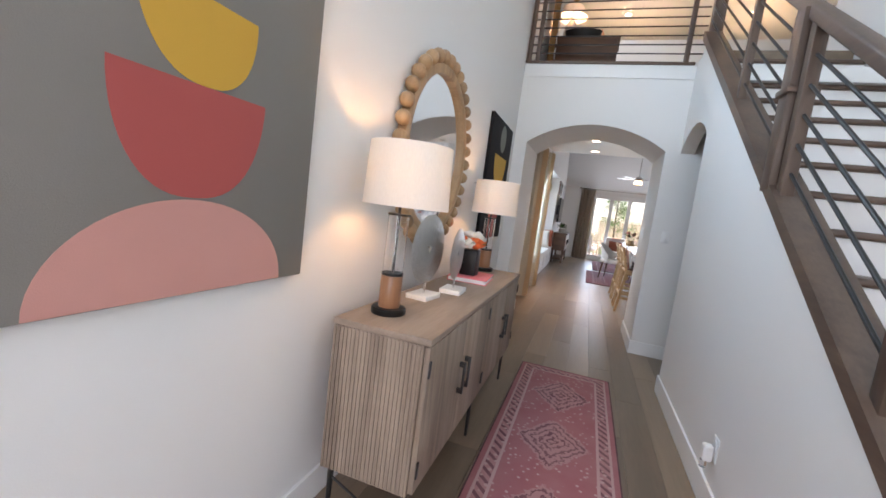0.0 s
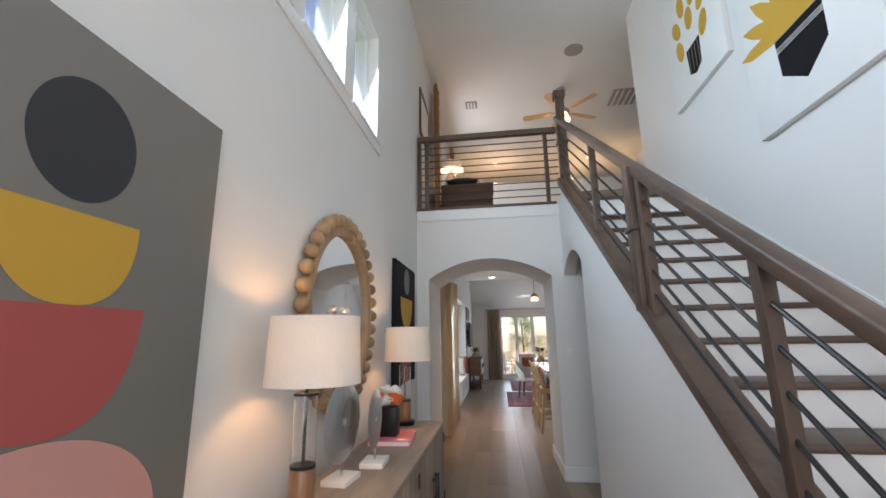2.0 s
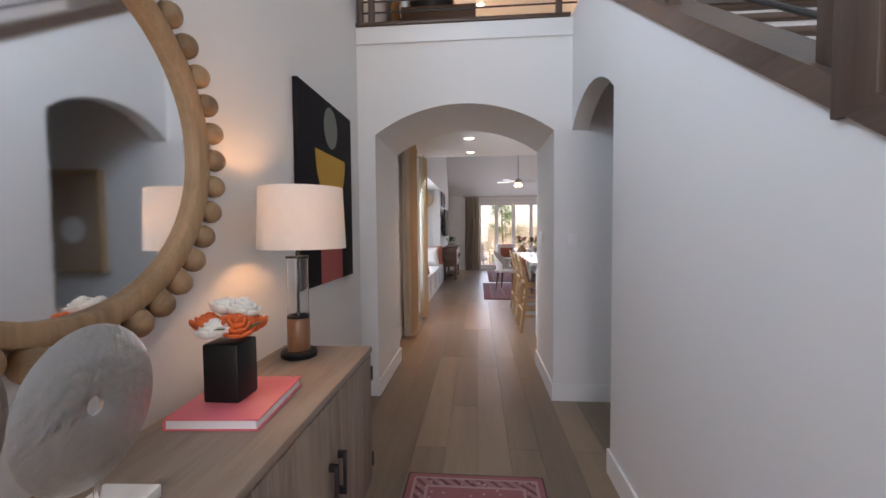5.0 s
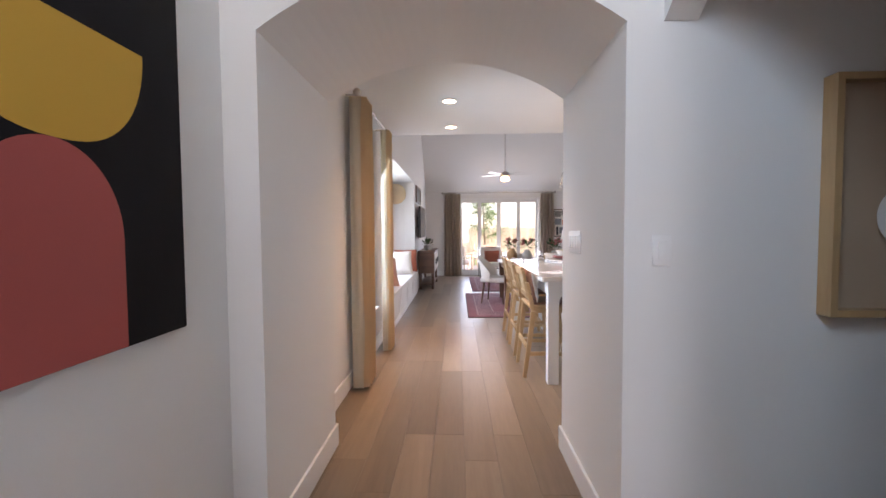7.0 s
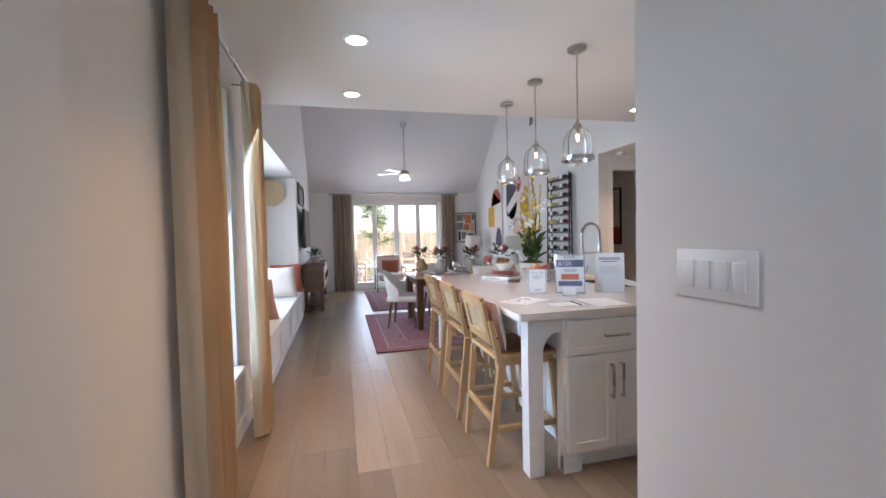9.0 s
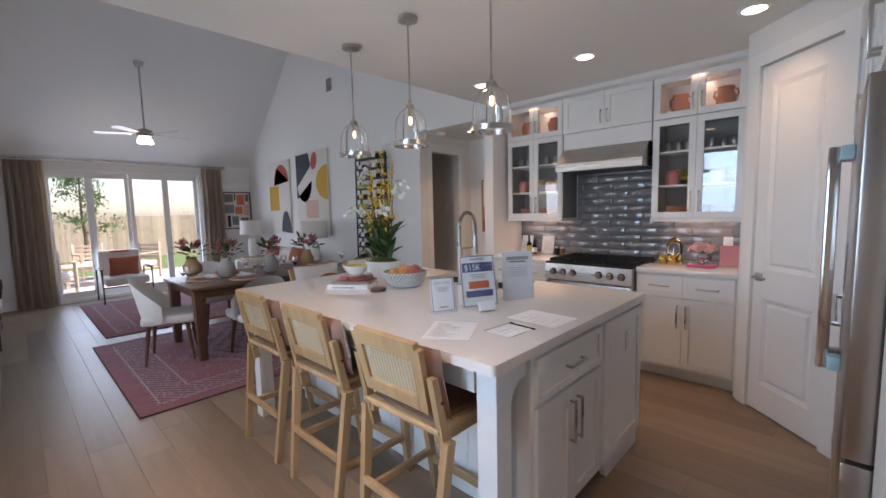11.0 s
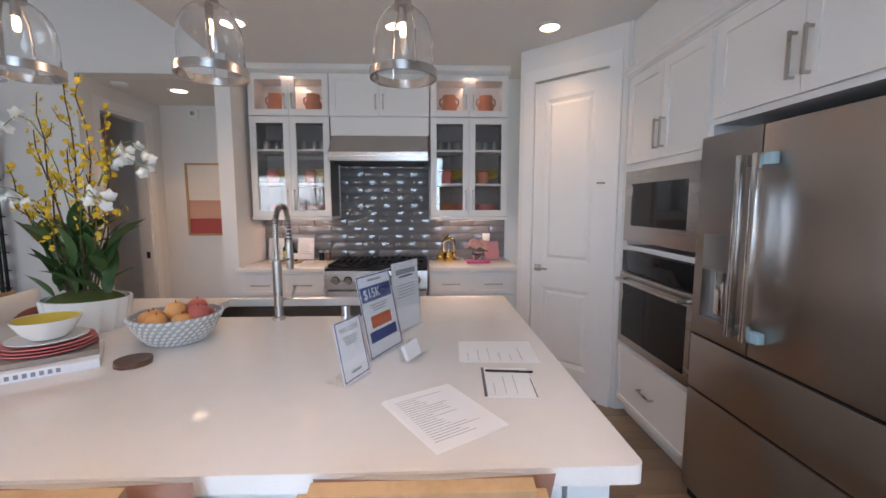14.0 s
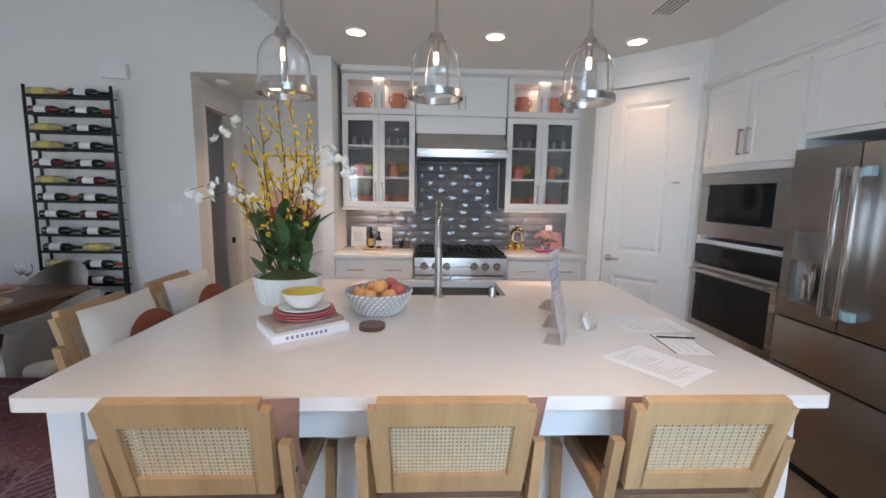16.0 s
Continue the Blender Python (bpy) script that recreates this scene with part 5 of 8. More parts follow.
# worktop with the sink cut into it
SX0, SX1, SY0, SY1 = 4.06, 4.42, 8.15, 8.93
bm = B()
for x0, x1, y0, y1 in ((IX0, SX0, IY0, IY1), (SX0, SX1, IY0, SY0), (SX0, SX1, SY1, IY1), (SX1, IX1, IY0, IY1)):
    box(bm, x0, x1, y0, y1, 0.886, 0.925)
bmesh.ops.remove_doubles(bm, verts=bm.verts, dist=0.0005)
corner = [e for e in bm.edges if abs(e.verts[0].co.z - e.verts[1].co.z) > 0.03 and any(abs(e.verts[0].co.x - x) < 1e-4 and abs(e.verts[0].co.y - y) < 1e-4 for x in (IX0, IX1) for y in (IY0, IY1))]
bmesh.ops.bevel(bm, geom=corner, offset=0.02, segments=4, affect="EDGES", profile=0.5)
single("island_worktop", bm, M_QUARTZ, "white quartz island worktop with undermount sink cutout", "worktop", smooth=False)
sk = thing("kitchen_sink", (SX0 + SX1) / 2, (SY0 + SY1) / 2, 0.68, "stainless steel undermount sink", "sink")
bm = B()
t = 0.004
box(bm, SX0 - t, SX1 + t, SY0 - t, SY1 + t, 0.68, 0.684)
box(bm, SX0 - t, SX0, SY0 - t, SY1 + t, 0.684, 0.885), box(bm, SX1, SX1 + t, SY0 - t, SY1 + t, 0.684, 0.885)
box(bm, SX0, SX1, SY0 - t, SY0, 0.684, 0.885), box(bm, SX0, SX1, SY1, SY1 + t, 0.684, 0.885)
part("basin", bm, M_STEELH, sk, world_at=True, smooth=False)
part("drain", cyl(B(), (4.24, 8.54, 0.6845), (4.24, 8.54, 0.688), 0.045, seg=24), M_CHROME, sk, world_at=True)

fc = thing("kitchen_faucet", 4.015, 8.52, 0.925, "tall brushed nickel pull-down spring faucet", "faucet")
part("base", lathe(B(), [(0, 0), (0.028, 0), (0.028, 0.012), (0.019, 0.016), (0.019, 0.26), (0.014, 0.265), (0, 0.265)], seg=20), M_NICKEL, fc)
path = [(0.0, 0, 0.26)] + [(0.0, 0, 0.26 + 0.02 * i) for i in range(1, 8)] + [(0.085 - 0.085 * math.cos(a), 0, 0.40 + 0.10 * math.sin(a)) for a in [math.pi * i / 14 for i in range(1, 15)]] + [(0.17, 0, 0.36), (0.17, 0, 0.33)]
part("hose", tube(B(), path, 0.008, 10), M_IRON, fc)
coil = part("spring_coil", (lambda bm: [bmesh.ops.create_cone(bm, cap_ends=False, segments=12, radius1=0.0135, radius2=0.0135, depth=0.006,
            matrix=Matrix.Translation(Vector(p).lerp(Vector(q), k)) @ (Vector(q) - Vector(p)).to_track_quat("Z", "Y").to_matrix().to_4x4())
            for p, q in zip(path, path[1:]) for k in (0.25, 0.75)] and bm)(B()), M_NICKEL, fc)
part("spray_head", lathe(B(), [(0, 0.20), (0.017, 0.20), (0.019, 0.24), (0.015, 0.33), (0, 0.335)], (0.17, 0, 0), seg=18), M_NICKEL, fc)
part("holder_arm", tube(B(), [(0, 0, 0.25), (0.16, 0, 0.25)], 0.007, 8), M_NICKEL, fc)
part("lever", tube(B(), [(0, -0.018, 0.09), (0, -0.06, 0.095), (0, -0.075, 0.15)], 0.006, 8), M_NICKEL, fc)
sd = thing("soap_dispenser", 4.03, 8.23, 0.925, "short round brushed nickel soap dispenser", "dispenser")
part("cap", lathe(B(), [(0, 0), (0.022, 0), (0.022, 0.008), (0.019, 0.012), (0.019, 0.05), (0.016, 0.056), (0, 0.056)], seg=20), M_NICKEL, sd)


# bar stools: local back towards -x, seat towards +x
def stool(x, y, rz):
    s = thing("bar_stool", x, y, 0, "light oak bar stool with woven cane back", "stool", "stools at the island", rz=rz)
    SH = 0.635
    for sy in (-1, 1):
        bm = prism(B(), [(0.215, 0.0), (0.245, 0.0), (0.19, SH - 0.03), (0.145, SH - 0.03)], 1, -0.016, 0.016)
        part("leg", bm, M_RATTAN, s, m=pose(0, sy * 0.215, 0, sy * -3.0, 0, 0))
        bm = prism(B(), [(-0.245, 0.0), (-0.215, 0.0), (-0.135, SH - 0.03), (-0.18, SH - 0.03)], 1, -0.016, 0.016)
        part("leg", bm, M_RATTAN, s, m=pose(0, sy * 0.215, 0, sy * -3.0, 0, 0))
        bm = prism(B(), [(-0.155, SH - 0.13), (-0.115, SH - 0.13), (-0.195, SH + 0.22), (-0.225, SH + 0.22)], 1, -0.014, 0.014)
        part("back_post", bm, M_RATTAN, s, m=pose(0, sy * 0.222, 0, 0, 0, 0))
        part("side_rail", box(B(), -0.17, 0.19, sy * 0.20 - 0.012, sy * 0.20 + 0.012, SH - 0.055, SH - 0.012, 0.003), M_RATTAN, s)
        part("stretcher", box(B(), -0.205, 0.215, sy * 0.222 - 0.011, sy * 0.222 + 0.011, 0.20, 0.235, 0.003), M_RATTAN, s)
        for z in (SH - 0.06, SH + 0.12):
            part("screw", cyl(B(), (-0.15 - (z - SH) * 0.22, sy * 0.2355, z), (-0.15 - (z - SH) * 0.22, sy * 0.239, z), 0.007, seg=12), M_IRON, s)
    part("footrest", box(B(), 0.20, 0.222, -0.215, 0.215, 0.155, 0.195, 0.003), M_RATTAN, s)
    part("back_stretcher", box(B(), -0.222, -0.2, -0.215, 0.215, 0.26, 0.295, 0.003), M_RATTAN, s)
    part("seat_frame", box(B(), -0.19, 0.22, -0.225, 0.225, SH - 0.012, SH + 0.014, 0.008, 3), M_RATTAN, s)
    part("seat_pad", box(B(), -0.16, 0.195, -0.195, 0.195, SH + 0.0145, SH + 0.035, 0.014, 3), M_LEATHER, s, "brown woven seat pad")
    # tilted back panel with a cane window
    W, z0, z1 = 0.197, 0.0, 0.285
    tilt = pose(-0.185, 0, SH + 0.07, 0, -13, 0)
    bm = wall_cells(B(), 0, -0.013, 0.013, -W, W, z0, z1, [(-W + 0.048, W - 0.048, z0 + 0.056, z1 - 0.070)])
    bmesh.ops.bevel(bm, geom=[e for e in bm.edges if all(abs(abs(v.co.y) - W) < 1e-4 and abs(v.co.z - z1) < 1e-4 for v in e.verts)], offset=0.024, segments=4, affect="EDGES")
    for v in bm.verts:
        v.co.y *= 0.95 + 0.09 * v.co.z / z1
    bmesh.ops.bevel(bm, geom=[e for e in bm.edges if e.calc_length() > 0.05 and all(abs(abs(v.co.y) - W) < 1e-4 or v.co.z in (z0, z1) for v in e.verts)], offset=0.004, segments=2, affect="EDGES")
    back = part("backrest", bm, M_RATTAN, s, m=tilt, smooth=False)
    bm = B()
    a0, a1, c0, c1 = -W + 0.046, W - 0.046, z0 + 0.054, z1 - 0.067
    n = 30
    for i in range(n + 1):
        q = a0 + (a1 - a0) * i / n
        o = 0.0012 if i % 2 else -0.0012
        box(bm, -0.001 + o, 0.001 + o, q - 0.0024, q + 0.0024, c0, c1)
    k = round((c1 - c0) / ((a1 - a0) / n * 1.15))
    for i in range(k + 1):
        q = c0 + (c1 - c0) * i / k
        box(bm, -0.0011, 0.0011, a0, a1, q - 0.0028, q + 0.0028)
    tagged(part("cane_panel", bm, M_CANE, back, "woven natural cane", smooth=False), kind="stuff")
    return s


def cushion(x, y, z, w, h, t, rot, material, label, dot=None, front=None):
    """A soft throw pillow: w across, h high, t thick."""
    bm = B()
    n = 12
    grid = {}
    for side in (1, -1):
        for i in range(n + 1):
            for j in range(n + 1):
                u, v = 2 * i / n - 1, 2 * j / n - 1
                edge = max(abs(u), abs(v))
                k = (1 - u ** 4) * (1 - v ** 4)
                pin = 1 - 0.06 * (1 - abs(u)) * abs(v) - 0.06 * (1 - abs(v)) * abs(u)
                if edge > 0.999 and side < 0:
                    grid[(side, i, j)] = grid[(1, i, j)]
                    continue
                wob = 0.006 * noise.noise((u * 2 + x, v * 2 + y, side))
                grid[(side, i, j)] = bm.verts.new((side * (t / 2 * k ** 0.6 + wob * k), u * w / 2 * pin, h / 2 + v * h / 2 * pin))
        for i in range(n):
            for j in range(n):
                f = [grid[(side, i, j)], grid[(side, i + 1, j)], grid[(side, i + 1, j + 1)], grid[(side, i, j + 1)]]
                face = bm.faces.new(f if side > 0 else f[::-1])
                face.material_index = 1 if front and side > 0 else 0
    p = thing("throw_pillow", x, y, z, label, "pillow", "throw pillows")
    m = pose(x, y, z, *rot)
    p.matrix_basis = m
    PLACE[p.name] = m
    c = part("cover", bm, material, p)
    if front:
        c.data.materials.append(front)
    if dot:
        for s_ in (-1, 1):
            bm = B()
            pts = [bm.verts.new((s_ * (t / 2 + 0.004), 0.08 + 0.16 * w / 0.4 * math.cos(a), h * 0.33 + 0.13 * math.sin(a))) for a in [2 * math.pi * q / 28 for q in range(28)]]
            bm.faces.new(pts)
            bmesh.ops.solidify(bm, geom=bm.faces[:], thickness=0.004)
            part("printed_circle", bm, dot, p, "rust round motif")
    return p


s0 = stool(3.07, 7.872, 0)
for y in (8.52, 9.15):
    copy_thing(s0, pose(3.07, y, 0))
for x in (3.70, 4.23):
    copy_thing(s0, pose(x, 9.78, 0, 0, 0, -90))
for y in (7.885, 8.52, 9.15):
    cushion(2.945, y - 0.035, 0.672, 0.43, 0.285, 0.10, (0, -11, 0), M_BLUSH_DIM, "blush pillow with a shade-darkened back and cream face on a stool", front=M_UPH)
for x in (3.70, 4.23):
    cushion(x, 9.85, 0.672, 0.42, 0.33, 0.11, (0, -13, -90), M_UPH, "cream pillow with a rust circle on a stool", M_RUST)


# pendants over the island
def pendant(y):
    p = thing("pendant_light", 3.62, y, 1.84, "clear glass bell pendant with nickel band", "pendant lamp", "pendants over the island")
    g = [(0.099, 0.027), (0.0985, 0.10), (0.0955, 0.135), (0.087, 0.167), (0.071, 0.194), (0.049, 0.214), (0.03, 0.222)]
    bell = g + [(r - 0.003, z - 0.001) for r, z in g[::-1]]
    o = part("glass_bell", lathe(B(), bell + [g[0]], seg=40), M_GLASS, p, "clear glass bell")
    o.visible_shadow = False
    part("band", lathe(B(), [(0.100, 0.0), (0.110, 0.0), (0.110, 0.027), (0.100, 0.027), (0.100, 0.0)], seg=40), M_NICKEL, p, "brushed nickel ring")
    for k in range(2):
        a = k * math.pi + 0.4
        pts = [((r + 0.004) * math.cos(a), (r + 0.004) * math.sin(a), z) for r, z in [(0.103, 0.026)] + g[1:]]
        part("strap", tube(B(), pts, 0.0045, 6), M_NICKEL, p)
    part("cap", lathe(B(), [(0, 0.28), (0.010, 0.28), (0.012, 0.255), (0.025, 0.248), (0.031, 0.23), (0.031, 0.22), (0, 0.22)], seg=20), M_NICKEL, p)
    part("socket", cyl(B(), (0, 0, 0.22), (0, 0, 0.175), 0.013, seg=14), M_NICKEL, p)
    part("stem", cyl(B(), (0, 0, 0.28), (0, 0, 0.745), 0.0055, seg=10), M_NICKEL, p)
    part("canopy", lathe(B(), [(0, 0.735), (0.058, 0.735), (0.062, 0.74), (0.062, 0.755), (0, 0.759)], seg=24), M_NICKEL, p)
    o = part("bulb", lathe(B(), [(0, 0.178), (0.008, 0.176), (0.011, 0.165), (0.011, 0.142), (0.007, 0.132), (0, 0.129)], seg=14), M_BULB, p, "glowing filament bulb")
    o.visible_shadow = False
    return p


PEND_Y = (7.94, 8.555, 9.15)
q0 = pendant(PEND_Y[0])
for y in PEND_Y[1:]:
    copy_thing(q0, pose(3.62, y, 1.84))
for y in PEND_Y:
    lamp("pendant_glow", "POINT", pose(3.62, y, 1.995), 1.4, WARM, 0.009)


# recessed ceiling lights
def can(x, y, z, watts=4.4, light=True, rx=0.0):
    c = thing("recessed_light", x, y, z, "round recessed ceiling light, switched on", "ceiling light", "recessed ceiling lights")
    part("trim_ring", lathe(B(), [(0.062, -0.001), (0.085, -0.001), (0.083, -0.006), (0.064, -0.009), (0.062, -0.001)], seg=28), M_PLASTIC, c)
    part("lens", cyl(B(), (0, 0, -0.007), (0, 0, -0.002), 0.061, seg=28), M_CAN, c)
    if light:
        lamp("can_light", "AREA", look((x, y, z - 0.015), (x, y, 0)), watts, (1.0, 0.70, 0.40), 0.12, spread=95)


for q in ((2.17, 7.08), (2.17, 8.11), (2.17, 9.13), (5.04, 7.05), (5.04, 8.10), (5.04, 9.10)):
    can(q[0], q[1], 2.60, 1.9 if q == (5.04, 7.05) else 4.4)
can(6.07, 10.06, 2.44, 3.5)


# glass slider and the kitchen and nook windows
sl = thing("window_5", 3.45, FAR + 0.05, 0.03, "wide white four-panel glass slider to the patio", "sliding door", kind="structure")
SX = (2.285, 2.89, 3.45, 4.02, 4.615)
part("window_frame", wall_cells(B(), 1, FAR + 0.02, FAR + 0.16, 2.282, 4.618, 0.031, 2.258, [(2.33, 4.57, 0.07, 2.21)]), M_TRIM, sl, world_at=True, smooth=False)
for i, (p, q) in enumerate(zip(SX, SX[1:])):
    a, c = max(p, 2.331), min(q, 4.569)
    y = FAR + 0.05 + 0.05 * (i % 2)
    pf = part("sash", wall_cells(B(), 1, y, y + 0.035, a, c, 0.071, 2.209, [(a + 0.055, c - 0.055, 0.17, 2.13)]), M_TRIM, sl, world_at=True, smooth=False)
    o = part("pane", box(B(), a + 0.055, c - 0.055, y + 0.014, y + 0.02, 0.17, 2.13), M_PANE, pf, world_at=True, smooth=False)
    o.visible_shadow = False
for nm, x, y0, y1, z0, z1, lab in (("window_6", 1.16, 7.60, 8.45, 0.5, 2.36, "tall white framed kitchen window"), ("window_7", 0.58, 9.75, 12.1, 0.72, 2.1, "wide white framed nook window")):
    w = thing(nm, x, (y0 + y1) / 2, z0, lab, "window", kind="structure")
    ym = (y0 + y1) / 2
    part("window_frame", wall_cells(B(), 0, x, x + 0.06, y0, y1, z0, z1, [(y0 + 0.05, ym - 0.025, z0 + 0.05, z1 - 0.05), (ym + 0.025, y1 - 0.05, z0 + 0.05, z1 - 0.05)]), M_TRIM, w, world_at=True, smooth=False)
    for a, c in ((y0 + 0.05, ym - 0.025), (ym + 0.025, y1 - 0.05)):
        o = part("pane", box(B(), x + 0.028, x + 0.034, a, c, z0 + 0.05, z1 - 0.05), M_PANE, w, world_at=True, smooth=False)
        o.visible_shadow = False
    part("window_sill", box(B(), x + 0.061, x + 0.22, y0 - 0.02, y1 + 0.02, z0 - 0.03, z0 - 0.001, 0.004), M_TRIM, w, world_at=True)


# curtains
def curtain(name, a0, a1, axis, at, z0, z1, label, folds=5, depth=0.045, material=None, lining=True, edge=None):
    """A pleated cloth between a0 and a1 along an axis, hung at the other coordinate."""
    c = thing(name, *((at, (a0 + a1) / 2) if axis == 1 else ((a0 + a1) / 2, at)), z0, label, "curtain", "curtains")

    def sheet(off, amp, n=folds * 10, rows=14):
        bm = B()
        vs = []
        for j in range(rows + 1):
            z = z0 + (z1 - z0) * j / rows
            row = []
            flare = 1 + 0.10 * (1 - j / rows)
            for i in range(n + 1):
                u = i / n
                mid = (a0 + a1) / 2
                a = mid + (a0 + (a1 - a0) * u - mid) * flare
                w = amp * math.sin(2 * math.pi * folds * u + 0.4 * math.sin(3 * z)) + 0.006 * noise.noise((u * 9, z * 1.3, a0))
                p = (at + off + w, a, z) if axis == 1 else (a, at + off + w, z)
                row.append(bm.verts.new(p))
            vs.append(row)
        for r0, r1 in zip(vs, vs[1:]):
            for i in range(n):
                bm.faces.new([r0[i], r0[i + 1], r1[i + 1], r1[i]])
        bmesh.ops.solidify(bm, geom=bm.faces[:], thickness=0.002)
        return bm
    part("cloth", sheet(0, depth), material or M_CURTAIN, c, world_at=True)
    if lining:
        sgn = -0.012 if axis == 1 else 0.012
        part("lining", sheet(sgn, depth * 0.95), M_SHEER, c, "cream lining", world_at=True)
    if edge:
        bm, vs, rows = B(), [], 14
        for j in range(rows + 1):
            z, f = z0 + (z1 - z0) * j / rows, 0.05 * (1 - j / rows) * abs(a1 - a0)
            row = []
            for i in range(9):
                x = edge[0] + (edge[1] - edge[0]) * i / 8
                y = a0 - f - 0.010 - 0.010 * math.sin(math.pi * i / 8) - 0.005 * math.sin(2.2 * z + i)
                row.append(bm.verts.new((x, y, z)))
            vs.append(row)
        for r0, r1 in zip(vs, vs[1:]):
            for i in range(8):
                bm.faces.new([r0[i], r0[i + 1], r1[i + 1], r1[i]])
        bmesh.ops.solidify(bm, geom=bm.faces[:], thickness=0.002)
        part("folded_edge", bm, M_LINING, c, "cream lining turned outwards", world_at=True)
    return c


CUR = "tan woven floor-length curtain on a rod"
curtain("curtain", 7.35, 7.62, 1, 1.45, 0.02, 2.41, CUR, 4, 0.065, edge=(1.372, 1.462))
curtain("curtain", 8.42, 8.64, 1, 1.475, 0.02, 2.40, CUR, 3, 0.05, edge=(1.425, 1.485))
# slider pair takes the greyer copy, with the backlit shade in its colour
curtain("curtain", 1.88, 2.34, 0, FAR - 0.11, 0.02, 2.37, "taupe floor-length drape beside the glass slider", 5, 0.045, M_CURTAIN_DIM)
curtain("curtain", 4.62, 4.99, 0, FAR - 0.11, 0.02, 2.37, "taupe floor-length drape beside the glass slider", 4, 0.045, M_CURTAIN_DIM)


def rod(p0, p1, label, wall_to):
    r = thing("curtain_rod", *((Vector(p0) + Vector(p1)) / 2), label, "curtain rod", "curtain rods")
    part("pole", cyl(B(), p0, p1, 0.012, seg=12), M_NICKEL, r, world_at=True)
    for p in (p0, p1):
        part("finial", ball(B(), p, 0.034, 16, 10), M_NICKEL, r, world_at=True)
    d = (Vector(p1) - Vector(p0)).normalized()
    for s, p in ((1, p0), (-1, p1)):
        q = Vector(p) + s * 0.06 * d
        e = Vector((wall_to[0] if wall_to[0] is not None else q.x, wall_to[1] if wall_to[1] is not None else q.y, q.z))
        part("bracket", cyl(B(), q, e, 0.008, seg=8), M_NICKEL, r, world_at=True)
        for k in range(5):
            g = Vector(p) + s * (0.05 + 0.055 * k) * d
            bm = B()
            bmesh.ops.create_cone(bm, cap_ends=False, segments=14, radius1=0.02, radius2=0.02, depth=0.006, matrix=Matrix.Translation(g) @ d.to_track_quat("Z", "Y").to_matrix().to_4x4())
            part("ring", bm, M_NICKEL, r, world_at=True)


rod((1.44, 7.34, 2.44), (1.44, 8.66, 2.44), "brushed nickel rod with ball finials over the window", (GREAT_W, None))
rod((1.82, FAR - 0.11, 2.40), (5.03, FAR - 0.11, 2.40), "long dark nickel curtain rod over the slider", (None, FAR))

# window nook bench
be = thing("window_bench", 1.05, 11.0, 0, "white built-in window bench in the nook", "bench", kind="structure")
part("base", box(B(), 0.702, 1.38, 9.252, 12.748, 0, 0.455), M_TRIM, be, world_at=True, smooth=False)
part("seat", box(B(), 0.702, 1.41, 9.252, 12.748, 0.456, 0.495, 0.006), M_TRIM, be, world_at=True)
for i in range(4):
    y0 = 9.30 + i * 0.86
    part("panel", wall_cells(B(), 0, 1.381, 1.393, y0, y0 + 0.82, 0.04, 0.44, [(y0 + 0.07, y0 + 0.75, 0.11, 0.37)]), M_TRIM, be, world_at=True, smooth=False)
cushion(1.24, 9.62, 0.497, 0.42, 0.40, 0.14, (0, -20, -12), M_RUST, "rust throw pillow on the window bench")
cushion(1.18, 9.98, 0.497, 0.45, 0.45, 0.15, (0, -22, -60), M_PINKF, "blush throw pillow on the window bench")
cushion(1.18, 11.7, 0.497, 0.46, 0.46, 0.15, (0, -18, -70), M_UPH, "cream throw pillow on the window bench")
cushion(1.2, 12.25, 0.497, 0.46, 0.46, 0.14, (0, -16, -80), M_RUST, "rust red throw pillow on the window bench")
bk_ = thing("wall_basket", 0.95, 12.745, 1.9, "round woven brown basket hung on the nook wall", "basket")
part("weave", (lambda bm: (bm.transform(Matrix.Translation((0, 0, 0.2)) @ Matrix.Rotation(radians(90), 4, "X")), bm)[1])(lathe(B(), [(0, 0.02), (0.08, 0.03), (0.16, 0.05), (0.21, 0.085), (0.215, 0.08), (0.165, 0.04), (0.0, 0.004)], seg=28)), M_CANE, bk_)

# TV, art above it, media console with plant
tv = thing("television", GREAT_W, 13.5, 1.15, "black flat television on a wall bracket", "television")
part("bezel", box(B(), 1.40, 1.445, 12.95, 14.10, 1.17, 1.86, 0.004), M_BLACK, tv, world_at=True)
part("screen", box(B(), 1.4455, 1.447, 12.965, 14.085, 1.185, 1.845), M_DARKGLASS, tv, world_at=True, smooth=False)
part("bracket", box(B(), GREAT_W + 0.001, 1.399, 13.35, 13.7, 1.38, 1.65), M_IRON, tv, world_at=True, smooth=False)
ar = thing("framed_picture", GREAT_W, 13.5, 1.95, "dark framed horizontal picture above the television", "picture")
part("frame", wall_cells(B(), 0, GREAT_W + 0.001, GREAT_W + 0.03, 13.0, 14.05, 1.95, 2.32, [(13.05, 14.0, 2.0, 2.27)]), M_WALNUT, ar, world_at=True, smooth=False)
part("print", box(B(), GREAT_W + 0.001, GREAT_W + 0.012, 13.05, 14.0, 2.0, 2.27), P_GREY, ar, world_at=True, smooth=False)
mc = thing("media_console", 1.54, 13.9, 0, "dark walnut media console with pale drawer fronts", "cabinet")
part("top", box(B(), 1.35, 1.74, 13.2, 14.7, 0.835, 0.87, 0.004), M_WALNUT, mc, world_at=True)
part("body", box(B(), 1.36, 1.715, 13.22, 14.68, 0.36, 0.834), M_WALNUT, mc, world_at=True, smooth=False)
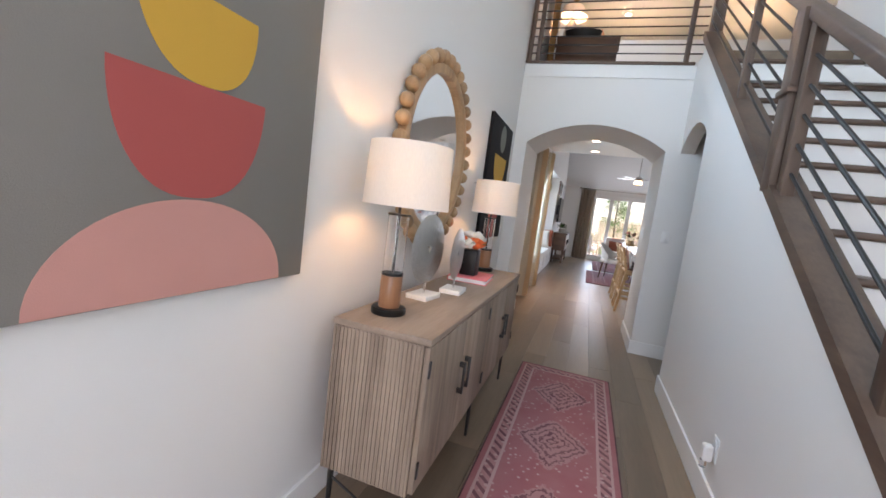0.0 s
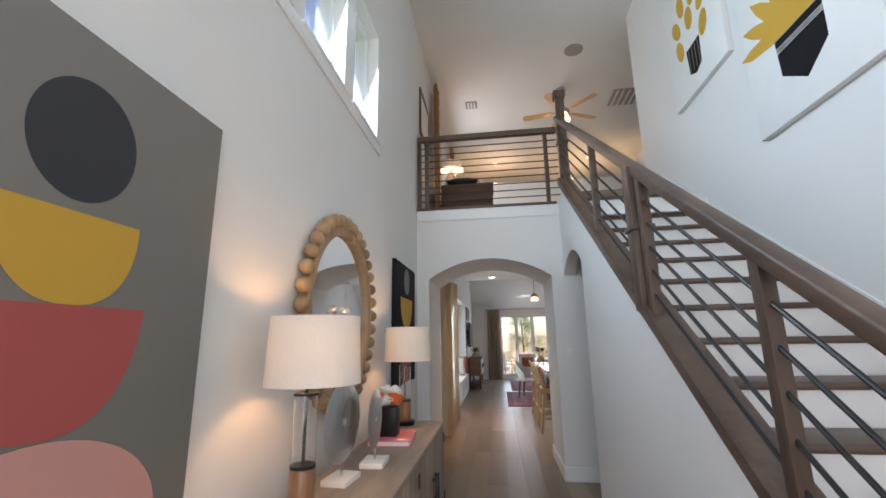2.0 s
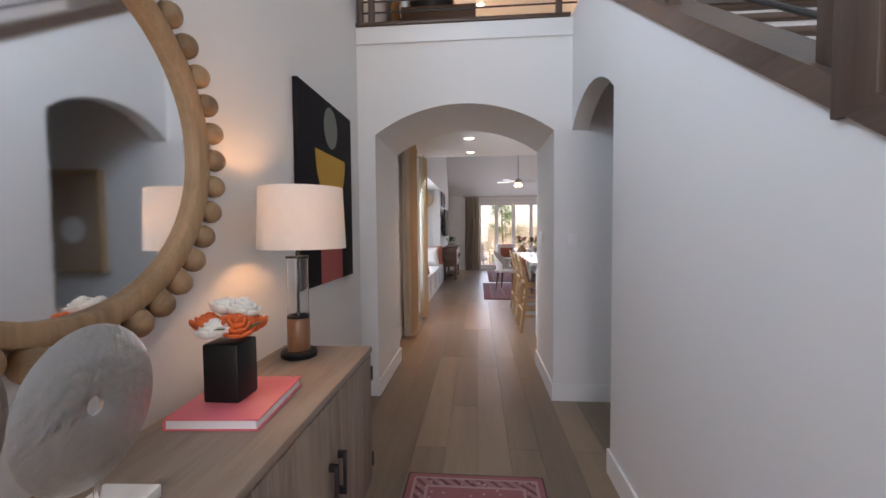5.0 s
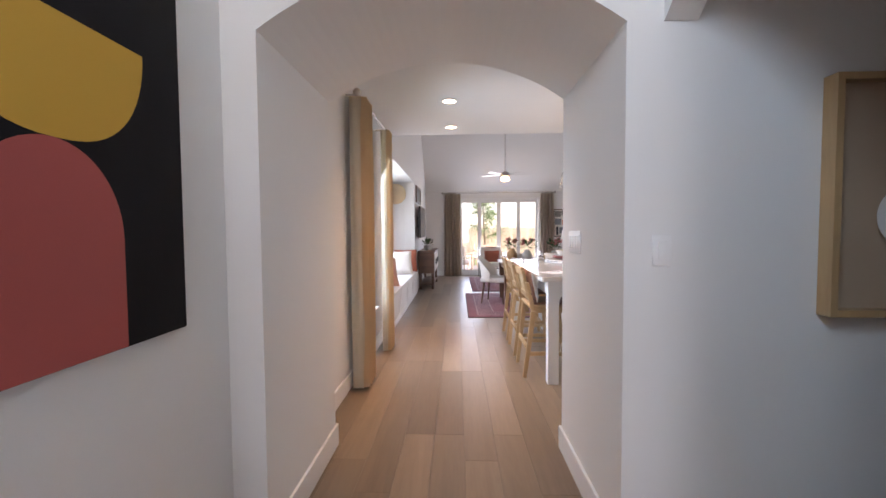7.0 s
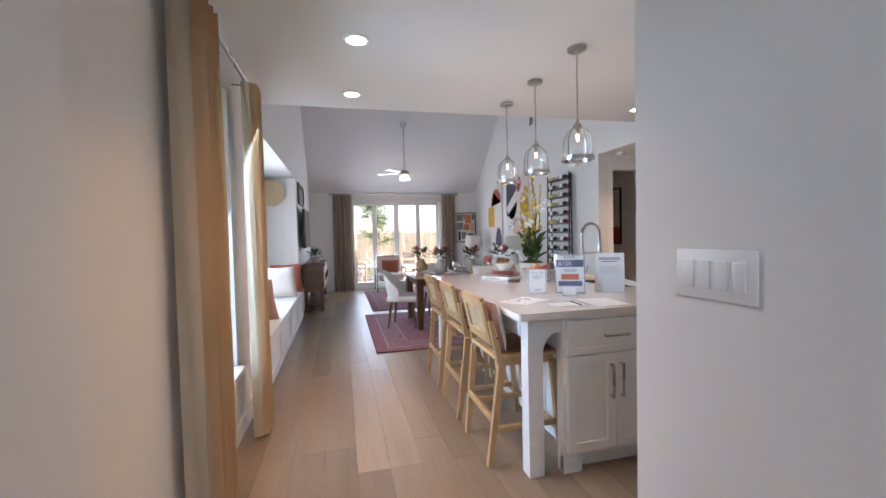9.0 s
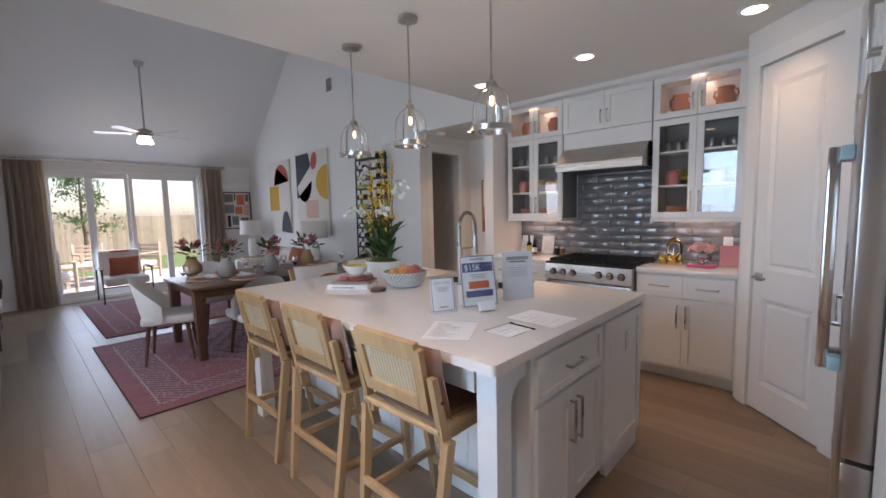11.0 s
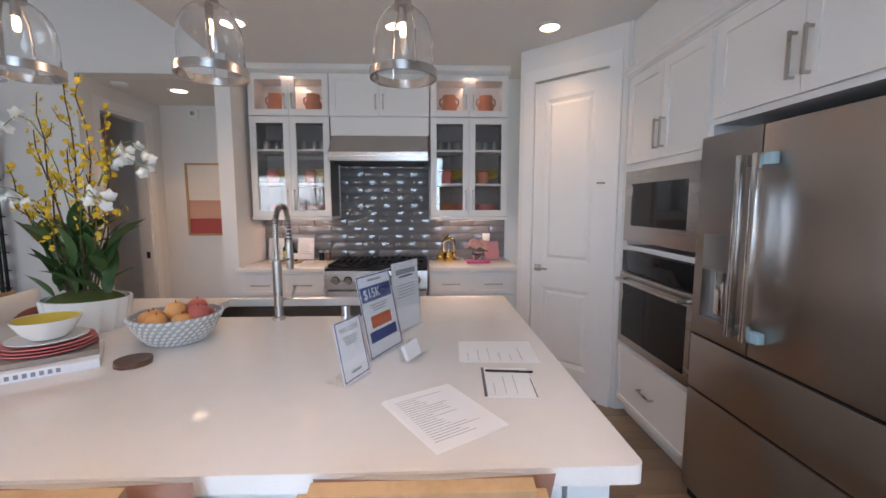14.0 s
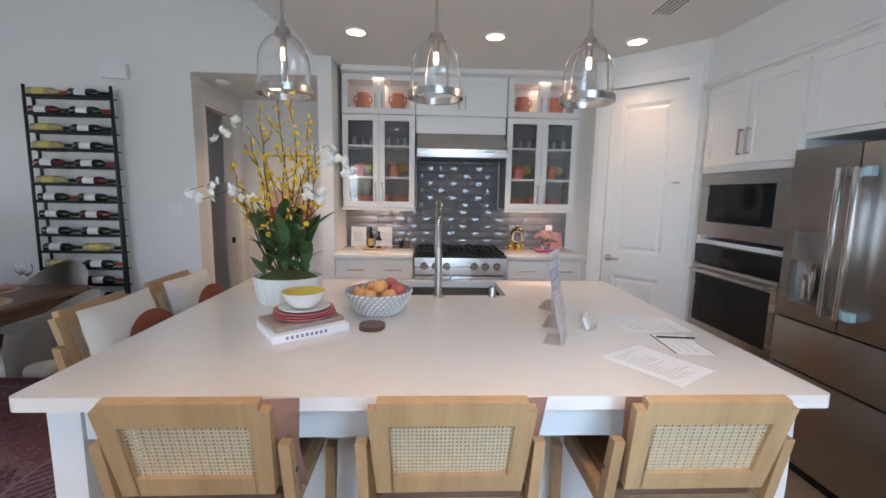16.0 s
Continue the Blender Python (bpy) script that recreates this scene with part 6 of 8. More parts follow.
for i in range(3):
    y0 = 13.26 + i * 0.475
    d = part("drawer_front", box(B(), 1.716, 1.735, y0, y0 + 0.455, 0.42, 0.80, 0.003), M_UPH, mc, "pale cream front", world_at=True)
    part("handle", box(B(), 1.736, 1.755, y0 + 0.20, y0 + 0.215, 0.55, 0.68, 0.002), M_BLACK, d, world_at=True)
for y in (13.24, 14.59):
    for x in (1.37, 1.65):
        part("leg", box(B(), x, x + 0.06, y, y + 0.07, 0, 0.359, 0.003), M_WALNUTZ, mc, world_at=True)
part("shelf", box(B(), 1.37, 1.71, 13.24, 14.66, 0.10, 0.125, 0.003), M_WALNUT, mc, world_at=True)


def leaf_mesh(l, w, bend=0.25, n=6):
    """A pointed leaf along +x that droops."""
    bm = B()
    rows = []
    for i in range(n + 1):
        u = i / n
        hw = w / 2 * (math.sin(math.pi * min(u * 1.04, 1.0)) ** 0.75) if 0 < i < n else 0.0006
        z = bend * l * (u - 1.3 * u * u)
        rows.append((bm.verts.new((u * l, -hw, z + 0.12 * hw)), bm.verts.new((u * l, 0, z - 0.1 * hw)), bm.verts.new((u * l, hw, z + 0.12 * hw))))
    for a, c in zip(rows, rows[1:]):
        bm.faces.new([a[0], c[0], c[1], a[1]]), bm.faces.new([a[1], c[1], c[2], a[2]])
    return bm


LEAF_S = to_mesh("leaf", leaf_mesh(0.07, 0.032), M_LEAF, True)
LEAF_L = to_mesh("leaf", leaf_mesh(0.22, 0.062, 0.35), M_LEAF, True)
M_PROTEA = mat("dusty_pink_petal", (0.50, 0.16, 0.15), 0.75, vary=0.25, scale=20)
PETAL = to_mesh("petal", leaf_mesh(0.06, 0.022, -0.2), M_PROTEA, True)


def spray(parent, mesh, n, c, r, rng, up=0.5, name="leaf", flat=1.0):
    """Leaves standing out of a clump."""
    for i in range(n):
        a = rng.uniform(0, 2 * math.pi)
        e = rng.uniform(-0.2, 1.1) * up + 0.1
        d = Vector((math.cos(a) * math.cos(e), math.sin(a) * math.cos(e), math.sin(e) * flat))
        o = new(name, mesh)
        o.parent = parent
        q = Vector(c) + d * r * rng.uniform(0.15, 1.0)
        o.matrix_basis = Matrix.Translation(q) @ Euler((rng.uniform(-0.6, 0.6), -e + rng.uniform(-0.4, 0.3), a + rng.uniform(-0.5, 0.5))).to_matrix().to_4x4() @ Matrix.Scale(rng.uniform(0.75, 1.3), 4)


M_POTG = mat("grey_stoneware", (0.42, 0.40, 0.37), 0.7, vary=0.12, scale=15, bump=0.1)
M_POTT = mat("tan_stoneware", (0.42, 0.25, 0.12), 0.6, vary=0.12, scale=15, bump=0.1)
rng = random.Random(21)
pp = thing("potted_plant", 1.55, 13.65, 0.871, "small leafy green plant in a stone pot", "plant")
part("pot", lathe(B(), [(0, 0), (0.08, 0), (0.10, 0.06), (0.095, 0.11), (0.085, 0.11), (0, 0.09)]), M_POTG, pp)
spray(pp, LEAF_S, 60, (0, 0, 0.13), 0.13, rng, 1.0)

# rugs of the great room
for nm, x0, x1, y0, y1 in (("dining", 2.40, 5.05, 10.18, 12.55), ("living", 2.56, 4.9, 12.88, 15.55)):
    r = thing("area_rug", (x0 + x1) / 2, (y0 + y1) / 2, 0, "large faded wine and rose oriental rug", "rug", "great room rugs")
    part("woven_field", box(B(), -(x1 - x0) / 2, (x1 - x0) / 2, -(y1 - y0) / 2, (y1 - y0) / 2, 0.001, 0.011, 0.003),
         rug_mat("wine_rug_" + nm, x1 - x0, y1 - y0, (0.235, 0.085, 0.098), (0.105, 0.04, 0.055), (0.38, 0.26, 0.265)), r)

# dining table and chairs
TX0, TX1, TY0, TY1 = 3.02, 5.0, 11.06, 12.10
dt = thing("dining_table", 4.0, 11.58, 0, "dark walnut rectangular dining table with square legs", "table")
part("tabletop", box(B(), TX0, TX1, TY0, TY1, 0.715, 0.75, 0.006), M_WALNUT, dt, world_at=True)
part("apron", box(B(), TX0 + 0.06, TX1 - 0.06, TY0 + 0.06, TY1 - 0.06, 0.63, 0.714), M_WALNUT, dt, world_at=True, smooth=False)
for x in (TX0 + 0.03, TX1 - 0.13):
    for y in (TY0 + 0.03, TY1 - 0.13):
        bm = box(B(), x, x + 0.10, y, y + 0.10, 0.012, 0.7145)
        for v in bm.verts:
            if v.co.z < 0.1:
                v.co.x += (x + 0.05 - v.co.x) * 0.3
                v.co.y += (y + 0.05 - v.co.y) * 0.3
        part("leg", bm, M_WALNUTZ, dt, world_at=True)


def dining_chair(x, y, rz):
    """Seat towards +x, back at -x."""
    c = thing("dining_chair", x, y, 0.012, "cream upholstered dining chair with dark wooden legs", "chair", "chairs round the table", rz=rz)
    bm = box(B(), -0.22, 0.25, -0.235, 0.235, 0.38, 0.47, 0.035, 4)
    part("seat", bm, M_UPH, c)
    bm = B()
    n, rows = 18, 8
    vs = []
    for j in range(rows + 1):
        v = j / rows
        row = []
        for i in range(n + 1):
            a = math.pi * (-0.50 + 1.00 * i / n)
            hw = 0.25 + 0.015 * v
            drop = 0.27 * (abs(2 * i / n - 1) ** 1.8)
            z = 0.40 + (0.44 - drop) * v
            row.append(bm.verts.new((-0.03 - 0.20 * math.cos(a) - 0.09 * v * max(math.cos(a), 0), hw * math.sin(a) / math.sin(math.pi * 0.5) if abs(a) < math.pi / 2 else hw * (1 if a > 0 else -1), z)))
        vs.append(row)
    for r0, r1 in zip(vs, vs[1:]):
        for i in range(n):
            bm.faces.new([r0[i], r0[i + 1], r1[i + 1], r1[i]])
    bmesh.ops.solidify(bm, geom=bm.faces[:], thickness=0.045)
    part("backrest", bm, M_UPH, c, "curved cream backrest")
    for sx, sy in ((1, 1), (1, -1), (-1, 1), (-1, -1)):
        part("leg", cyl(B(), (sx * 0.20, sy * 0.21, 0.0), (sx * 0.16, sy * 0.17, 0.38), 0.012, 0.022, 10), M_WALNUTZ, c)
    return c


ch = dining_chair(2.93, 11.50, -20)
for x, y, rz in ((3.57, 10.93, 90), (4.42, 10.93, 90), (3.62, 12.24, -90), (4.42, 12.24, -90), (5.16, 11.58, 180)):
    copy_thing(ch, pose(x, y, 0.012, 0, 0, rz))

# table settings and flowers
for i, (x, y) in enumerate(((3.28, 11.58), (3.62, 11.30), (4.42, 11.30), (3.62, 11.86), (4.42, 11.86), (4.78, 11.58))):
    pm = thing("place_setting", x, y, 0.751, "stacked plates on a woven round placemat", "place setting", "place settings")
    part("placemat", cyl(B(), (0, 0, 0), (0, 0, 0.006), 0.17, seg=32), M_CANE, pm)
    part("plate", lathe(B(), [(0, 0.0065), (0.09, 0.0065), (0.135, 0.02), (0.135, 0.024), (0.09, 0.012), (0, 0.012)]), M_PINKG, pm, "rose glazed plate")
    part("plate", lathe(B(), [(0, 0.0245), (0.07, 0.0245), (0.10, 0.036), (0.10, 0.04), (0.07, 0.03), (0, 0.03)]), M_WHITEC, pm, "white glazed plate")
    part("napkin", box(B(), -0.03, 0.03, -0.09, 0.09, 0.041, 0.06, 0.008), M_UPH, pm)
    for k, (dx, dy) in enumerate(((0.16, 0.13), (0.2, 0.05))):
        g = thing("wine_glass", x + dx * (1 if i % 2 else -1), y + dy * (1 if y < 11.58 else -1), 0.751, "clear stemmed wine glass on the table", "glass", "wine glasses")
        o = part("glass", lathe(B(), [(0, 0), (0.03, 0.0), (0.03, 0.002), (0.004, 0.006), (0.004, 0.07), (0.03, 0.10), (0.035, 0.13), (0.03, 0.165), (0.028, 0.165), (0.033, 0.13), (0.028, 0.102), (0, 0.075)], seg=20), M_GLASS, g)
for i, (x, y, m_, s) in enumerate(((3.30, 12.02, M_POTT, 1.15), (3.52, 11.58, M_POTG, 1.0), (4.02, 11.58, M_POTG, 1.1), (4.5, 11.58, M_POTT, 0.95))):
    v = thing("flower_vase", x, y, 0.751, "stoneware vase of pink protea and dark foliage", "vase", "vases on the dining table")
    part("vessel", lathe(B(), [(0, 0), (0.06, 0), (0.088 * s, 0.05), (0.09 * s, 0.11), (0.06, 0.17), (0.05, 0.20), (0.056, 0.215), (0.046, 0.215), (0.04, 0.19), (0, 0.15)]), m_, v)
    spray(v, LEAF_S, 46, (0, 0, 0.24), 0.17, rng, 0.9)
    for k in range(7):
        a, rr = rng.uniform(0, 6.28), rng.uniform(0.03, 0.11)
        spray(v, PETAL, 12, (rr * math.cos(a), rr * math.sin(a), 0.31 + rng.uniform(-0.02, 0.07)), 0.012, rng, 1.25, "petal")

# armchair by the slider
ac = thing("armchair", 3.2, 15.62, 0.0, "cream armchair with slim black frame and rust pillow", "armchair")
part("seat", box(B(), -0.30, 0.30, -0.34, 0.26, 0.30, 0.43, 0.03, 3), M_UPH, ac)
part("backrest", box(B(), -0.30, 0.30, -0.055, 0.055, 0.0, 0.46, 0.03, 3), M_UPH, ac, m=pose(0, 0.27, 0.40, -12, 0, 0))
for s in (-1, 1):
    part("arm_frame", tube(B(), [(s * 0.34, -0.33, 0.0), (s * 0.34, -0.34, 0.56), (s * 0.34, 0.30, 0.54), (s * 0.34, 0.36, 0.0)], 0.012, 8), M_BLACK, ac)
    part("arm_pad", box(B(), s * 0.34 - 0.025, s * 0.34 + 0.025, -0.36, 0.1, 0.57, 0.59, 0.006), M_WALNUT, ac)
part("cross_bar", tube(B(), [(-0.34, -0.33, 0.28), (0.34, -0.33, 0.28)], 0.01, 8), M_BLACK, ac)
cushion(3.2, 15.60, 0.432, 0.42, 0.34, 0.13, (0, -16, -90 + 180), M_RUST, "rust pillow on the cream armchair")
th = single("throw_blanket", box(B(), 3.06, 3.34, 15.80, 16.0 - 0.06, 0.835, 0.855, 0.008), M_RUST, "folded rust throw over the chair back", "blanket")

# sofa, side tables and lamps under the paintings
so = thing("sofa", 5.15, 13.95, 0, "cream sofa with rust pillows against the wall", "sofa")
part("base", box(B(), 4.72, 5.56, 13.10, 14.80, 0.10, 0.40, 0.03, 3), M_UPH, so, world_at=True)
part("backrest", box(B(), 5.34, 5.57, 13.10, 14.80, 0.405, 0.80, 0.05, 3), M_UPH, so, world_at=True)
for y in (13.10, 14.64):
    part("arm", box(B(), 4.74, 5.33, y, y + 0.16, 0.405, 0.60, 0.04, 3), M_UPH, so, world_at=True)
for x in (4.78, 5.48):
    for y in (13.16, 14.70):
        part("foot", cyl(B(), (x, y, 0.0), (x, y, 0.099), 0.015, 0.02, 10), M_WALNUTZ, so, world_at=True)
cushion(5.22, 13.45, 0.405, 0.45, 0.45, 0.14, (0, -16, 180), M_RUST, "rust pillow on the cream sofa")
cushion(5.22, 14.4, 0.405, 0.45, 0.45, 0.14, (0, -16, 180), M_RUST, "rust pillow on the cream sofa")
for y in (12.78, 15.27):
    st_ = thing("side_table", 5.28, y, 0, "round oak side table holding a lamp", "table", "side tables")
    part("top", cyl(B(), (0, 0, 0.555), (0, 0, 0.58), 0.23, seg=32), M_RATTAN, st_)
    part("pedestal", cyl(B(), (0, 0, 0.02), (0, 0, 0.554), 0.16, 0.12, 24), M_RATTAN, st_)
    part("foot", cyl(B(), (0, 0, 0.0), (0, 0, 0.02), 0.18, seg=24), M_RATTAN, st_)
    l2 = thing("table_lamp", 5.28, y, 0.581, "white ceramic lamp with unlit cream drum shade", "lamp", "side table lamps")
    part("base", lathe(B(), [(0, 0), (0.07, 0), (0.085, 0.06), (0.085, 0.2), (0.075, 0.36), (0.02, 0.40), (0.012, 0.47), (0, 0.47)]), M_WHITEC, l2)
    part("shade", lathe(B(), [(0.220, 0.455), (0.222, 0.455), (0.200, 0.73), (0.198, 0.73), (0.220, 0.455)], seg=36), M_SHADE, l2, "cream linen shade")
    part("spider", tube(B(), [(-0.199, 0, 0.72), (0, 0, 0.69), (0.199, 0, 0.72)], 0.002, 6), M_NICKEL, l2)
    part("stem", cyl(B(), (0, 0, 0.47), (0, 0, 0.70), 0.005, seg=8), M_NICKEL, l2)

# abstract paintings on the east wall
P_CREAM, P_INDIGO, P_BLUSH = canvas_mat("cream_canvas", (0.72, 0.68, 0.62)), canvas_mat("indigo_paint", (0.05, 0.055, 0.075)), canvas_mat("blush_paint", (0.66, 0.42, 0.34))
XE = GREAT_E - 0.0335


def blob_e(pts, x=XE):
    return prism(B(), pts, 0, x - 0.0012, x)


p3 = thing("painting", GREAT_E, 13.33, 1.09, "abstract canvas with indigo mass and ochre disc", "painting", "great room paintings")
part("canvas", box(B(), GREAT_E - 0.033, GREAT_E - 0.001, 12.75, 13.82, 1.05, 2.50, 0.003), P_CREAM, p3, world_at=True)
part("dark_shape", blob_e([(13.815, 1.70), (13.815, 2.47), (13.36, 2.48), (13.29, 2.25)] + ell(13.54, 2.0, 0.265, 0.36, 20, 0, math.pi, 1.92 * math.pi)[::-1]), P_INDIGO, p3, world_at=True)
part("ochre_shape", blob_e(ell(12.755, 1.95, 0.38, 0.29, 24, 0, -math.pi / 2, math.pi / 2)), P_YEL, p3, world_at=True)
part("blush_shape", blob_e([(13.08, 1.35), (13.5, 1.35), (13.5, 1.66), (13.08, 1.66)]), P_BLUSH, p3, world_at=True)
part("red_shape", blob_e(ell(13.18, 2.33, 0.10, 0.15, 24, 0.3)), P_RED, p3, world_at=True)
p4 = thing("painting", GREAT_E, 14.53, 1.06, "abstract canvas with coral arch over tan and indigo", "painting", "great room paintings")
part("canvas", box(B(), GREAT_E - 0.033, GREAT_E - 0.001, 14.10, 14.96, 1.06, 2.45, 0.003), P_CREAM, p4, world_at=True)
part("coral_shape", blob_e([(14.12, 2.05), (14.75, 1.98)] + ell(14.43, 2.05, 0.30, 0.32, 20, 0, 0.0, math.pi)[::-1]), P_RED, p4, world_at=True)
part("tan_shape", blob_e([(14.55, 1.5), (14.955, 1.5), (14.955, 1.97), (14.55, 1.97)]), P_YEL, p4, world_at=True)
part("dark_shape", blob_e([(14.102, 1.064)] + ell(14.3, 1.064, 0.2, 0.42, 20, 0, 0.05, math.pi - 0.05)), P_INDIGO, p4, world_at=True)

pb = thing("framed_collage", 5.30, FAR, 1.13, "dark framed collage of grey, white and orange squares", "picture")
part("frame", wall_cells(B(), 1, FAR - 0.03, FAR - 0.001, 5.01, 5.58, 1.13, 1.92, [(5.035, 5.555, 1.155, 1.895)]), M_WALNUT, pb, world_at=True, smooth=False)
part("mount", box(B(), 5.035, 5.555, FAR - 0.014, FAR - 0.001, 1.155, 1.895), P_CREAM, pb, world_at=True, smooth=False)
P_SLATE, P_ORANGE = canvas_mat("slate_print", (0.22, 0.23, 0.25)), canvas_mat("orange_print", (0.62, 0.19, 0.08))
for x, z, w_, h_, m_ in ((5.05, 1.70, 0.17, 0.17, P_GREY), (5.24, 1.74, 0.03, 0.14, P_DARK), (5.29, 1.64, 0.16, 0.22, P_ORANGE), (5.47, 1.72, 0.07, 0.15, P_GREY),
                         (5.05, 1.47, 0.18, 0.18, P_SLATE), (5.25, 1.45, 0.15, 0.16, P_ORANGE), (5.42, 1.42, 0.12, 0.22, P_BLUSH), (5.09, 1.18, 0.06, 0.24, P_DARK), (5.18, 1.22, 0.13, 0.18, P_SLATE), (5.36, 1.19, 0.16, 0.18, P_GREY)):
    part("print", box(B(), x, x + w_, FAR - 0.0165, FAR - 0.0145, z, z + h_), m_, pb, world_at=True, smooth=False)


# ceiling fans
def fan(x, y, z_top, z_hub, blades, wood_, label, light=True, spin=10):
    f = thing("ceiling_fan", x, y, z_hub, label, "ceiling fan")
    part("canopy", lathe(B(), [(0, z_top - z_hub - 0.07), (0.05, z_top - z_hub - 0.07), (0.07, z_top - z_hub - 0.02), (0.07, z_top - z_hub), (0, z_top - z_hub)], seg=20), M_NICKEL, f)
    part("downrod", cyl(B(), (0, 0, 0.06), (0, 0, z_top - z_hub - 0.06), 0.012, seg=10), M_NICKEL, f)
    part("motor", lathe(B(), [(0, 0.08), (0.03, 0.08), (0.10, 0.05), (0.12, 0.0), (0.10, -0.04), (0.05, -0.055), (0, -0.055)], seg=28), M_NICKEL, f)
    for i in range(5):
        a = 2 * math.pi * i / 5 + radians(spin)
        m = Matrix.Rotation(a, 4, "Z")
        bl = part("blade", prism(B(), [(0.17, -0.045), (0.60, -0.065), (0.64, -0.04), (0.64, 0.04), (0.60, 0.065), (0.17, 0.045)], 2, -0.004, 0.004), wood_, f, m=m @ Matrix.Rotation(radians(10), 4, "X"), smooth=False)
        part("blade_iron", box(B(), 0.10, 0.22, -0.015, 0.015, 0.0045, 0.012, 0.002), M_NICKEL, bl)
    if light:
        for i in range(4):
            a = math.pi / 2 * i + 0.4
            part("lamp_cup", lathe(B(), [(0.02, 0.0), (0.045, -0.05), (0.05, -0.09), (0.046, -0.09), (0.04, -0.05), (0.014, 0.0)], (0.075 * math.cos(a), 0.075 * math.sin(a), -0.055), seg=16), M_BULB, f, "lit frosted glass cup")
    return f


fan(3.45, 14.48, 3.80, 2.72, 5, M_WHITEC, "white five-blade ceiling fan with lit glass cups")
lamp("fan_light", "POINT", pose(3.45, 14.48, 2.5), 3, WARM, 0.08)
vn = thing("wall_vent", GREAT_E, 12.62, 3.40, "small louvred supply vent on the wall", "vent")
part("frame", wall_cells(B(), 0, GREAT_E - 0.012, GREAT_E - 0.001, 12.52, 12.72, 3.36, 3.60, [(12.54, 12.70, 3.38, 3.58)]), M_TRIM, vn, world_at=True, smooth=False)
for i in range(6):
    part("slat", box(B(), GREAT_E - 0.01, GREAT_E - 0.002, 12.54, 12.70, 3.385 + i * 0.033, 3.40 + i * 0.033), M_IRON, vn, world_at=True, smooth=False)
ck = single("door_chime", box(B(), GREAT_E - 0.05, GREAT_E - 0.001, 11.06, 11.28, 2.36, 2.48, 0.008), M_PLASTIC, "white door chime box on the wall", "chime")

# wine rack with bottles
wrk = thing("wine_rack", 5.45, 11.49, 0, "tall black leaning metal wine rack", "rack")
RY0, RY1 = 11.15, 11.83


def rack_x(z, back=False):
    return 5.52


for y in (RY0, RY1):
    part("rail", tube(B(), [(rack_x(0) - 0.06, y, 0), (rack_x(2.28) - 0.03, y, 2.28)], 0.012, 8), M_BLACK, wrk, world_at=True)
    part("rail", tube(B(), [(rack_x(0) + 0.03, y + 0.03 * (1 if y < 11.4 else -1), 0), (rack_x(2.28) + 0.015, y + 0.03 * (1 if y < 11.4 else -1), 2.26)], 0.012, 8), M_BLACK, wrk, world_at=True)
M_BOTTLES = [mat("dark_green_bottle", (0.012, 0.02, 0.012), 0.12, vary=0.1), mat("red_wine_bottle", (0.10, 0.012, 0.015), 0.12, vary=0.1), mat("pale_wine_bottle", (0.42, 0.36, 0.16), 0.15, vary=0.1)]
M_LABELS = [M_PAPER, mat("yellow_label", (0.62, 0.48, 0.12), 0.6), mat("red_foil", (0.35, 0.03, 0.03), 0.35)]


def bottle(x, y, z, k, lk):
    o = thing("wine_bottle", x, y, z, ("dark green wine bottle with a pale label", "red wine bottle with a pale label", "pale wine bottle with a yellow label")[k], "bottle", "bottles in the wine rack", rz=-90)
    bm = lathe(B(), [(0, 0), (0.034, 0), (0.036, 0.006), (0.036, 0.175), (0.03, 0.20), (0.014, 0.225), (0.0135, 0.245), (0, 0.245)], seg=16)
    bm.transform(Matrix.Rotation(radians(90), 4, "Y"))
    part("glass_body", bm, M_BOTTLES[k], o)
    bm = lathe(B(), [(0.0366, 0.05), (0.0368, 0.05), (0.0368, 0.14), (0.0366, 0.14)], seg=16)
    bm.transform(Matrix.Rotation(radians(90), 4, "Y"))
    part("label", bm, M_LABELS[0 if k < 2 else 1], o)
    bm = lathe(B(), [(0, 0.30), (0.0145, 0.30), (0.015, 0.2455), (0, 0.2455)], seg=14)
    bm.transform(Matrix.Rotation(radians(90), 4, "Y"))
    part("foil", bm, M_LABELS[2] if lk else M_BOTTLES[0], o)
    return o


rng = random.Random(13)
for i in range(13):
    z = 0.50 + i * 0.141
    x = rack_x(z)
    bm = box(B(), x - 0.045, x - 0.033, RY0, RY1, z - 0.012, z - 0.002)
    box(bm, x + 0.022, x + 0.034, RY0, RY1, z - 0.012, z - 0.002)
    box(bm, x - 0.045, x - 0.038, RY0, RY1, z - 0.002, z + 0.012)
    part("shelf_bar", bm, M_BLACK, wrk, world_at=True, smooth=False)
    for j in range(2):
        bottle(x - 0.006, RY1 - 0.02 - j * 0.325, z + 0.035, rng.choice((0, 0, 0, 1, 2)), rng.random() < 0.4)

# back hall: door with casing, framed print, alarm box
dr = thing("door_2", 6.13, 10.60, 0, "white cased doorway standing open to a shaded room", "doorway", kind="structure")
part("casing", wall_cells(B(), 1, 10.584, 10.5995, 5.757, 6.505, 0, 2.325, [(5.84, 6.42, -1, 2.24)]), M_TRIM, dr, world_at=True, smooth=False)
bm = box(B(), 5.8405, 5.856, 10.601, 10.719, 0, 2.2395)
box(bm, 6.404, 6.4195, 10.601, 10.719, 0, 2.2395)
box(bm, 5.857, 6.403, 10.601, 10.719, 2.224, 2.2395)
part("jamb", bm, M_TRIM, dr, world_at=True, smooth=False)
part("strike_plate", box(B(), 6.4015, 6.4035, 10.63, 10.665, 0.90, 0.965), M_IRON, dr, "dark strike plate", world_at=True, smooth=False)
outlet("wall_switch", 6.65, 11.10, 1.475, -90, "white switch plate in the shaded room", 1)
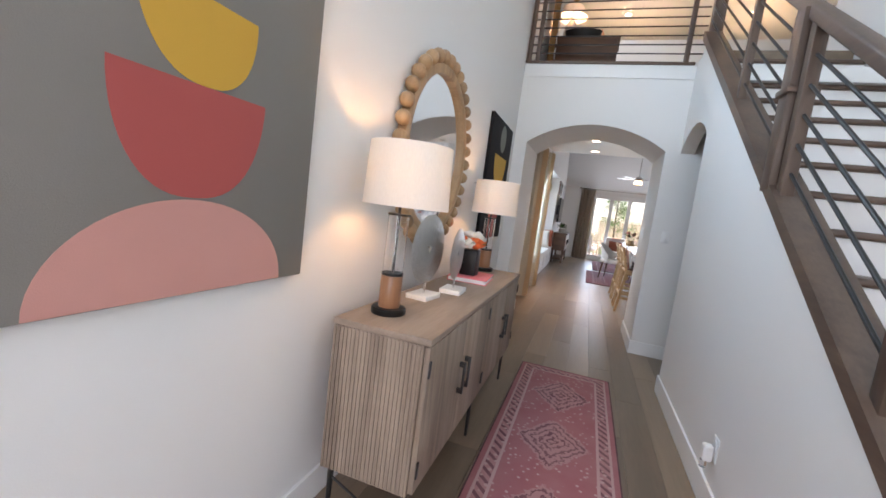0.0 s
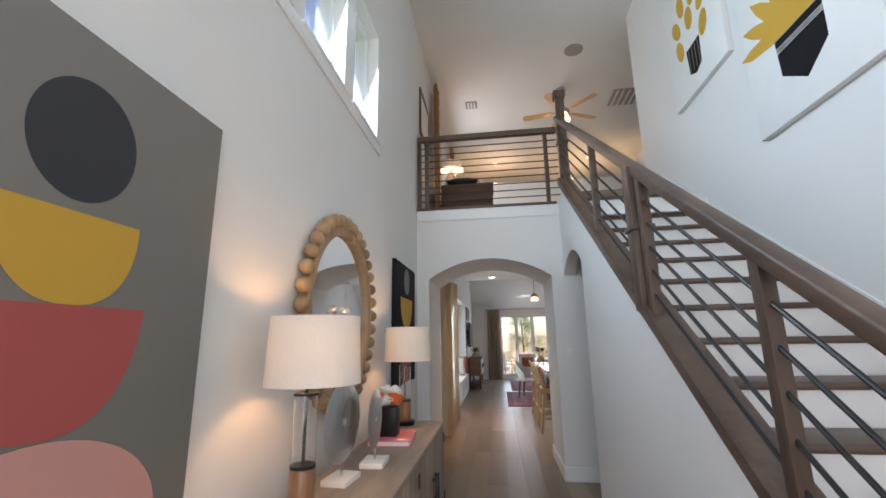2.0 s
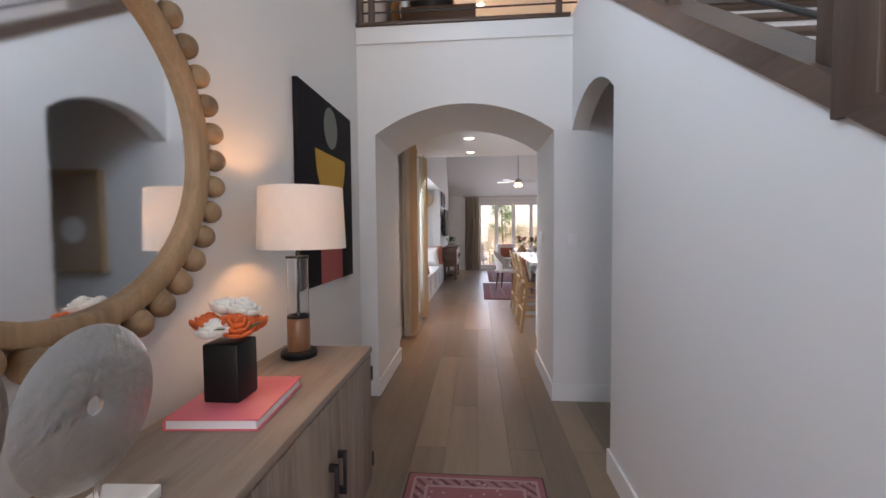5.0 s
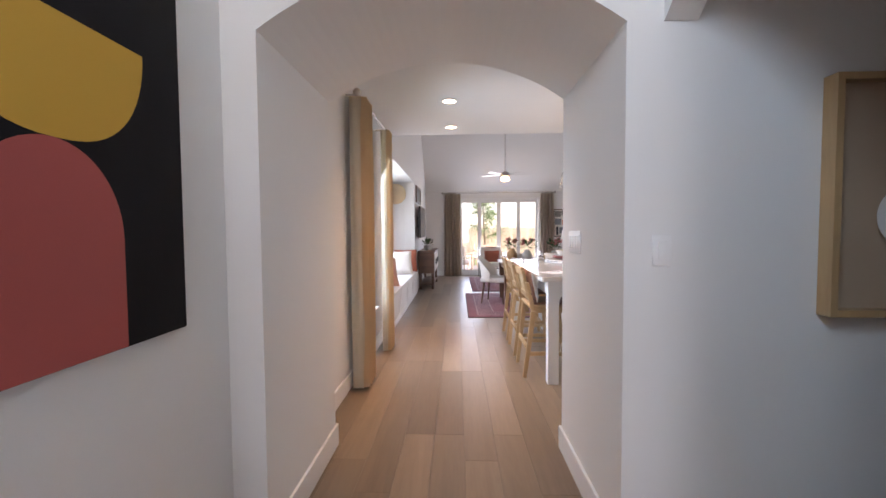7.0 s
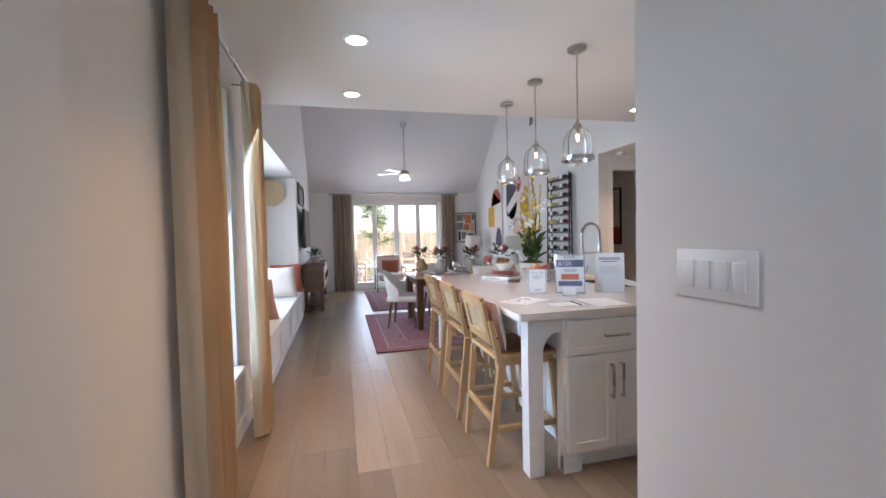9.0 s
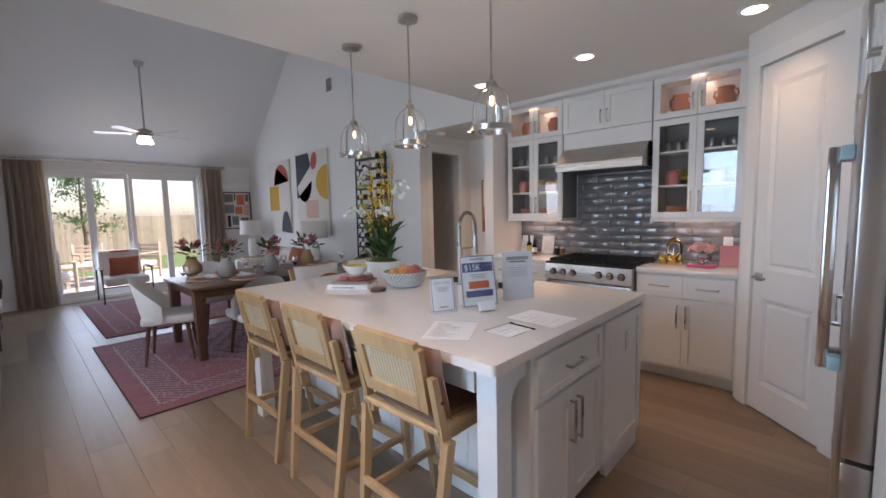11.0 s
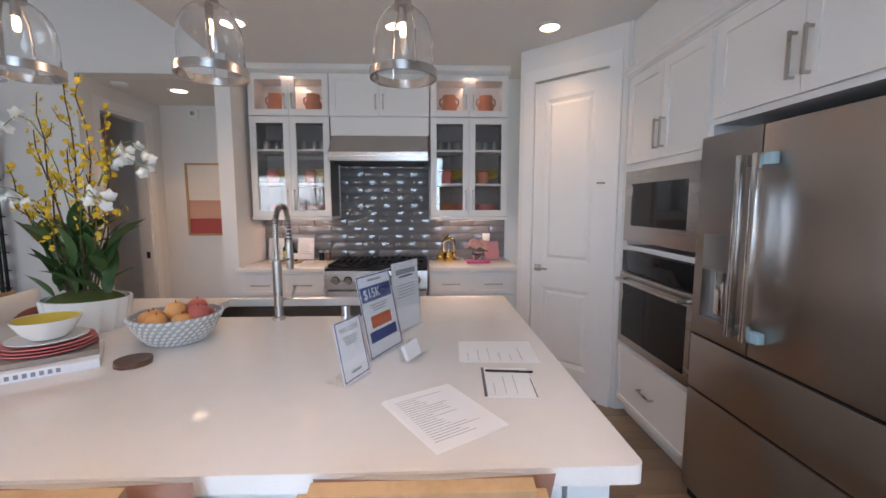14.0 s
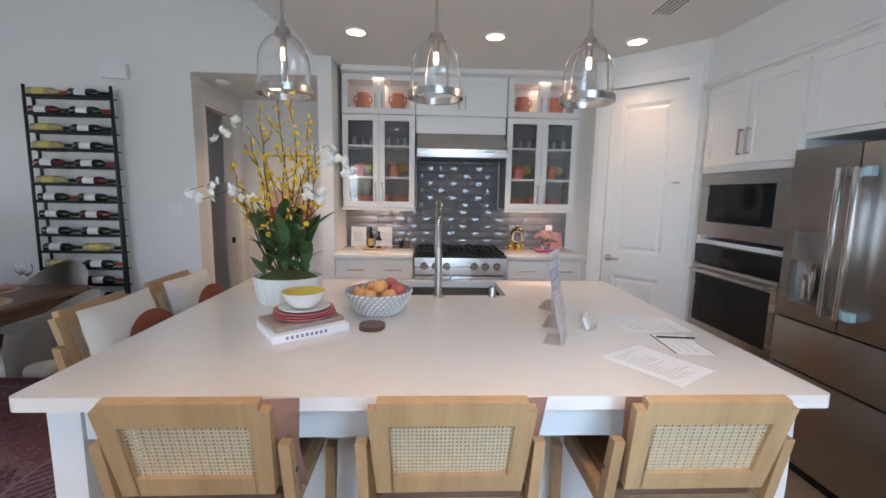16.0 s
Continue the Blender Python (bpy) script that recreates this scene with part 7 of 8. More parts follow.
sp2 = thing("framed_print", 6.65, 11.7, 1.12, "tall framed print with a maroon foot in the shaded room", "picture")
part("frame", wall_cells(B(), 0, 6.625, 6.649, 11.45, 12.0, 1.12, 2.08, [(11.475, 11.975, 1.145, 2.055)]), M_IRON, sp2, world_at=True, smooth=False)
part("print", box(B(), 6.637, 6.649, 11.475, 11.975, 1.42, 2.055), P_CREAM, sp2, world_at=True, smooth=False)
part("print", box(B(), 6.637, 6.649, 11.475, 11.975, 1.145, 1.418), P_RED, sp2, world_at=True, smooth=False)
sm = thing("smoke_detector", 5.86, 10.42, 2.44, "round white smoke detector on the back hall ceiling", "detector")
part("body", lathe(B(), [(0, -0.001), (0.06, -0.001), (0.06, -0.02), (0.045, -0.035), (0, -0.037)], seg=24), M_PLASTIC, sm)
fp = thing("framed_print", 6.65, 10.1, 0.9, "thin framed print in blush and maroon bands", "picture")
part("frame", wall_cells(B(), 0, 6.625, 6.649, 9.85, 10.37, 1.11, 1.86, [(9.87, 10.35, 1.13, 1.84)]), M_RATTAN, fp, world_at=True, smooth=False)
part("print", box(B(), 6.637, 6.649, 9.87, 10.35, 1.48, 1.84), P_CREAM, fp, world_at=True, smooth=False)
part("print", box(B(), 6.637, 6.649, 9.87, 10.35, 1.29, 1.478), M_PINKF, fp, world_at=True, smooth=False)
part("print", box(B(), 6.637, 6.649, 9.87, 10.35, 1.13, 1.288), P_RED, fp, world_at=True, smooth=False)
al = thing("alarm_box", 6.65, 10.25, 2.30, "small square white alarm on the back hall wall", "alarm")
part("body", box(B(), 6.618, 6.649, 10.20, 10.30, 2.30, 2.40, 0.006), M_PLASTIC, al, world_at=True)
part("sounder", cyl(B(), (6.617, 10.25, 2.36), (6.612, 10.25, 2.36), 0.022, seg=18), M_NICKEL, al, world_at=True)

# outside: fence boards, tree, patio furniture
fe = thing("fence", 3.5, 26.0, -0.12, "tall weathered cedar board fence around the yard", "fence")
FB = to_mesh("board", box(B(), 0.002, 0.138, 0, 0.018, 0, 1.58, 0.002, 1), M_FENCE, False)
for i in range(130):
    o = new("board", FB)
    o.parent = fe
    o.matrix_basis = Matrix.Translation((-9.1 + i * 0.14, 0.004 * (i % 2), 0.0))
for z in (0.35, 1.3):
    part("rail", box(B(), -9.1, 9.1, 0.025, 0.065, z, z + 0.09), M_FENCE, fe, smooth=False)
tr = thing("tree", 3.55, 24.3, -0.12, "young leafy yard tree with a slim trunk", "tree")
bm = tube(B(), [(0, 0, 0), (0.03, 0.02, 0.9), (-0.02, 0, 1.8), (0.02, 0.03, 3.6)], 0.07, 10, 0.02)
part("trunk", bm, M_BARK, tr)
rng = random.Random(31)
bm, bl = B(), B()
for i in range(26):
    z = rng.uniform(1.0, 3.5)
    a = rng.uniform(0, 6.28)
    L = (1.25 - 0.25 * (z - 1.0)) * rng.uniform(0.5, 1.0)
    e = Vector((L * math.cos(a), L * math.sin(a), z + 0.35 * L))
    tube(bm, [(0, 0, z), Vector((0, 0, z)).lerp(e, 0.5) + Vector((0, 0, 0.05)), e], 0.018, 5, 0.005)
    for k in range(70):
        u = rng.uniform(0.25, 1.1)
        c = Vector((0, 0, z)).lerp(e, u) + Vector((rng.gauss(0, 0.14), rng.gauss(0, 0.14), rng.gauss(0, 0.13)))
        s = rng.uniform(0.035, 0.075)
        R = Euler((rng.uniform(0, 6), rng.uniform(0, 6), rng.uniform(0, 6))).to_matrix()
        vs_ = [bl.verts.new(c + R @ Vector(p)) for p in ((-s, 0, 0), (0, -s * 0.45, 0.01), (s, 0, 0), (0, s * 0.45, 0.01))]
        bl.faces.new(vs_)
part("limbs", bm, M_BARK, tr)
tagged(part("leaves", bl, M_TREE, tr, smooth=False), kind="stuff")
pt_ = thing("patio_table", 3.1, 18.6, -0.04, "low slatted wooden patio table", "table")
for i in range(6):
    part("slat", box(B(), -0.55, 0.55, -0.42 + i * 0.14, -0.30 + i * 0.14, 0.42, 0.45, 0.003), M_FENCE, pt_)
for x in (-0.5, 0.44):
    for y in (-0.4, 0.34):
        part("leg", box(B(), x, x + 0.06, y, y + 0.06, 0, 0.419), M_FENCE, pt_, smooth=False)


def patio_chair(x, y, rz):
    c = thing("patio_chair", x, y, -0.04, "wooden slatted patio chair with pale cushion", "chair", "patio chairs", rz=rz)
    for sx in (-1, 1):
        for sy in (-1, 1):
            part("leg", box(B(), sx * 0.28 - 0.025, sx * 0.28 + 0.025, sy * 0.27 - 0.025, sy * 0.27 + 0.025, 0, 0.60 if sy < 0 else 0.85, 0.003), M_FENCE, c)
        part("arm", box(B(), sx * 0.28 - 0.035, sx * 0.28 + 0.035, -0.30, 0.28, 0.601, 0.625, 0.003), M_FENCE, c)
    part("cushion", box(B(), -0.25, 0.25, -0.27, 0.25, 0.30, 0.42, 0.03, 3), M_UPH, c)
    part("seat_frame", box(B(), -0.254, 0.254, -0.245, 0.245, 0.24, 0.299), M_FENCE, c, smooth=False)
    for i in range(4):
        part("back_slat", box(B(), -0.254, 0.254, 0.255, 0.275, 0.46 + i * 0.095, 0.53 + i * 0.095, 0.003), M_FENCE, c)
    return c


p0 = patio_chair(2.35, 17.6, 150)
for x, y, rz in ((4.0, 18.8, -60), (3.2, 19.6, 10)):
    copy_thing(p0, pose(x, y, -0.04, 0, 0, rz))


# loft: dresser, lamp, patterned curtain, fan, vents, downlights
ld = thing("dresser", 1.83, 6.97, LOFT, "dark mahogany dresser on the loft", "dresser")
part("body", box(B(), 1.40, 2.26, 6.75, 7.2, LOFT + 0.04, LOFT + 0.70), M_WALNUT, ld, world_at=True, smooth=False)
part("top", box(B(), 1.385, 2.275, 6.73, 7.21, LOFT + 0.701, LOFT + 0.73, 0.005), M_WALNUT, ld, world_at=True)
for i in range(3):
    part("drawer_front", box(B(), 1.42, 2.24, 6.735, 6.749, LOFT + 0.07 + i * 0.21, LOFT + 0.265 + i * 0.21, 0.004), M_WALNUT, ld, world_at=True)
part("foot", box(B(), 1.42, 2.24, 6.8, 7.18, LOFT, LOFT + 0.039), M_WALNUT, ld, world_at=True, smooth=False)
ll = thing("table_lamp", 1.62, 6.98, LOFT + 0.731, "dark glass lamp with lit white shade on the dresser", "lamp")
part("base", lathe(B(), [(0, 0), (0.07, 0), (0.10, 0.08), (0.085, 0.2), (0.03, 0.30), (0.02, 0.34), (0, 0.34)]), M_POTG, ll)
part("shade", lathe(B(), [(0.20, 0.33), (0.202, 0.33), (0.13, 0.47), (0.128, 0.47), (0.20, 0.33)], seg=36), M_SHADE, ll, "white flared shade")
part("stem", cyl(B(), (0, 0, 0.34), (0, 0, 0.46), 0.005, seg=8), M_NICKEL, ll)
part("spider", tube(B(), [(-0.129, 0, 0.465), (0.129, 0, 0.465)], 0.002, 6), M_NICKEL, ll)
lamp("loft_lamp", "POINT", pose(1.62, 6.98, LOFT + 1.12), 8, (1, 0.60, 0.32), 0.04)
tb = thing("tray_bowl", 1.80, 6.86, LOFT + 0.731, "long black tray bowl on the dresser", "bowl")
part("vessel", (lambda bm: (bm.transform(Matrix.Diagonal((1.5, 0.7, 1, 1))), bm)[1])(lathe(B(), [(0, 0), (0.10, 0), (0.15, 0.05), (0.16, 0.10), (0.15, 0.10), (0.13, 0.05), (0, 0.02)])), M_BLACK, tb)
cn = single("cone_ornament", lathe(B(), [(0, 0), (0.07, 0), (0.05, 0.1), (0.0, 0.2)], (2.03, 7.02, LOFT + 0.731), seg=20), M_PINKF, "small blush cone ornament on the dresser", "ornament")
M_LATTICE = mat("lattice_curtain", (0.45, 0.24, 0.09), 0.8, vary=0.1, scale=10)
lc = curtain("curtain", 6.55, 6.95, 1, 1.44, LOFT + 0.02, 5.30, "brown lattice patterned curtain on the loft", 4, 0.035, M_LATTICE, False)
curtain("curtain", 8.75, 9.1, 1, 1.44, LOFT + 0.02, 5.30, "brown lattice patterned curtain on the loft", 4, 0.035, M_LATTICE, False)
for k in range(12):
    bm = B()
    z = LOFT + 0.12 + k * 0.19
    pts = [(1.487, 6.75 + 0.07 * math.cos(a), z + 0.09 * math.sin(a)) for a in (0, math.pi / 2, math.pi, 1.5 * math.pi)]
    tube(bm, pts + [pts[0]], 0.008, 4)
    part("lattice_motif", bm, M_UPH, lc, "cream diamond lattice", world_at=True)
lfrm = thing("framed_picture", HALL_W, 6.1, 3.95, "dark framed picture on the loft wall", "picture")
part("frame", wall_cells(B(), 0, HALL_W + 0.001, HALL_W + 0.025, 5.70, 6.40, 4.02, 4.68, [(5.75, 6.35, 4.07, 4.63)]), M_STAINZ, lfrm, world_at=True, smooth=False)
part("print", box(B(), HALL_W + 0.001, HALL_W + 0.012, 5.75, 6.35, 4.07, 4.63), P_CREAM, lfrm, world_at=True, smooth=False)
fan(3.45, 7.25, HIGH, 5.02, 5, M_RATTAN, "brown five-blade ceiling fan with lit cups on the loft", True, 25)
lamp("loft_fan_light", "POINT", pose(3.45, 7.25, 4.82), 9, WARM, 0.08)
for q in ((2.35, 10.1), (2.35, 11.4), (4.5, 10.1), (4.3, 11.4)):
    can(q[0], q[1], HIGH, 9, q[1] < 11)
w = thing("window_8", 1.2, 8.0, 3.6, "white framed loft window", "window", kind="structure")
part("window_frame", wall_cells(B(), 0, 1.17, 1.23, 7.3, 8.7, 3.6, 5.0, [(7.35, 7.97, 3.65, 4.95), (8.03, 8.65, 3.65, 4.95)]), M_TRIM, w, world_at=True, smooth=False)
for a, c in ((7.35, 7.97), (8.03, 8.65)):
    o = part("pane", box(B(), 1.197, 1.203, a, c, 3.65, 4.95), M_PANE, w, world_at=True, smooth=False)
    o.visible_shadow = False
M_VENT = mat("vent_grey", (0.30, 0.29, 0.28), 0.5)


def ceiling_vent(x, y, wx, wy, label):
    v = thing("ceiling_vent", x, y, HIGH, label, "vent", "loft ceiling vents")
    part("frame", box(B(), -wx / 2, wx / 2, -wy / 2, wy / 2, -0.012, -0.001, 0.003), M_VENT, v)
    n = max(3, int(wx / 0.09))
    for i in range(n):
        xx = -wx / 2 + 0.02 + (wx - 0.04) * (i + 0.5) / n
        part("slat", box(B(), xx - 0.012, xx + 0.012, -wy / 2 + 0.02, wy / 2 - 0.02, -0.017, -0.0125), M_TRIM, v, smooth=False)


ceiling_vent(1.95, 7.5, 0.20, 0.22, "small white ceiling register on the loft")
ceiling_vent(4.66, 7.65, 0.62, 0.5, "large return air grille on the loft ceiling")
kv = thing("ceiling_vent", 4.44, 7.15, 2.60, "small white ceiling register in the kitchen", "vent")
part("frame", box(B(), -0.14, 0.14, -0.08, 0.08, -0.010, -0.001, 0.003), M_PLASTIC, kv)
for i in range(5):
    part("slat", box(B(), -0.12, 0.12, -0.058 + i * 0.026, -0.046 + i * 0.026, -0.014, -0.0105), M_VENT, kv, smooth=False)
sp = thing("ceiling_speaker", 3.5, 6.3, HIGH, "round grey in-ceiling speaker grille", "speaker")
part("grille", cyl(B(), (0, 0, -0.008), (0, 0, -0.001), 0.13, seg=32), M_VENT, sp)

# two white wall canvases beside the stair with potted plant paintings
P_WHITE = canvas_mat("white_canvas", (0.80, 0.80, 0.78))
XS = STAIR_E - 0.0455


def art_stair(y0, y1, z0, z1, k):
    a = thing("painting", STAIR_E, (y0 + y1) / 2, z0, "white canvas of an ochre plant in a black pot", "painting", "paintings beside the stair")
    part("canvas", box(B(), STAIR_E - 0.045, STAIR_E - 0.001, y0, y1, z0, z1, 0.002), P_WHITE, a, world_at=True)
    c = (y0 + y1) / 2
    s = (y1 - y0)

    def blob_s(pts, m_, nm, x=XS):
        part(nm, prism(B(), pts, 0, x - 0.0012, x), m_, a, world_at=True)
    if k == 0:
        blob_s([(c - 0.13 * s, z0 + 0.46 * s), (c + 0.13 * s, z0 + 0.46 * s), (c + 0.11 * s, z0 + 0.2 * s), (c, z0 + 0.15 * s), (c - 0.11 * s, z0 + 0.2 * s)], P_BLACK, "pot_shape")
        for i in range(4):
            yy = c - 0.09 * s + 0.06 * s * i
            blob_s([(yy - 0.004, z0 + 0.2 * s), (yy + 0.004, z0 + 0.2 * s), (yy + 0.004, z0 + 0.46 * s), (yy - 0.004, z0 + 0.46 * s)], P_GREY, "stripe_shape", XS - 0.0013)
        for i, (dy, dz, r) in enumerate(((-0.22, 0.52, 0.3), (0.24, 0.55, -0.3), (-0.24, 0.78, 0.5), (0.26, 0.80, -0.5), (-0.10, 0.95, 0.2), (0.12, 0.97, -0.2), (0.0, 0.75, 0))):
            blob_s(ell(c + dy * s, z0 + dz * s, 0.07 * s, 0.12 * s, 20, r), P_YEL, "leaf_shape")
    else:
        blob_s([(c - 0.2 * s, z0 + 0.55 * s), (c + 0.2 * s, z0 + 0.55 * s), (c + 0.19 * s, z0 + 0.3 * s), (c, z0 + 0.17 * s), (c - 0.19 * s, z0 + 0.3 * s)], P_BLACK, "pot_shape")
        for dz in (0.49, 0.475, 0.46):
            blob_s([(c - 0.2 * s, z0 + dz * s), (c + 0.2 * s, z0 + dz * s), (c + 0.2 * s, z0 + dz * s + 0.004), (c - 0.2 * s, z0 + dz * s + 0.004)], P_WHITE, "stripe_shape", XS - 0.0013)
        for i in range(9):
            t_ = radians(-80 + 20 * i)
            pts = []
            for u, w_ in ((0, 0.05), (0.4, 0.07), (0.8, 0.04), (1.0, 0.0), (0.8, -0.04), (0.4, -0.07), (0, -0.05)):
                l = 0.55 * s * u
                pts.append((c + l * math.sin(t_) + w_ * s * math.cos(t_), z0 + 0.553 * s + max(l * math.cos(t_) - w_ * s * math.sin(t_), 0.0)))
            blob_s(pts, P_YEL, "leaf_shape", XS - 0.0002 * i)


art_stair(3.82, 4.72, 3.46, 4.56, 0)
art_stair(2.72, 3.66, 2.65, 3.75, 1)

# shadow box with round plates in the side hall
sb = thing("shadow_box", 4.05, FRONT, 1.0, "pale oak shadow box with round white plates", "picture")
part("frame", wall_cells(B(), 1, FRONT - 0.06, FRONT - 0.001, 3.57, 4.45, 1.0, 1.86, [(3.595, 4.425, 1.025, 1.835)]), M_RATTAN, sb, world_at=True, smooth=False)
part("backing", box(B(), 3.595, 4.425, FRONT - 0.02, FRONT - 0.001, 1.025, 1.835), canvas_mat("tan_linen", (0.42, 0.30, 0.21)), sb, world_at=True, smooth=False)
for x, z, r in ((3.85, 1.36, 0.11), (4.15, 1.60, 0.10), (4.15, 1.22, 0.12)):
    bm = cyl(B(), (x, FRONT - 0.021, z), (x, FRONT - 0.035, z), r * 0.7, r, 32)
    part("plate", bm, M_WHITEC, sb, world_at=True)

# plug-in device and outlet on the stair wall
ou = outlet("wall_outlet", HALL_E - 0.0, 3.12, 0.31, -90, "white outlet with a plug-in on the stair wall")
pg = thing("plug_in_freshener", HALL_E - 0.011, 3.12, 0.275, "small white plug-in air freshener in the outlet", "air freshener", rz=-90)
part("body", box(B(), -0.025, 0.025, -0.045, 0.0, -0.03, 0.05, 0.012, 3), M_PLASTIC, pg)
part("bottle", cyl(B(), (0, -0.03, -0.065), (0, -0.03, -0.0305), 0.015, seg=14), M_GLASS, pg)

# island: planter with orchids
pl = thing("orchid_planter", 3.92, 9.26, 0.925, "white fluted planter of yellow and white orchids", "plant")
bm = B()
n = 64
rings = []
for r, z, fl in ((0.0, 0.0, 0), (0.125, 0.0, 1), (0.135, 0.02, 1), (0.15, 0.10, 1), (0.155, 0.13, 0.3), (0.145, 0.13, 0.0), (0.14, 0.10, 0.0)):
    if r == 0:
        rings.append([bm.verts.new((0, 0, 0))])
        continue
    rings.append([bm.verts.new((0.82 * (r + 0.005 * fl * math.cos(16 * 2 * math.pi * i / n)) * math.cos(2 * math.pi * i / n), 1.05 * (r + 0.005 * fl * math.cos(16 * 2 * math.pi * i / n)) * math.sin(2 * math.pi * i / n), z)) for i in range(n)])
for a, c in zip(rings, rings[1:]):
    for i in range(n):
        j = (i + 1) % n
        if len(a) == 1:
            bm.faces.new([a[0], c[j], c[i]])
        else:
            bm.faces.new([a[i], a[j], c[j], c[i]])
part("pot", bm, M_WHITEC, pl, "white fluted ceramic pot")
M_MOSS = mat("moss", (0.075, 0.10, 0.018), 0.95, vary=0.4, scale=30, bump=0.8, fine=160)
bm = ball(B(), (0, 0, 0.10), 0.14, 28, 14, (0.80, 1.04, 0.42))
for v in bm.verts:
    v.co += v.co.normalized() * 0.006 * noise.noise(v.co * 40)
part("moss", bm, M_MOSS, pl, "green moss mound")
rng = random.Random(44)
LEAF_O = to_mesh("leaf", leaf_mesh(0.19, 0.066, 0.22), M_LEAF, True)
CLUMPS = [(-0.02, 0.09), (0.03, 0.05), (-0.03, 0.0), (0.03, -0.04), (-0.01, -0.09)]
for i in range(58):
    cx, cy = CLUMPS[i % 5]
    a = rng.uniform(0, 6.28)
    lvl = 0.24 * (i // 5) / 11
    e = rng.uniform(0.55, 1.35)
    o = new("leaf", LEAF_O)
    o.parent = pl
    o.matrix_basis = Matrix.Translation((cx + 0.012 * math.cos(a), cy + 0.012 * math.sin(a), 0.13 + lvl)) @ Euler((rng.uniform(-0.4, 0.4), -e, a)).to_matrix().to_4x4() @ Matrix.Scale(rng.uniform(0.65, 1.05), 4)
M_TWIG = mat("twig", (0.10, 0.06, 0.03), 0.8)
M_STEMG = mat("green_stem", (0.12, 0.18, 0.05), 0.6)
M_YELP, M_WHITEP = mat("yellow_petal", (0.75, 0.50, 0.03), 0.6, vary=0.2, scale=40), mat("orchid_white_petal", (0.80, 0.79, 0.74), 0.6, vary=0.05, scale=40)


def flower_mesh(name, material, n, l, w):
    bm = B()
    for i in range(n):
        q = leaf_mesh(l, w, -0.25, 4)
        q.transform(Matrix.Rotation(2 * math.pi * i / n, 4, "Z") @ Matrix.Rotation(-0.35, 4, "Y"))
        me = bpy.data.meshes.new("tmp")
        q.to_mesh(me)
        q.free()
        bm.from_mesh(me)
        bpy.data.meshes.remove(me)
    ball(bm, (0, 0, 0.002), l * 0.16, 6, 4)
    return to_mesh(name, bm, material, True)


YEL_F = flower_mesh("blossom", M_YELP, 5, 0.016, 0.014)
WHITE_F = flower_mesh("orchid_bloom", M_WHITEP, 5, 0.026, 0.021)


def stem(pts, r, material):
    part("stem", tube(B(), pts, r, 6, r * 0.5), material, pl)


def blossoms(p, q, n, spread=0.011):
    for k in range(n):
        c = p.lerp(q, (k + rng.uniform(0, 1)) / n) + Vector((rng.gauss(0, spread), rng.gauss(0, spread), rng.gauss(0, 0.006)))
        o = new("blossom", YEL_F)
        o.parent = pl
        o.matrix_basis = Matrix.Translation(c) @ Euler((rng.uniform(0, 6), rng.uniform(0, 6), rng.uniform(0, 6))).to_matrix().to_4x4() @ Matrix.Scale(rng.uniform(0.65, 1.05), 4)


# sideways reach of the tip, depth, height: tall flowering twigs that fork and bow
for ty, tx, top in ((0.03, 0.02, 1.00), (-0.05, 0.0, 1.01), (0.09, -0.03, 0.93), (-0.11, 0.04, 0.90), (0.16, 0.02, 0.80), (-0.15, -0.03, 0.76), (0.24, -0.02, 0.66), (0.20, 0.05, 0.52), (-0.02, -0.05, 0.72), (-0.09, -0.06, 0.62), (0.06, -0.07, 0.56)):
    base_ = Vector((0.3 * tx, 0.25 * ty, 0.14))
    tip = Vector((tx, ty, top))
    bow = Vector((rng.gauss(0, 0.015), 0.06 * (1 if ty > 0 else -1) * rng.uniform(-0.4, 0.5), 0))
    pts = [base_] + [base_.lerp(tip, u) + bow * math.sin(math.pi * u) + Vector((rng.gauss(0, 0.006), rng.gauss(0, 0.008), 0)) for u in (0.25, 0.45, 0.62, 0.78, 0.9)] + [tip]
    stem(pts, 0.0042, M_TWIG)
    for p, q in zip(pts[2:], pts[3:]):
        blossoms(p, q, max(3, int((q - p).length / 0.018)))
    for j in (2, 3, 4):
        if rng.random() < 0.75:
            side = rng.choice((-1, 1))
            f_tip = pts[j] + Vector((rng.gauss(0, 0.02), side * rng.uniform(0.03, 0.07), rng.uniform(0.05, 0.11)))
            f_mid = pts[j].lerp(f_tip, 0.5) + Vector((0, side * 0.008, -0.008))
            stem([pts[j], f_mid, f_tip], 0.0026, M_TWIG)
            blossoms(f_mid, f_tip, 4, 0.009)
for dy, dx, h in ((0.44, -0.05, 0.44), (0.36, 0.05, 0.72), (-0.34, -0.04, 0.55), (-0.30, 0.05, 0.62), (0.34, -0.10, 0.40), (-0.20, -0.14, 0.42)):
    pts = []
    for i in range(9):
        u = i / 8
        pts.append(Vector((dx * u, dy * u ** 1.5, 0.14 + h * math.sin(u * 2.1) / math.sin(1.57) * 1.0 if u < 0.75 else 0.14 + h * math.sin(0.75 * 2.1) - (u - 0.75) * 0.45 * h)))
    stem(pts, 0.003, M_STEMG)
    for k in range(7):
        q = pts[5 + k % 4] + Vector((rng.gauss(0, 0.012), rng.gauss(0, 0.02), rng.gauss(-0.012, 0.015)))
        o = new("orchid_bloom", WHITE_F)
        o.parent = pl
        o.matrix_basis = Matrix.Translation(q) @ Euler((rng.uniform(-0.6, 0.6), -1.2 + rng.uniform(-0.5, 0.5), rng.uniform(2.2, 4.1))).to_matrix().to_4x4() @ Matrix.Scale(rng.uniform(0.8, 1.2), 4)

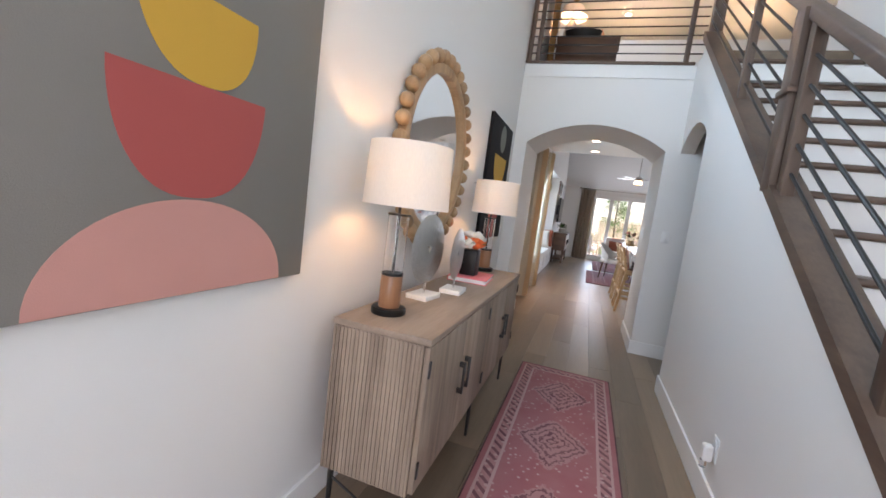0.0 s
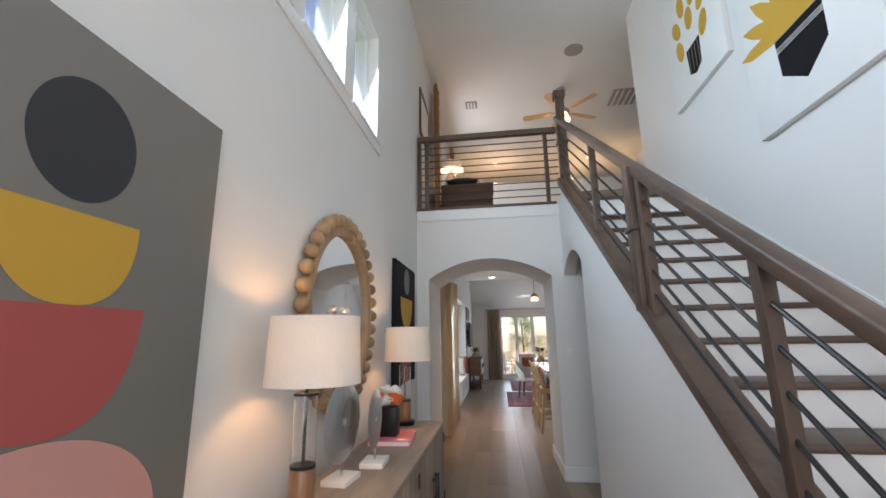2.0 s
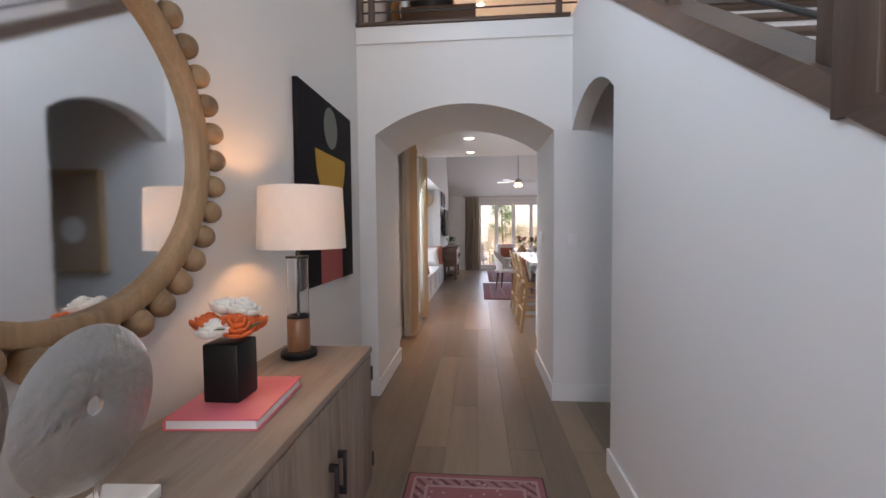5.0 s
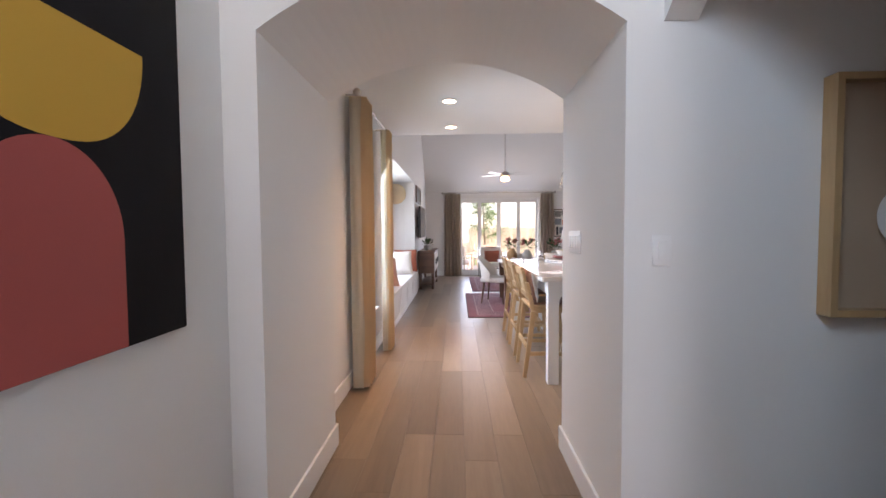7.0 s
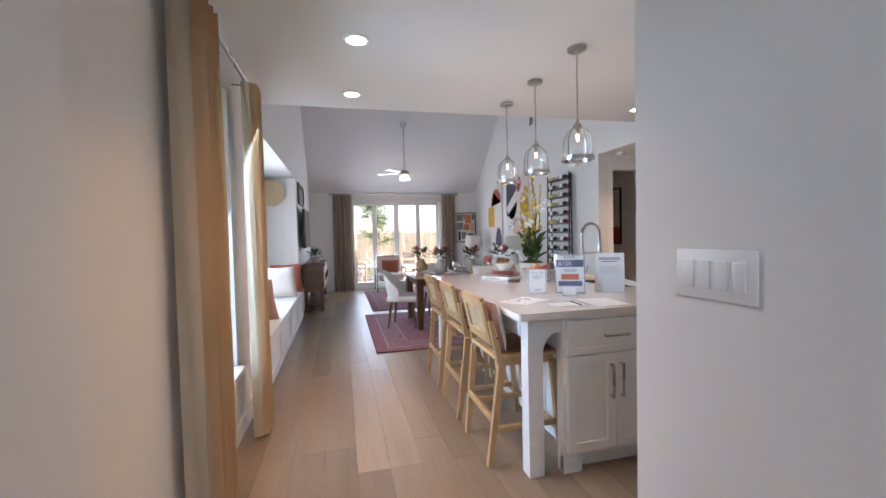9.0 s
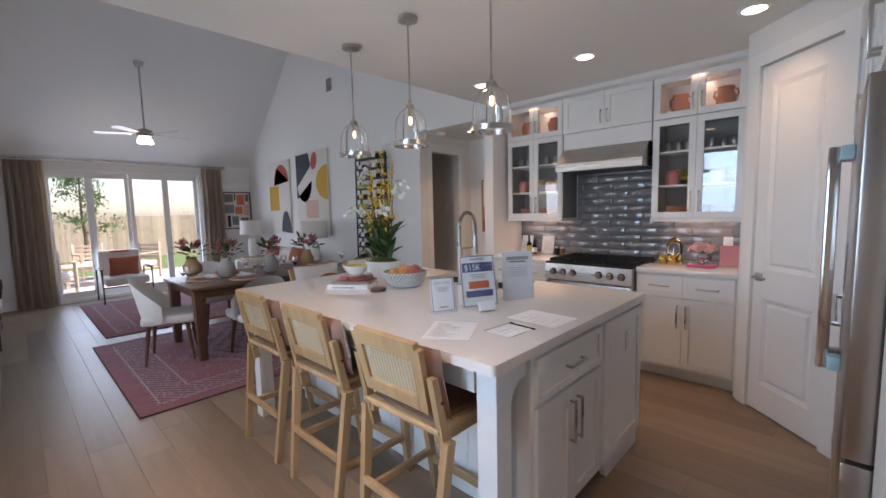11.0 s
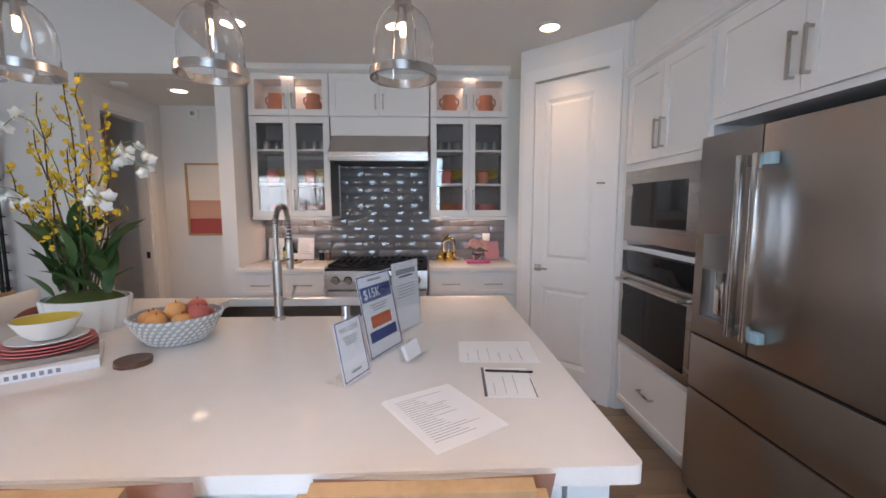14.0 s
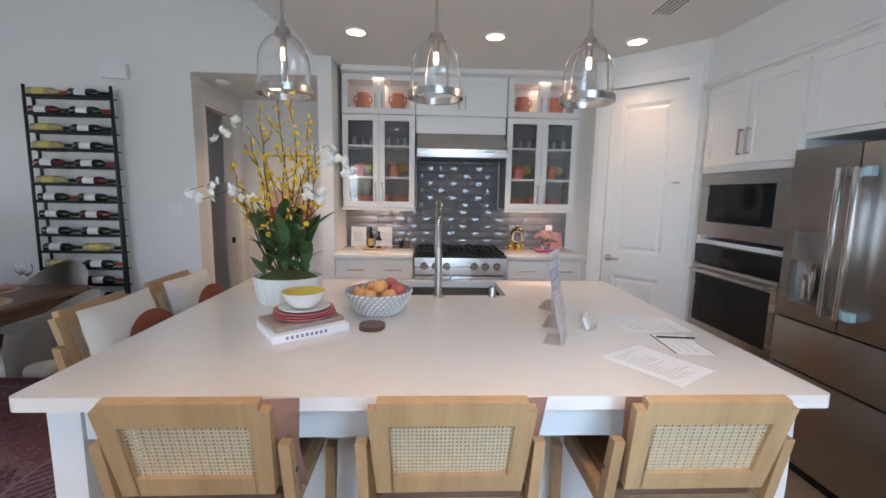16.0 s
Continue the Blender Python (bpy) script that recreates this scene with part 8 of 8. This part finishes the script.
# island: books, plates, bowl, coasters, fruit
bb = thing("book", 3.50, 9.07, 0.925, "thick white coffee table book with grey spine lettering", "book", "island books", rz=-55)
part("cover", box(B(), -0.145, 0.145, -0.115, 0.115, 0, 0.028, 0.002), M_PAPER, bb)
bm = B()
for i in range(9):
    box(bm, -0.10 + i * 0.018, -0.09 + i * 0.018, -0.1158, -0.1151, 0.008, 0.021)
part("spine_marks", bm, mat("grey_print", (0.25, 0.25, 0.30), 0.6), bb, smooth=False)
b2 = thing("book", 3.52, 9.08, 0.954, "slim taupe book under the plates", "book", "island books", rz=-52)
part("cover", box(B(), -0.135, 0.135, -0.10, 0.10, 0, 0.017, 0.002), canvas_mat("taupe_cover", (0.34, 0.27, 0.22)), b2)
z = 0.972
for i, (r, m_, lab) in enumerate(((0.122, M_PINKG, "rose glazed plate"), (0.119, M_PINKG, "rose glazed plate"), (0.116, M_PINKG, "rose glazed plate"), (0.100, M_WHITEC, "white salad plate"))):
    place(single("plate", lathe(B(), [(0, 0), (r * 0.6, 0), (r * 0.7, 0.004), (r, 0.013), (r, 0.016), (r * 0.68, 0.008), (0, 0.006)], seg=40), m_, lab + " in a stack on the books", "plate", group="stacked plates"), 3.53, 9.07, z)
    z += 0.009
z += 0.004
bw = thing("bowl", 3.53, 9.07, z, "white bowl with a yellow inside", "bowl")
part("shell", lathe(B(), [(0, 0), (0.045, 0), (0.065, 0.02), (0.085, 0.055), (0.088, 0.062), (0.084, 0.062), (0.0835, 0.06)], seg=40), M_WHITEC, bw)
part("inner_glaze", lathe(B(), [(0.083, 0.0605), (0.062, 0.026), (0.04, 0.009), (0, 0.007)], seg=40), M_YELG, bw, "yellow glaze")
for k in range(2):
    place(single("coaster", cyl(B(), (0, 0, 0), (0, 0, 0.009), 0.052, seg=32), M_WALNUT, "round dark wooden coaster", "coaster", group="coasters"), 3.51, 8.80 - 0.002 * k, 0.925 + 0.0095 * k)
fb = thing("fruit_basket", 3.75, 8.80, 0.925, "round white and grey woven fruit basket", "basket")
M_ROPE, M_ROPEG = mat("white_rope", (0.72, 0.70, 0.66), 0.8, vary=0.08, scale=40), mat("grey_rope", (0.42, 0.41, 0.39), 0.8)
part("liner", lathe(B(), [(0, 0), (0.09, 0), (0.12, 0.035), (0.148, 0.085), (0.15, 0.105), (0.144, 0.105), (0.14, 0.085), (0.112, 0.038), (0, 0.012)], seg=48), M_ROPEG, fb)
for r in range(7):
    bm = B()
    zz = 0.012 + r * 0.0145
    rr = 0.098 + 0.052 * (r / 6) ** 0.75
    for i in range(34):
        a = 2 * math.pi * (i + 0.5 * (r % 2)) / 34
        ball(bm, (rr * math.cos(a), rr * math.sin(a), zz), 0.009, 6, 4, (0.8, 1.25, 0.62), Euler((0.5, 0, a)).to_quaternion())
    part("woven_strand", bm, M_ROPE, fb, "white woven strand")
M_PEACH, M_APPLE = mat("peach_skin", (0.72, 0.33, 0.11), 0.55, vary=0.25, scale=14, bump=0.05), mat("red_apple_skin", (0.55, 0.12, 0.09), 0.4, vary=0.3, scale=16, bump=0.03)
for i, (dx, dy, dz, m_) in enumerate(((0.0, 0.085, 0.085, M_PEACH), (-0.07, 0.03, 0.085, M_PEACH), (-0.06, -0.055, 0.085, M_PEACH), (0.06, 0.03, 0.09, M_PEACH), (0.02, -0.09, 0.09, M_APPLE), (-0.02, -0.01, 0.118, M_PEACH), (0.05, -0.05, 0.115, M_APPLE), (-0.02, -0.09, 0.105, M_APPLE), (-0.04, 0.075, 0.088, M_PEACH))):
    f_ = thing("peach" if m_ is M_PEACH else "apple", 3.75 + dx, 8.80 + dy, 0.925 + dz - 0.034, "ripe orange peach in the basket" if m_ is M_PEACH else "red apple in the basket", "fruit", "fruit in the basket")
    bm = ball(B(), (0, 0, 0.034), 0.036, 16, 10, (1, 1, 0.93))
    for v in bm.verts:
        d = math.hypot(v.co.x, v.co.y)
        if v.co.z > 0.05:
            v.co.z -= 0.006 * max(0, 1 - d / 0.014)
    part("skin", bm, m_, f_)
    part("stalk", cyl(B(), (0, 0, 0.06), (0.002, 0, 0.072), 0.0015, seg=6), M_TWIG, f_)


# papers and signs on the island
def sheet(x, y, rz, w, h, z, label, lines=12, group="papers on the island"):
    s = thing("paper_sheet", x, y, z, label, "paper", group, rz=rz)
    part("sheet", box(B(), -w / 2, w / 2, -h / 2, h / 2, 0, 0.0012), M_PAPER, s, smooth=False)
    bm = B()
    r_ = random.Random(int(x * 1000))
    for i in range(lines):
        yy = h / 2 - 0.03 - i * (h - 0.05) / lines
        box(bm, -w / 2 + 0.02, -w / 2 + 0.02 + (w - 0.05) * r_.uniform(0.35, 1.0), yy - 0.0007, yy + 0.0007, 0.0013, 0.0016)
    part("printed_lines", bm, M_PRINT, s, smooth=False)
    return s


sheet(3.157, 7.83, -58, 0.20, 0.26, 0.9255, "printed white sheet with rows of text", 20)
sheet(3.160, 7.828, -60, 0.20, 0.26, 0.9268, "printed white sheet with rows of text", 20)
sheet(3.578, 7.627, -3, 0.21, 0.26, 0.9255, "printed white plan sheet lying flat", 6)
fl = sheet(3.334, 7.637, -4, 0.195, 0.14, 0.9255, "white flyer with dark edge bands", 3)
part("band", box(B(), -0.0975, 0.0975, 0.062, 0.070, 0.0013, 0.0017), M_INK, fl, "dark band", smooth=False)
part("band", box(B(), -0.0975, 0.02, -0.070, -0.067, 0.0013, 0.0017), M_INK, fl, "dark band", smooth=False)
pen = thing("pen", 3.395, 7.62, 0.9272, "slim black pen lying on the flyer", "pen")
part("barrel", cyl(B(), (0.008, 0.07, 0.004), (-0.008, -0.07, 0.004), 0.0035, seg=10), M_BLACK, pen)
part("clip", box(B(), -0.009, -0.005, -0.065, -0.03, 0.0075, 0.009), M_CHROME, pen, smooth=False)


def text_mesh(body, size, material, parent, m, name="lettering"):
    cu = bpy.data.curves.new(name, "FONT")
    cu.body, cu.size, cu.align_x, cu.align_y, cu.extrude = body, size, "CENTER", "CENTER", 0.0003
    tmp = bpy.data.objects.new(name, cu)
    dg = bpy.context.evaluated_depsgraph_get()
    scene.collection.objects.link(tmp)
    dg.update()
    me = bpy.data.meshes.new_from_object(tmp.evaluated_get(dg))
    bpy.data.objects.remove(tmp)
    me.materials.clear()
    me.materials.append(material)
    o = new(name, me)
    o.parent, o.matrix_basis = parent, m
    return o


M_ACRYL = pane_glass("clear_acrylic")
M_NAVY, M_ORANGE, M_GREYP = mat("navy_print", (0.06, 0.08, 0.22), 0.6), mat("orange_red_print", (0.62, 0.13, 0.05), 0.6), mat("grey_print_fill", (0.35, 0.35, 0.36), 0.6)
UP = Matrix.Rotation(radians(90), 4, "X")


def sign(x, y, rz, w, h, label, lean=-12):
    """An acrylic holder: local x across, front towards -y, leaning back."""
    s = thing("sign_holder", x, y, 0.925, label, "sign", "acrylic signs on the island", rz=rz)
    tilt = pose(0, 0, 0.003, lean, 0, 0)
    part("foot", box(B(), -w / 2, w / 2, -0.01, 0.07, 0.0, 0.0025, 0.0008), M_ACRYL, s, smooth=False)
    c = part("card", box(B(), -w / 2, w / 2, 0.0, 0.001, 0.0, h), M_PAPER, s, m=tilt, smooth=False)
    o = part("acrylic_face", box(B(), -w / 2 - 0.003, w / 2 + 0.003, -0.003, -0.0015, 0.0, h + 0.003), M_ACRYL, s, m=tilt, smooth=False)
    o.visible_shadow = False
    return s, c


def bar(c, x0, x1, z0, z1, m_, name="printed_bar"):
    part(name, box(B(), x0, x1, -0.0009, -0.0001, z0, z1), m_, c, smooth=False)


SA = -26
s1, c1 = sign(3.368, 8.065, SA + 1, 0.13, 0.175, "small framed welcome sign in clear acrylic")
for q in ((-0.06, 0.06, 0.005, 0.008), (-0.06, 0.06, 0.172, 0.175), (-0.06, -0.057, 0.008, 0.172), (0.057, 0.06, 0.008, 0.172)):
    bar(c1, *q, M_NAVY)
text_mesh("WELCOME", 0.018, M_GREYP, c1, Matrix.Translation((0, -0.0006, 0.148)) @ UP)
for i in range(4):
    bar(c1, -0.035 + 0.004 * i, 0.035 - 0.004 * i, 0.125 - i * 0.007, 0.128 - i * 0.007, M_GREYP)
bar(c1, -0.022, 0.022, 0.022, 0.03, M_GREYP)
s2, c2 = sign(3.588, 8.00, SA, 0.205, 0.275, "navy and orange offer sign in clear acrylic")
for q in ((-0.1, 0.1, 0.003, 0.007), (-0.1, 0.1, 0.268, 0.272), (-0.1, -0.096, 0.007, 0.268), (0.096, 0.1, 0.007, 0.268)):
    bar(c2, *q, M_NAVY)
bar(c2, -0.09, 0.09, 0.185, 0.235, M_NAVY)
text_mesh("$15K", 0.045, M_PAPER, c2, Matrix.Translation((-0.03, -0.0014, 0.209)) @ UP)
for i in range(3):
    bar(c2, -0.05 + 0.006 * i, 0.05 - 0.006 * i, 0.168 - i * 0.009, 0.172 - i * 0.009, M_GREYP)
bar(c2, 0.03, 0.085, 0.213, 0.222, M_PAPER, "pale_bar"), bar(c2, 0.03, 0.085, 0.196, 0.205, M_PAPER, "pale_bar")
bar(c2, -0.06, 0.06, 0.095, 0.135, M_ORANGE), bar(c2, -0.08, 0.08, 0.05, 0.085, M_NAVY), bar(c2, -0.04, 0.04, 0.25, 0.258, M_GREYP)
s3, c3 = sign(3.86, 7.94, SA - 3, 0.195, 0.275, "white information sign with grey text in acrylic", -4)
bar(c3, -0.07, 0.07, 0.225, 0.245, M_GREYP), bar(c3, -0.05, 0.05, 0.212, 0.219, M_INK)
for i in range(5):
    bar(c3, -0.065 + 0.012 * (i % 2), 0.065 - 0.012 * (i % 2), 0.18 - i * 0.012, 0.183 - i * 0.012, M_GREYP)
ch_ = thing("card_holder", 3.52, 7.90, 0.925, "small clear acrylic business card holder", "card holder", rz=SA)
part("tray", prism(B(), [(-0.02, 0.0), (0.035, 0.0), (0.05, 0.05), (0.046, 0.05), (0.03, 0.006), (-0.012, 0.006), (-0.02, 0.022), (-0.024, 0.022)], 0, -0.048, 0.048), M_ACRYL, ch_, smooth=False)
part("cards", box(B(), -0.044, 0.044, 0.0, 0.012, 0.0, 0.05), M_PAPER, ch_, m=pose(0, 0.005, 0.0075, -22, 0, 0), smooth=False)

# worktops beside the range
rec = thing("recipe_card", 6.05, 9.26, 0.925, "white printed card leaning on the tile", "card", "leaning cards", rz=-90)
part("card", box(B(), -0.075, 0.075, 0, 0.002, 0, 0.20), M_PAPER, rec, m=pose(0, 0, 0.001, -12, 0, 0), smooth=False)
bm = B()
for i in range(6):
    box(bm, -0.05, 0.05 - 0.015 * (i % 3), -0.0008, -0.0001, 0.05 + i * 0.018, 0.054 + i * 0.018)
part("printed_lines", bm, M_GREYP, rec, m=pose(0, 0, 0.001, -12, 0, 0), smooth=False)
rec2 = copy_thing(rec, pose(6.07, 9.0, 0.925, 0, 0, -90))
ty = single("serving_board", cyl(B(), (5.86, 9.08, 0.925), (5.86, 9.08, 0.937), 0.11, seg=36), M_RATTAN, "round wooden serving board", "board")
for k, (x, y, h, m_, lab) in enumerate(((5.87, 9.11, 0.20, M_BOTTLES[0], "dark olive oil bottle with yellow label"), (5.86, 9.035, 0.16, M_BOTTLES[0], "short dark vinegar bottle with label"))):
    o = thing("oil_bottle", x, y, 0.9375, lab, "bottle", "bottles by the range")
    part("glass_body", lathe(B(), [(0, 0), (0.028, 0), (0.028, h * 0.55), (0.011, h * 0.72), (0.011, h * 0.9), (0, h * 0.9)], seg=16), m_, o)
    part("label", lathe(B(), [(0.0284, h * 0.12), (0.0287, h * 0.12), (0.0287, h * 0.45), (0.0284, h * 0.45)], seg=16), M_LABELS[1 - k], o)
    part("cap", cyl(B(), (0, 0, h * 0.9), (0, 0, h), 0.012, seg=12), M_BLACK, o)
for y, m_ in ((8.83, M_BLACK), (8.77, M_LEATHER)):
    o = thing("pepper_mill", 5.99, y, 0.925, "short dark round pepper mill", "mill", "pepper mills")
    part("body", lathe(B(), [(0, 0), (0.024, 0), (0.024, 0.07), (0.022, 0.073), (0, 0.073)], seg=18), m_, o)
    part("cap", lathe(B(), [(0, 0.0735), (0.023, 0.0735), (0.023, 0.09), (0.019, 0.095), (0, 0.095)], seg=18), M_NICKEL, o)
cl = thing("glass_cloche", 5.97, 7.67, 0.925, "glass bell jar over golden pears", "cloche")
part("base", cyl(B(), (0, 0, 0), (0, 0, 0.008), 0.075, seg=28), M_GOLD, cl)
o = part("bell", lathe(B(), [(0.066, 0.0085), (0.066, 0.17), (0.05, 0.205), (0.015, 0.225), (0.015, 0.24), (0, 0.242), (0, 0.238), (0.012, 0.222), (0.047, 0.202), (0.063, 0.168), (0.063, 0.0085)], seg=32), M_GLASS, cl)
o.visible_shadow = False
for dx, dy in ((0.0, 0.028), (-0.012, -0.03)):
    part("pear", lathe(B(), [(0, 0.009), (0.022, 0.012), (0.031, 0.035), (0.024, 0.065), (0.012, 0.085), (0.0, 0.09)], (dx, dy, 0), seg=18), M_GOLD, cl, "golden pear")
for dx, dy in ((-0.09, 0.0), (-0.08, 0.075)):
    place(single("golden_pear", lathe(B(), [(0, 0), (0.025, 0.003), (0.036, 0.03), (0.028, 0.06), (0.013, 0.085), (0.0, 0.09)], seg=18), M_GOLD, "polished golden pear ornament", "ornament", group="golden pears"), 5.97 + dx, 7.67 + dy, 0.925)
pkb = thing("book", 5.80, 7.42, 0.925, "small magenta book under the flowers", "book")
part("cover", box(B(), -0.07, 0.07, -0.10, 0.10, 0, 0.022, 0.002), mat("magenta_cover", (0.62, 0.08, 0.22), 0.4), pkb)
fv = thing("flower_vase", 5.82, 7.42, 0.948, "low glass vase of pale pink flowers", "vase")
o = part("vessel", lathe(B(), [(0, 0), (0.04, 0), (0.045, 0.06), (0.04, 0.08), (0.037, 0.08), (0.042, 0.06), (0, 0.006)], seg=24), M_GLASS, fv)
M_PALEP = mat("pale_pink_petal", (0.72, 0.42, 0.38), 0.7, vary=0.15, scale=30)
rng = random.Random(9)
for i in range(12):
    a, e = rng.uniform(0, 6.28), rng.uniform(0.1, 1.3)
    part("bloom", rose(0.034, rng), M_PALEP, fv, m=Matrix.Translation((0.075 * math.cos(a) * math.cos(e), 0.085 * math.sin(a) * math.cos(e), 0.105 + 0.06 * math.sin(e))) @ Euler((rng.uniform(-0.7, 0.7), rng.uniform(-0.7, 0.7), a)).to_matrix().to_4x4())
spray(fv, LEAF_S, 10, (0, 0, 0.08), 0.05, rng, 0.6)
pc = thing("greeting_card", 6.0, 7.26, 0.925, "pink card leaning on the tile", "card", rz=-78)
part("card", box(B(), -0.07, 0.07, 0, 0.004, 0, 0.17), mat("pink_card", (0.75, 0.32, 0.33), 0.6), pc, m=pose(0, 0, 0.001, -14, 0, 0), smooth=False)


# floor boards: each one an object on a few shared meshes
floor = thing("floor", 2.2, 5, 0, "wide oak plank floor in mixed brown tones", "floor", kind="structure")


def plank_mesh(w, l):
    bm = box(B(), 0.0005, w - 0.0005, 0.0005, l - 0.0005, -0.014, 0.0, 0.0008, 1)
    return to_mesh("plank", bm, M_FLOOR, False)


PLANK_W = 0.19
PLANKS = {}
rng = random.Random(4)
STRIPS = [(1.33, 3.04, [(-1.6, 16.0)]), (3.04, 4.07, [(-1.6, 1.3), (4.6, 5.6), (5.84, 16.0)]), (4.07, 5.6, [(4.45, 5.6), (5.84, 16.0)]),
          (5.6, 6.17, [(6.3, 9.42), (9.5, 12.4)]), (6.17, 7.8, [(9.5, 12.4)])]
for sx0, sx1, runs in STRIPS:
    cols = round((sx1 - sx0) / PLANK_W)
    w = round((sx1 - sx0) / cols, 4)
    for i in range(cols):
        for y0, y1 in runs:
            y = y0
            l = rng.choice((0.4, 0.7, 1.0, 1.3, 1.6))
            while y < y1 - 0.01:
                if y1 - y < l + 0.3:
                    l = round(y1 - y, 3)
                key = (w, l)
                if key not in PLANKS:
                    PLANKS[key] = plank_mesh(*key)
                o = new("plank", PLANKS[key])
                o.parent = floor
                o.matrix_basis = Matrix.Translation((sx0 + i * w - 2.2, y - 5, 0))
                y += l
                l = rng.choice((1.2, 1.5, 1.8, 2.1))

# glazed subway tiles behind the range, each one an object on shared meshes
TL, TH = 0.302, 0.076
TILES = {}
bs = thing("backsplash", KIT_E, 8.25, 0.925, "glossy grey glazed subway tile backsplash", "backsplash", kind="structure")
part("grout", wall_cells(B(), 0, KIT_E - 0.006, KIT_E - 0.0005, 7.12, 9.395, 0.926, 1.30), M_GROUT, bs, world_at=True, smooth=False)
part("grout", box(B(), KIT_E - 0.006, KIT_E - 0.0005, 7.85, 8.68, 1.301, 1.80), M_GROUT, bs, world_at=True, smooth=False)


def tile_mesh(l):
    bm = box(B(), -0.008, 0.0, 0.001, l - 0.001, 0.001, TH - 0.001, 0.006, 2)
    return to_mesh("tile", bm, M_TILE, True)


for row in range(12):
    z = 0.927 + row * TH
    lo, hi = (7.12, 9.395) if row < 5 else (7.85, 8.68)
    y = lo - (TL / 2 if row % 2 else 0)
    while y < hi - 0.01:
        p, q = max(y, lo), min(y + TL, hi)
        if q - p > 0.02 and z + TH < 1.85:
            l = round(q - p, 3)
            if l not in TILES:
                TILES[l] = tile_mesh(l)
            o = new("tile", TILES[l])
            o.parent = bs
            o.matrix_basis = Matrix.Translation((-0.0062, p - 8.25, z - 0.925))
        y += TL
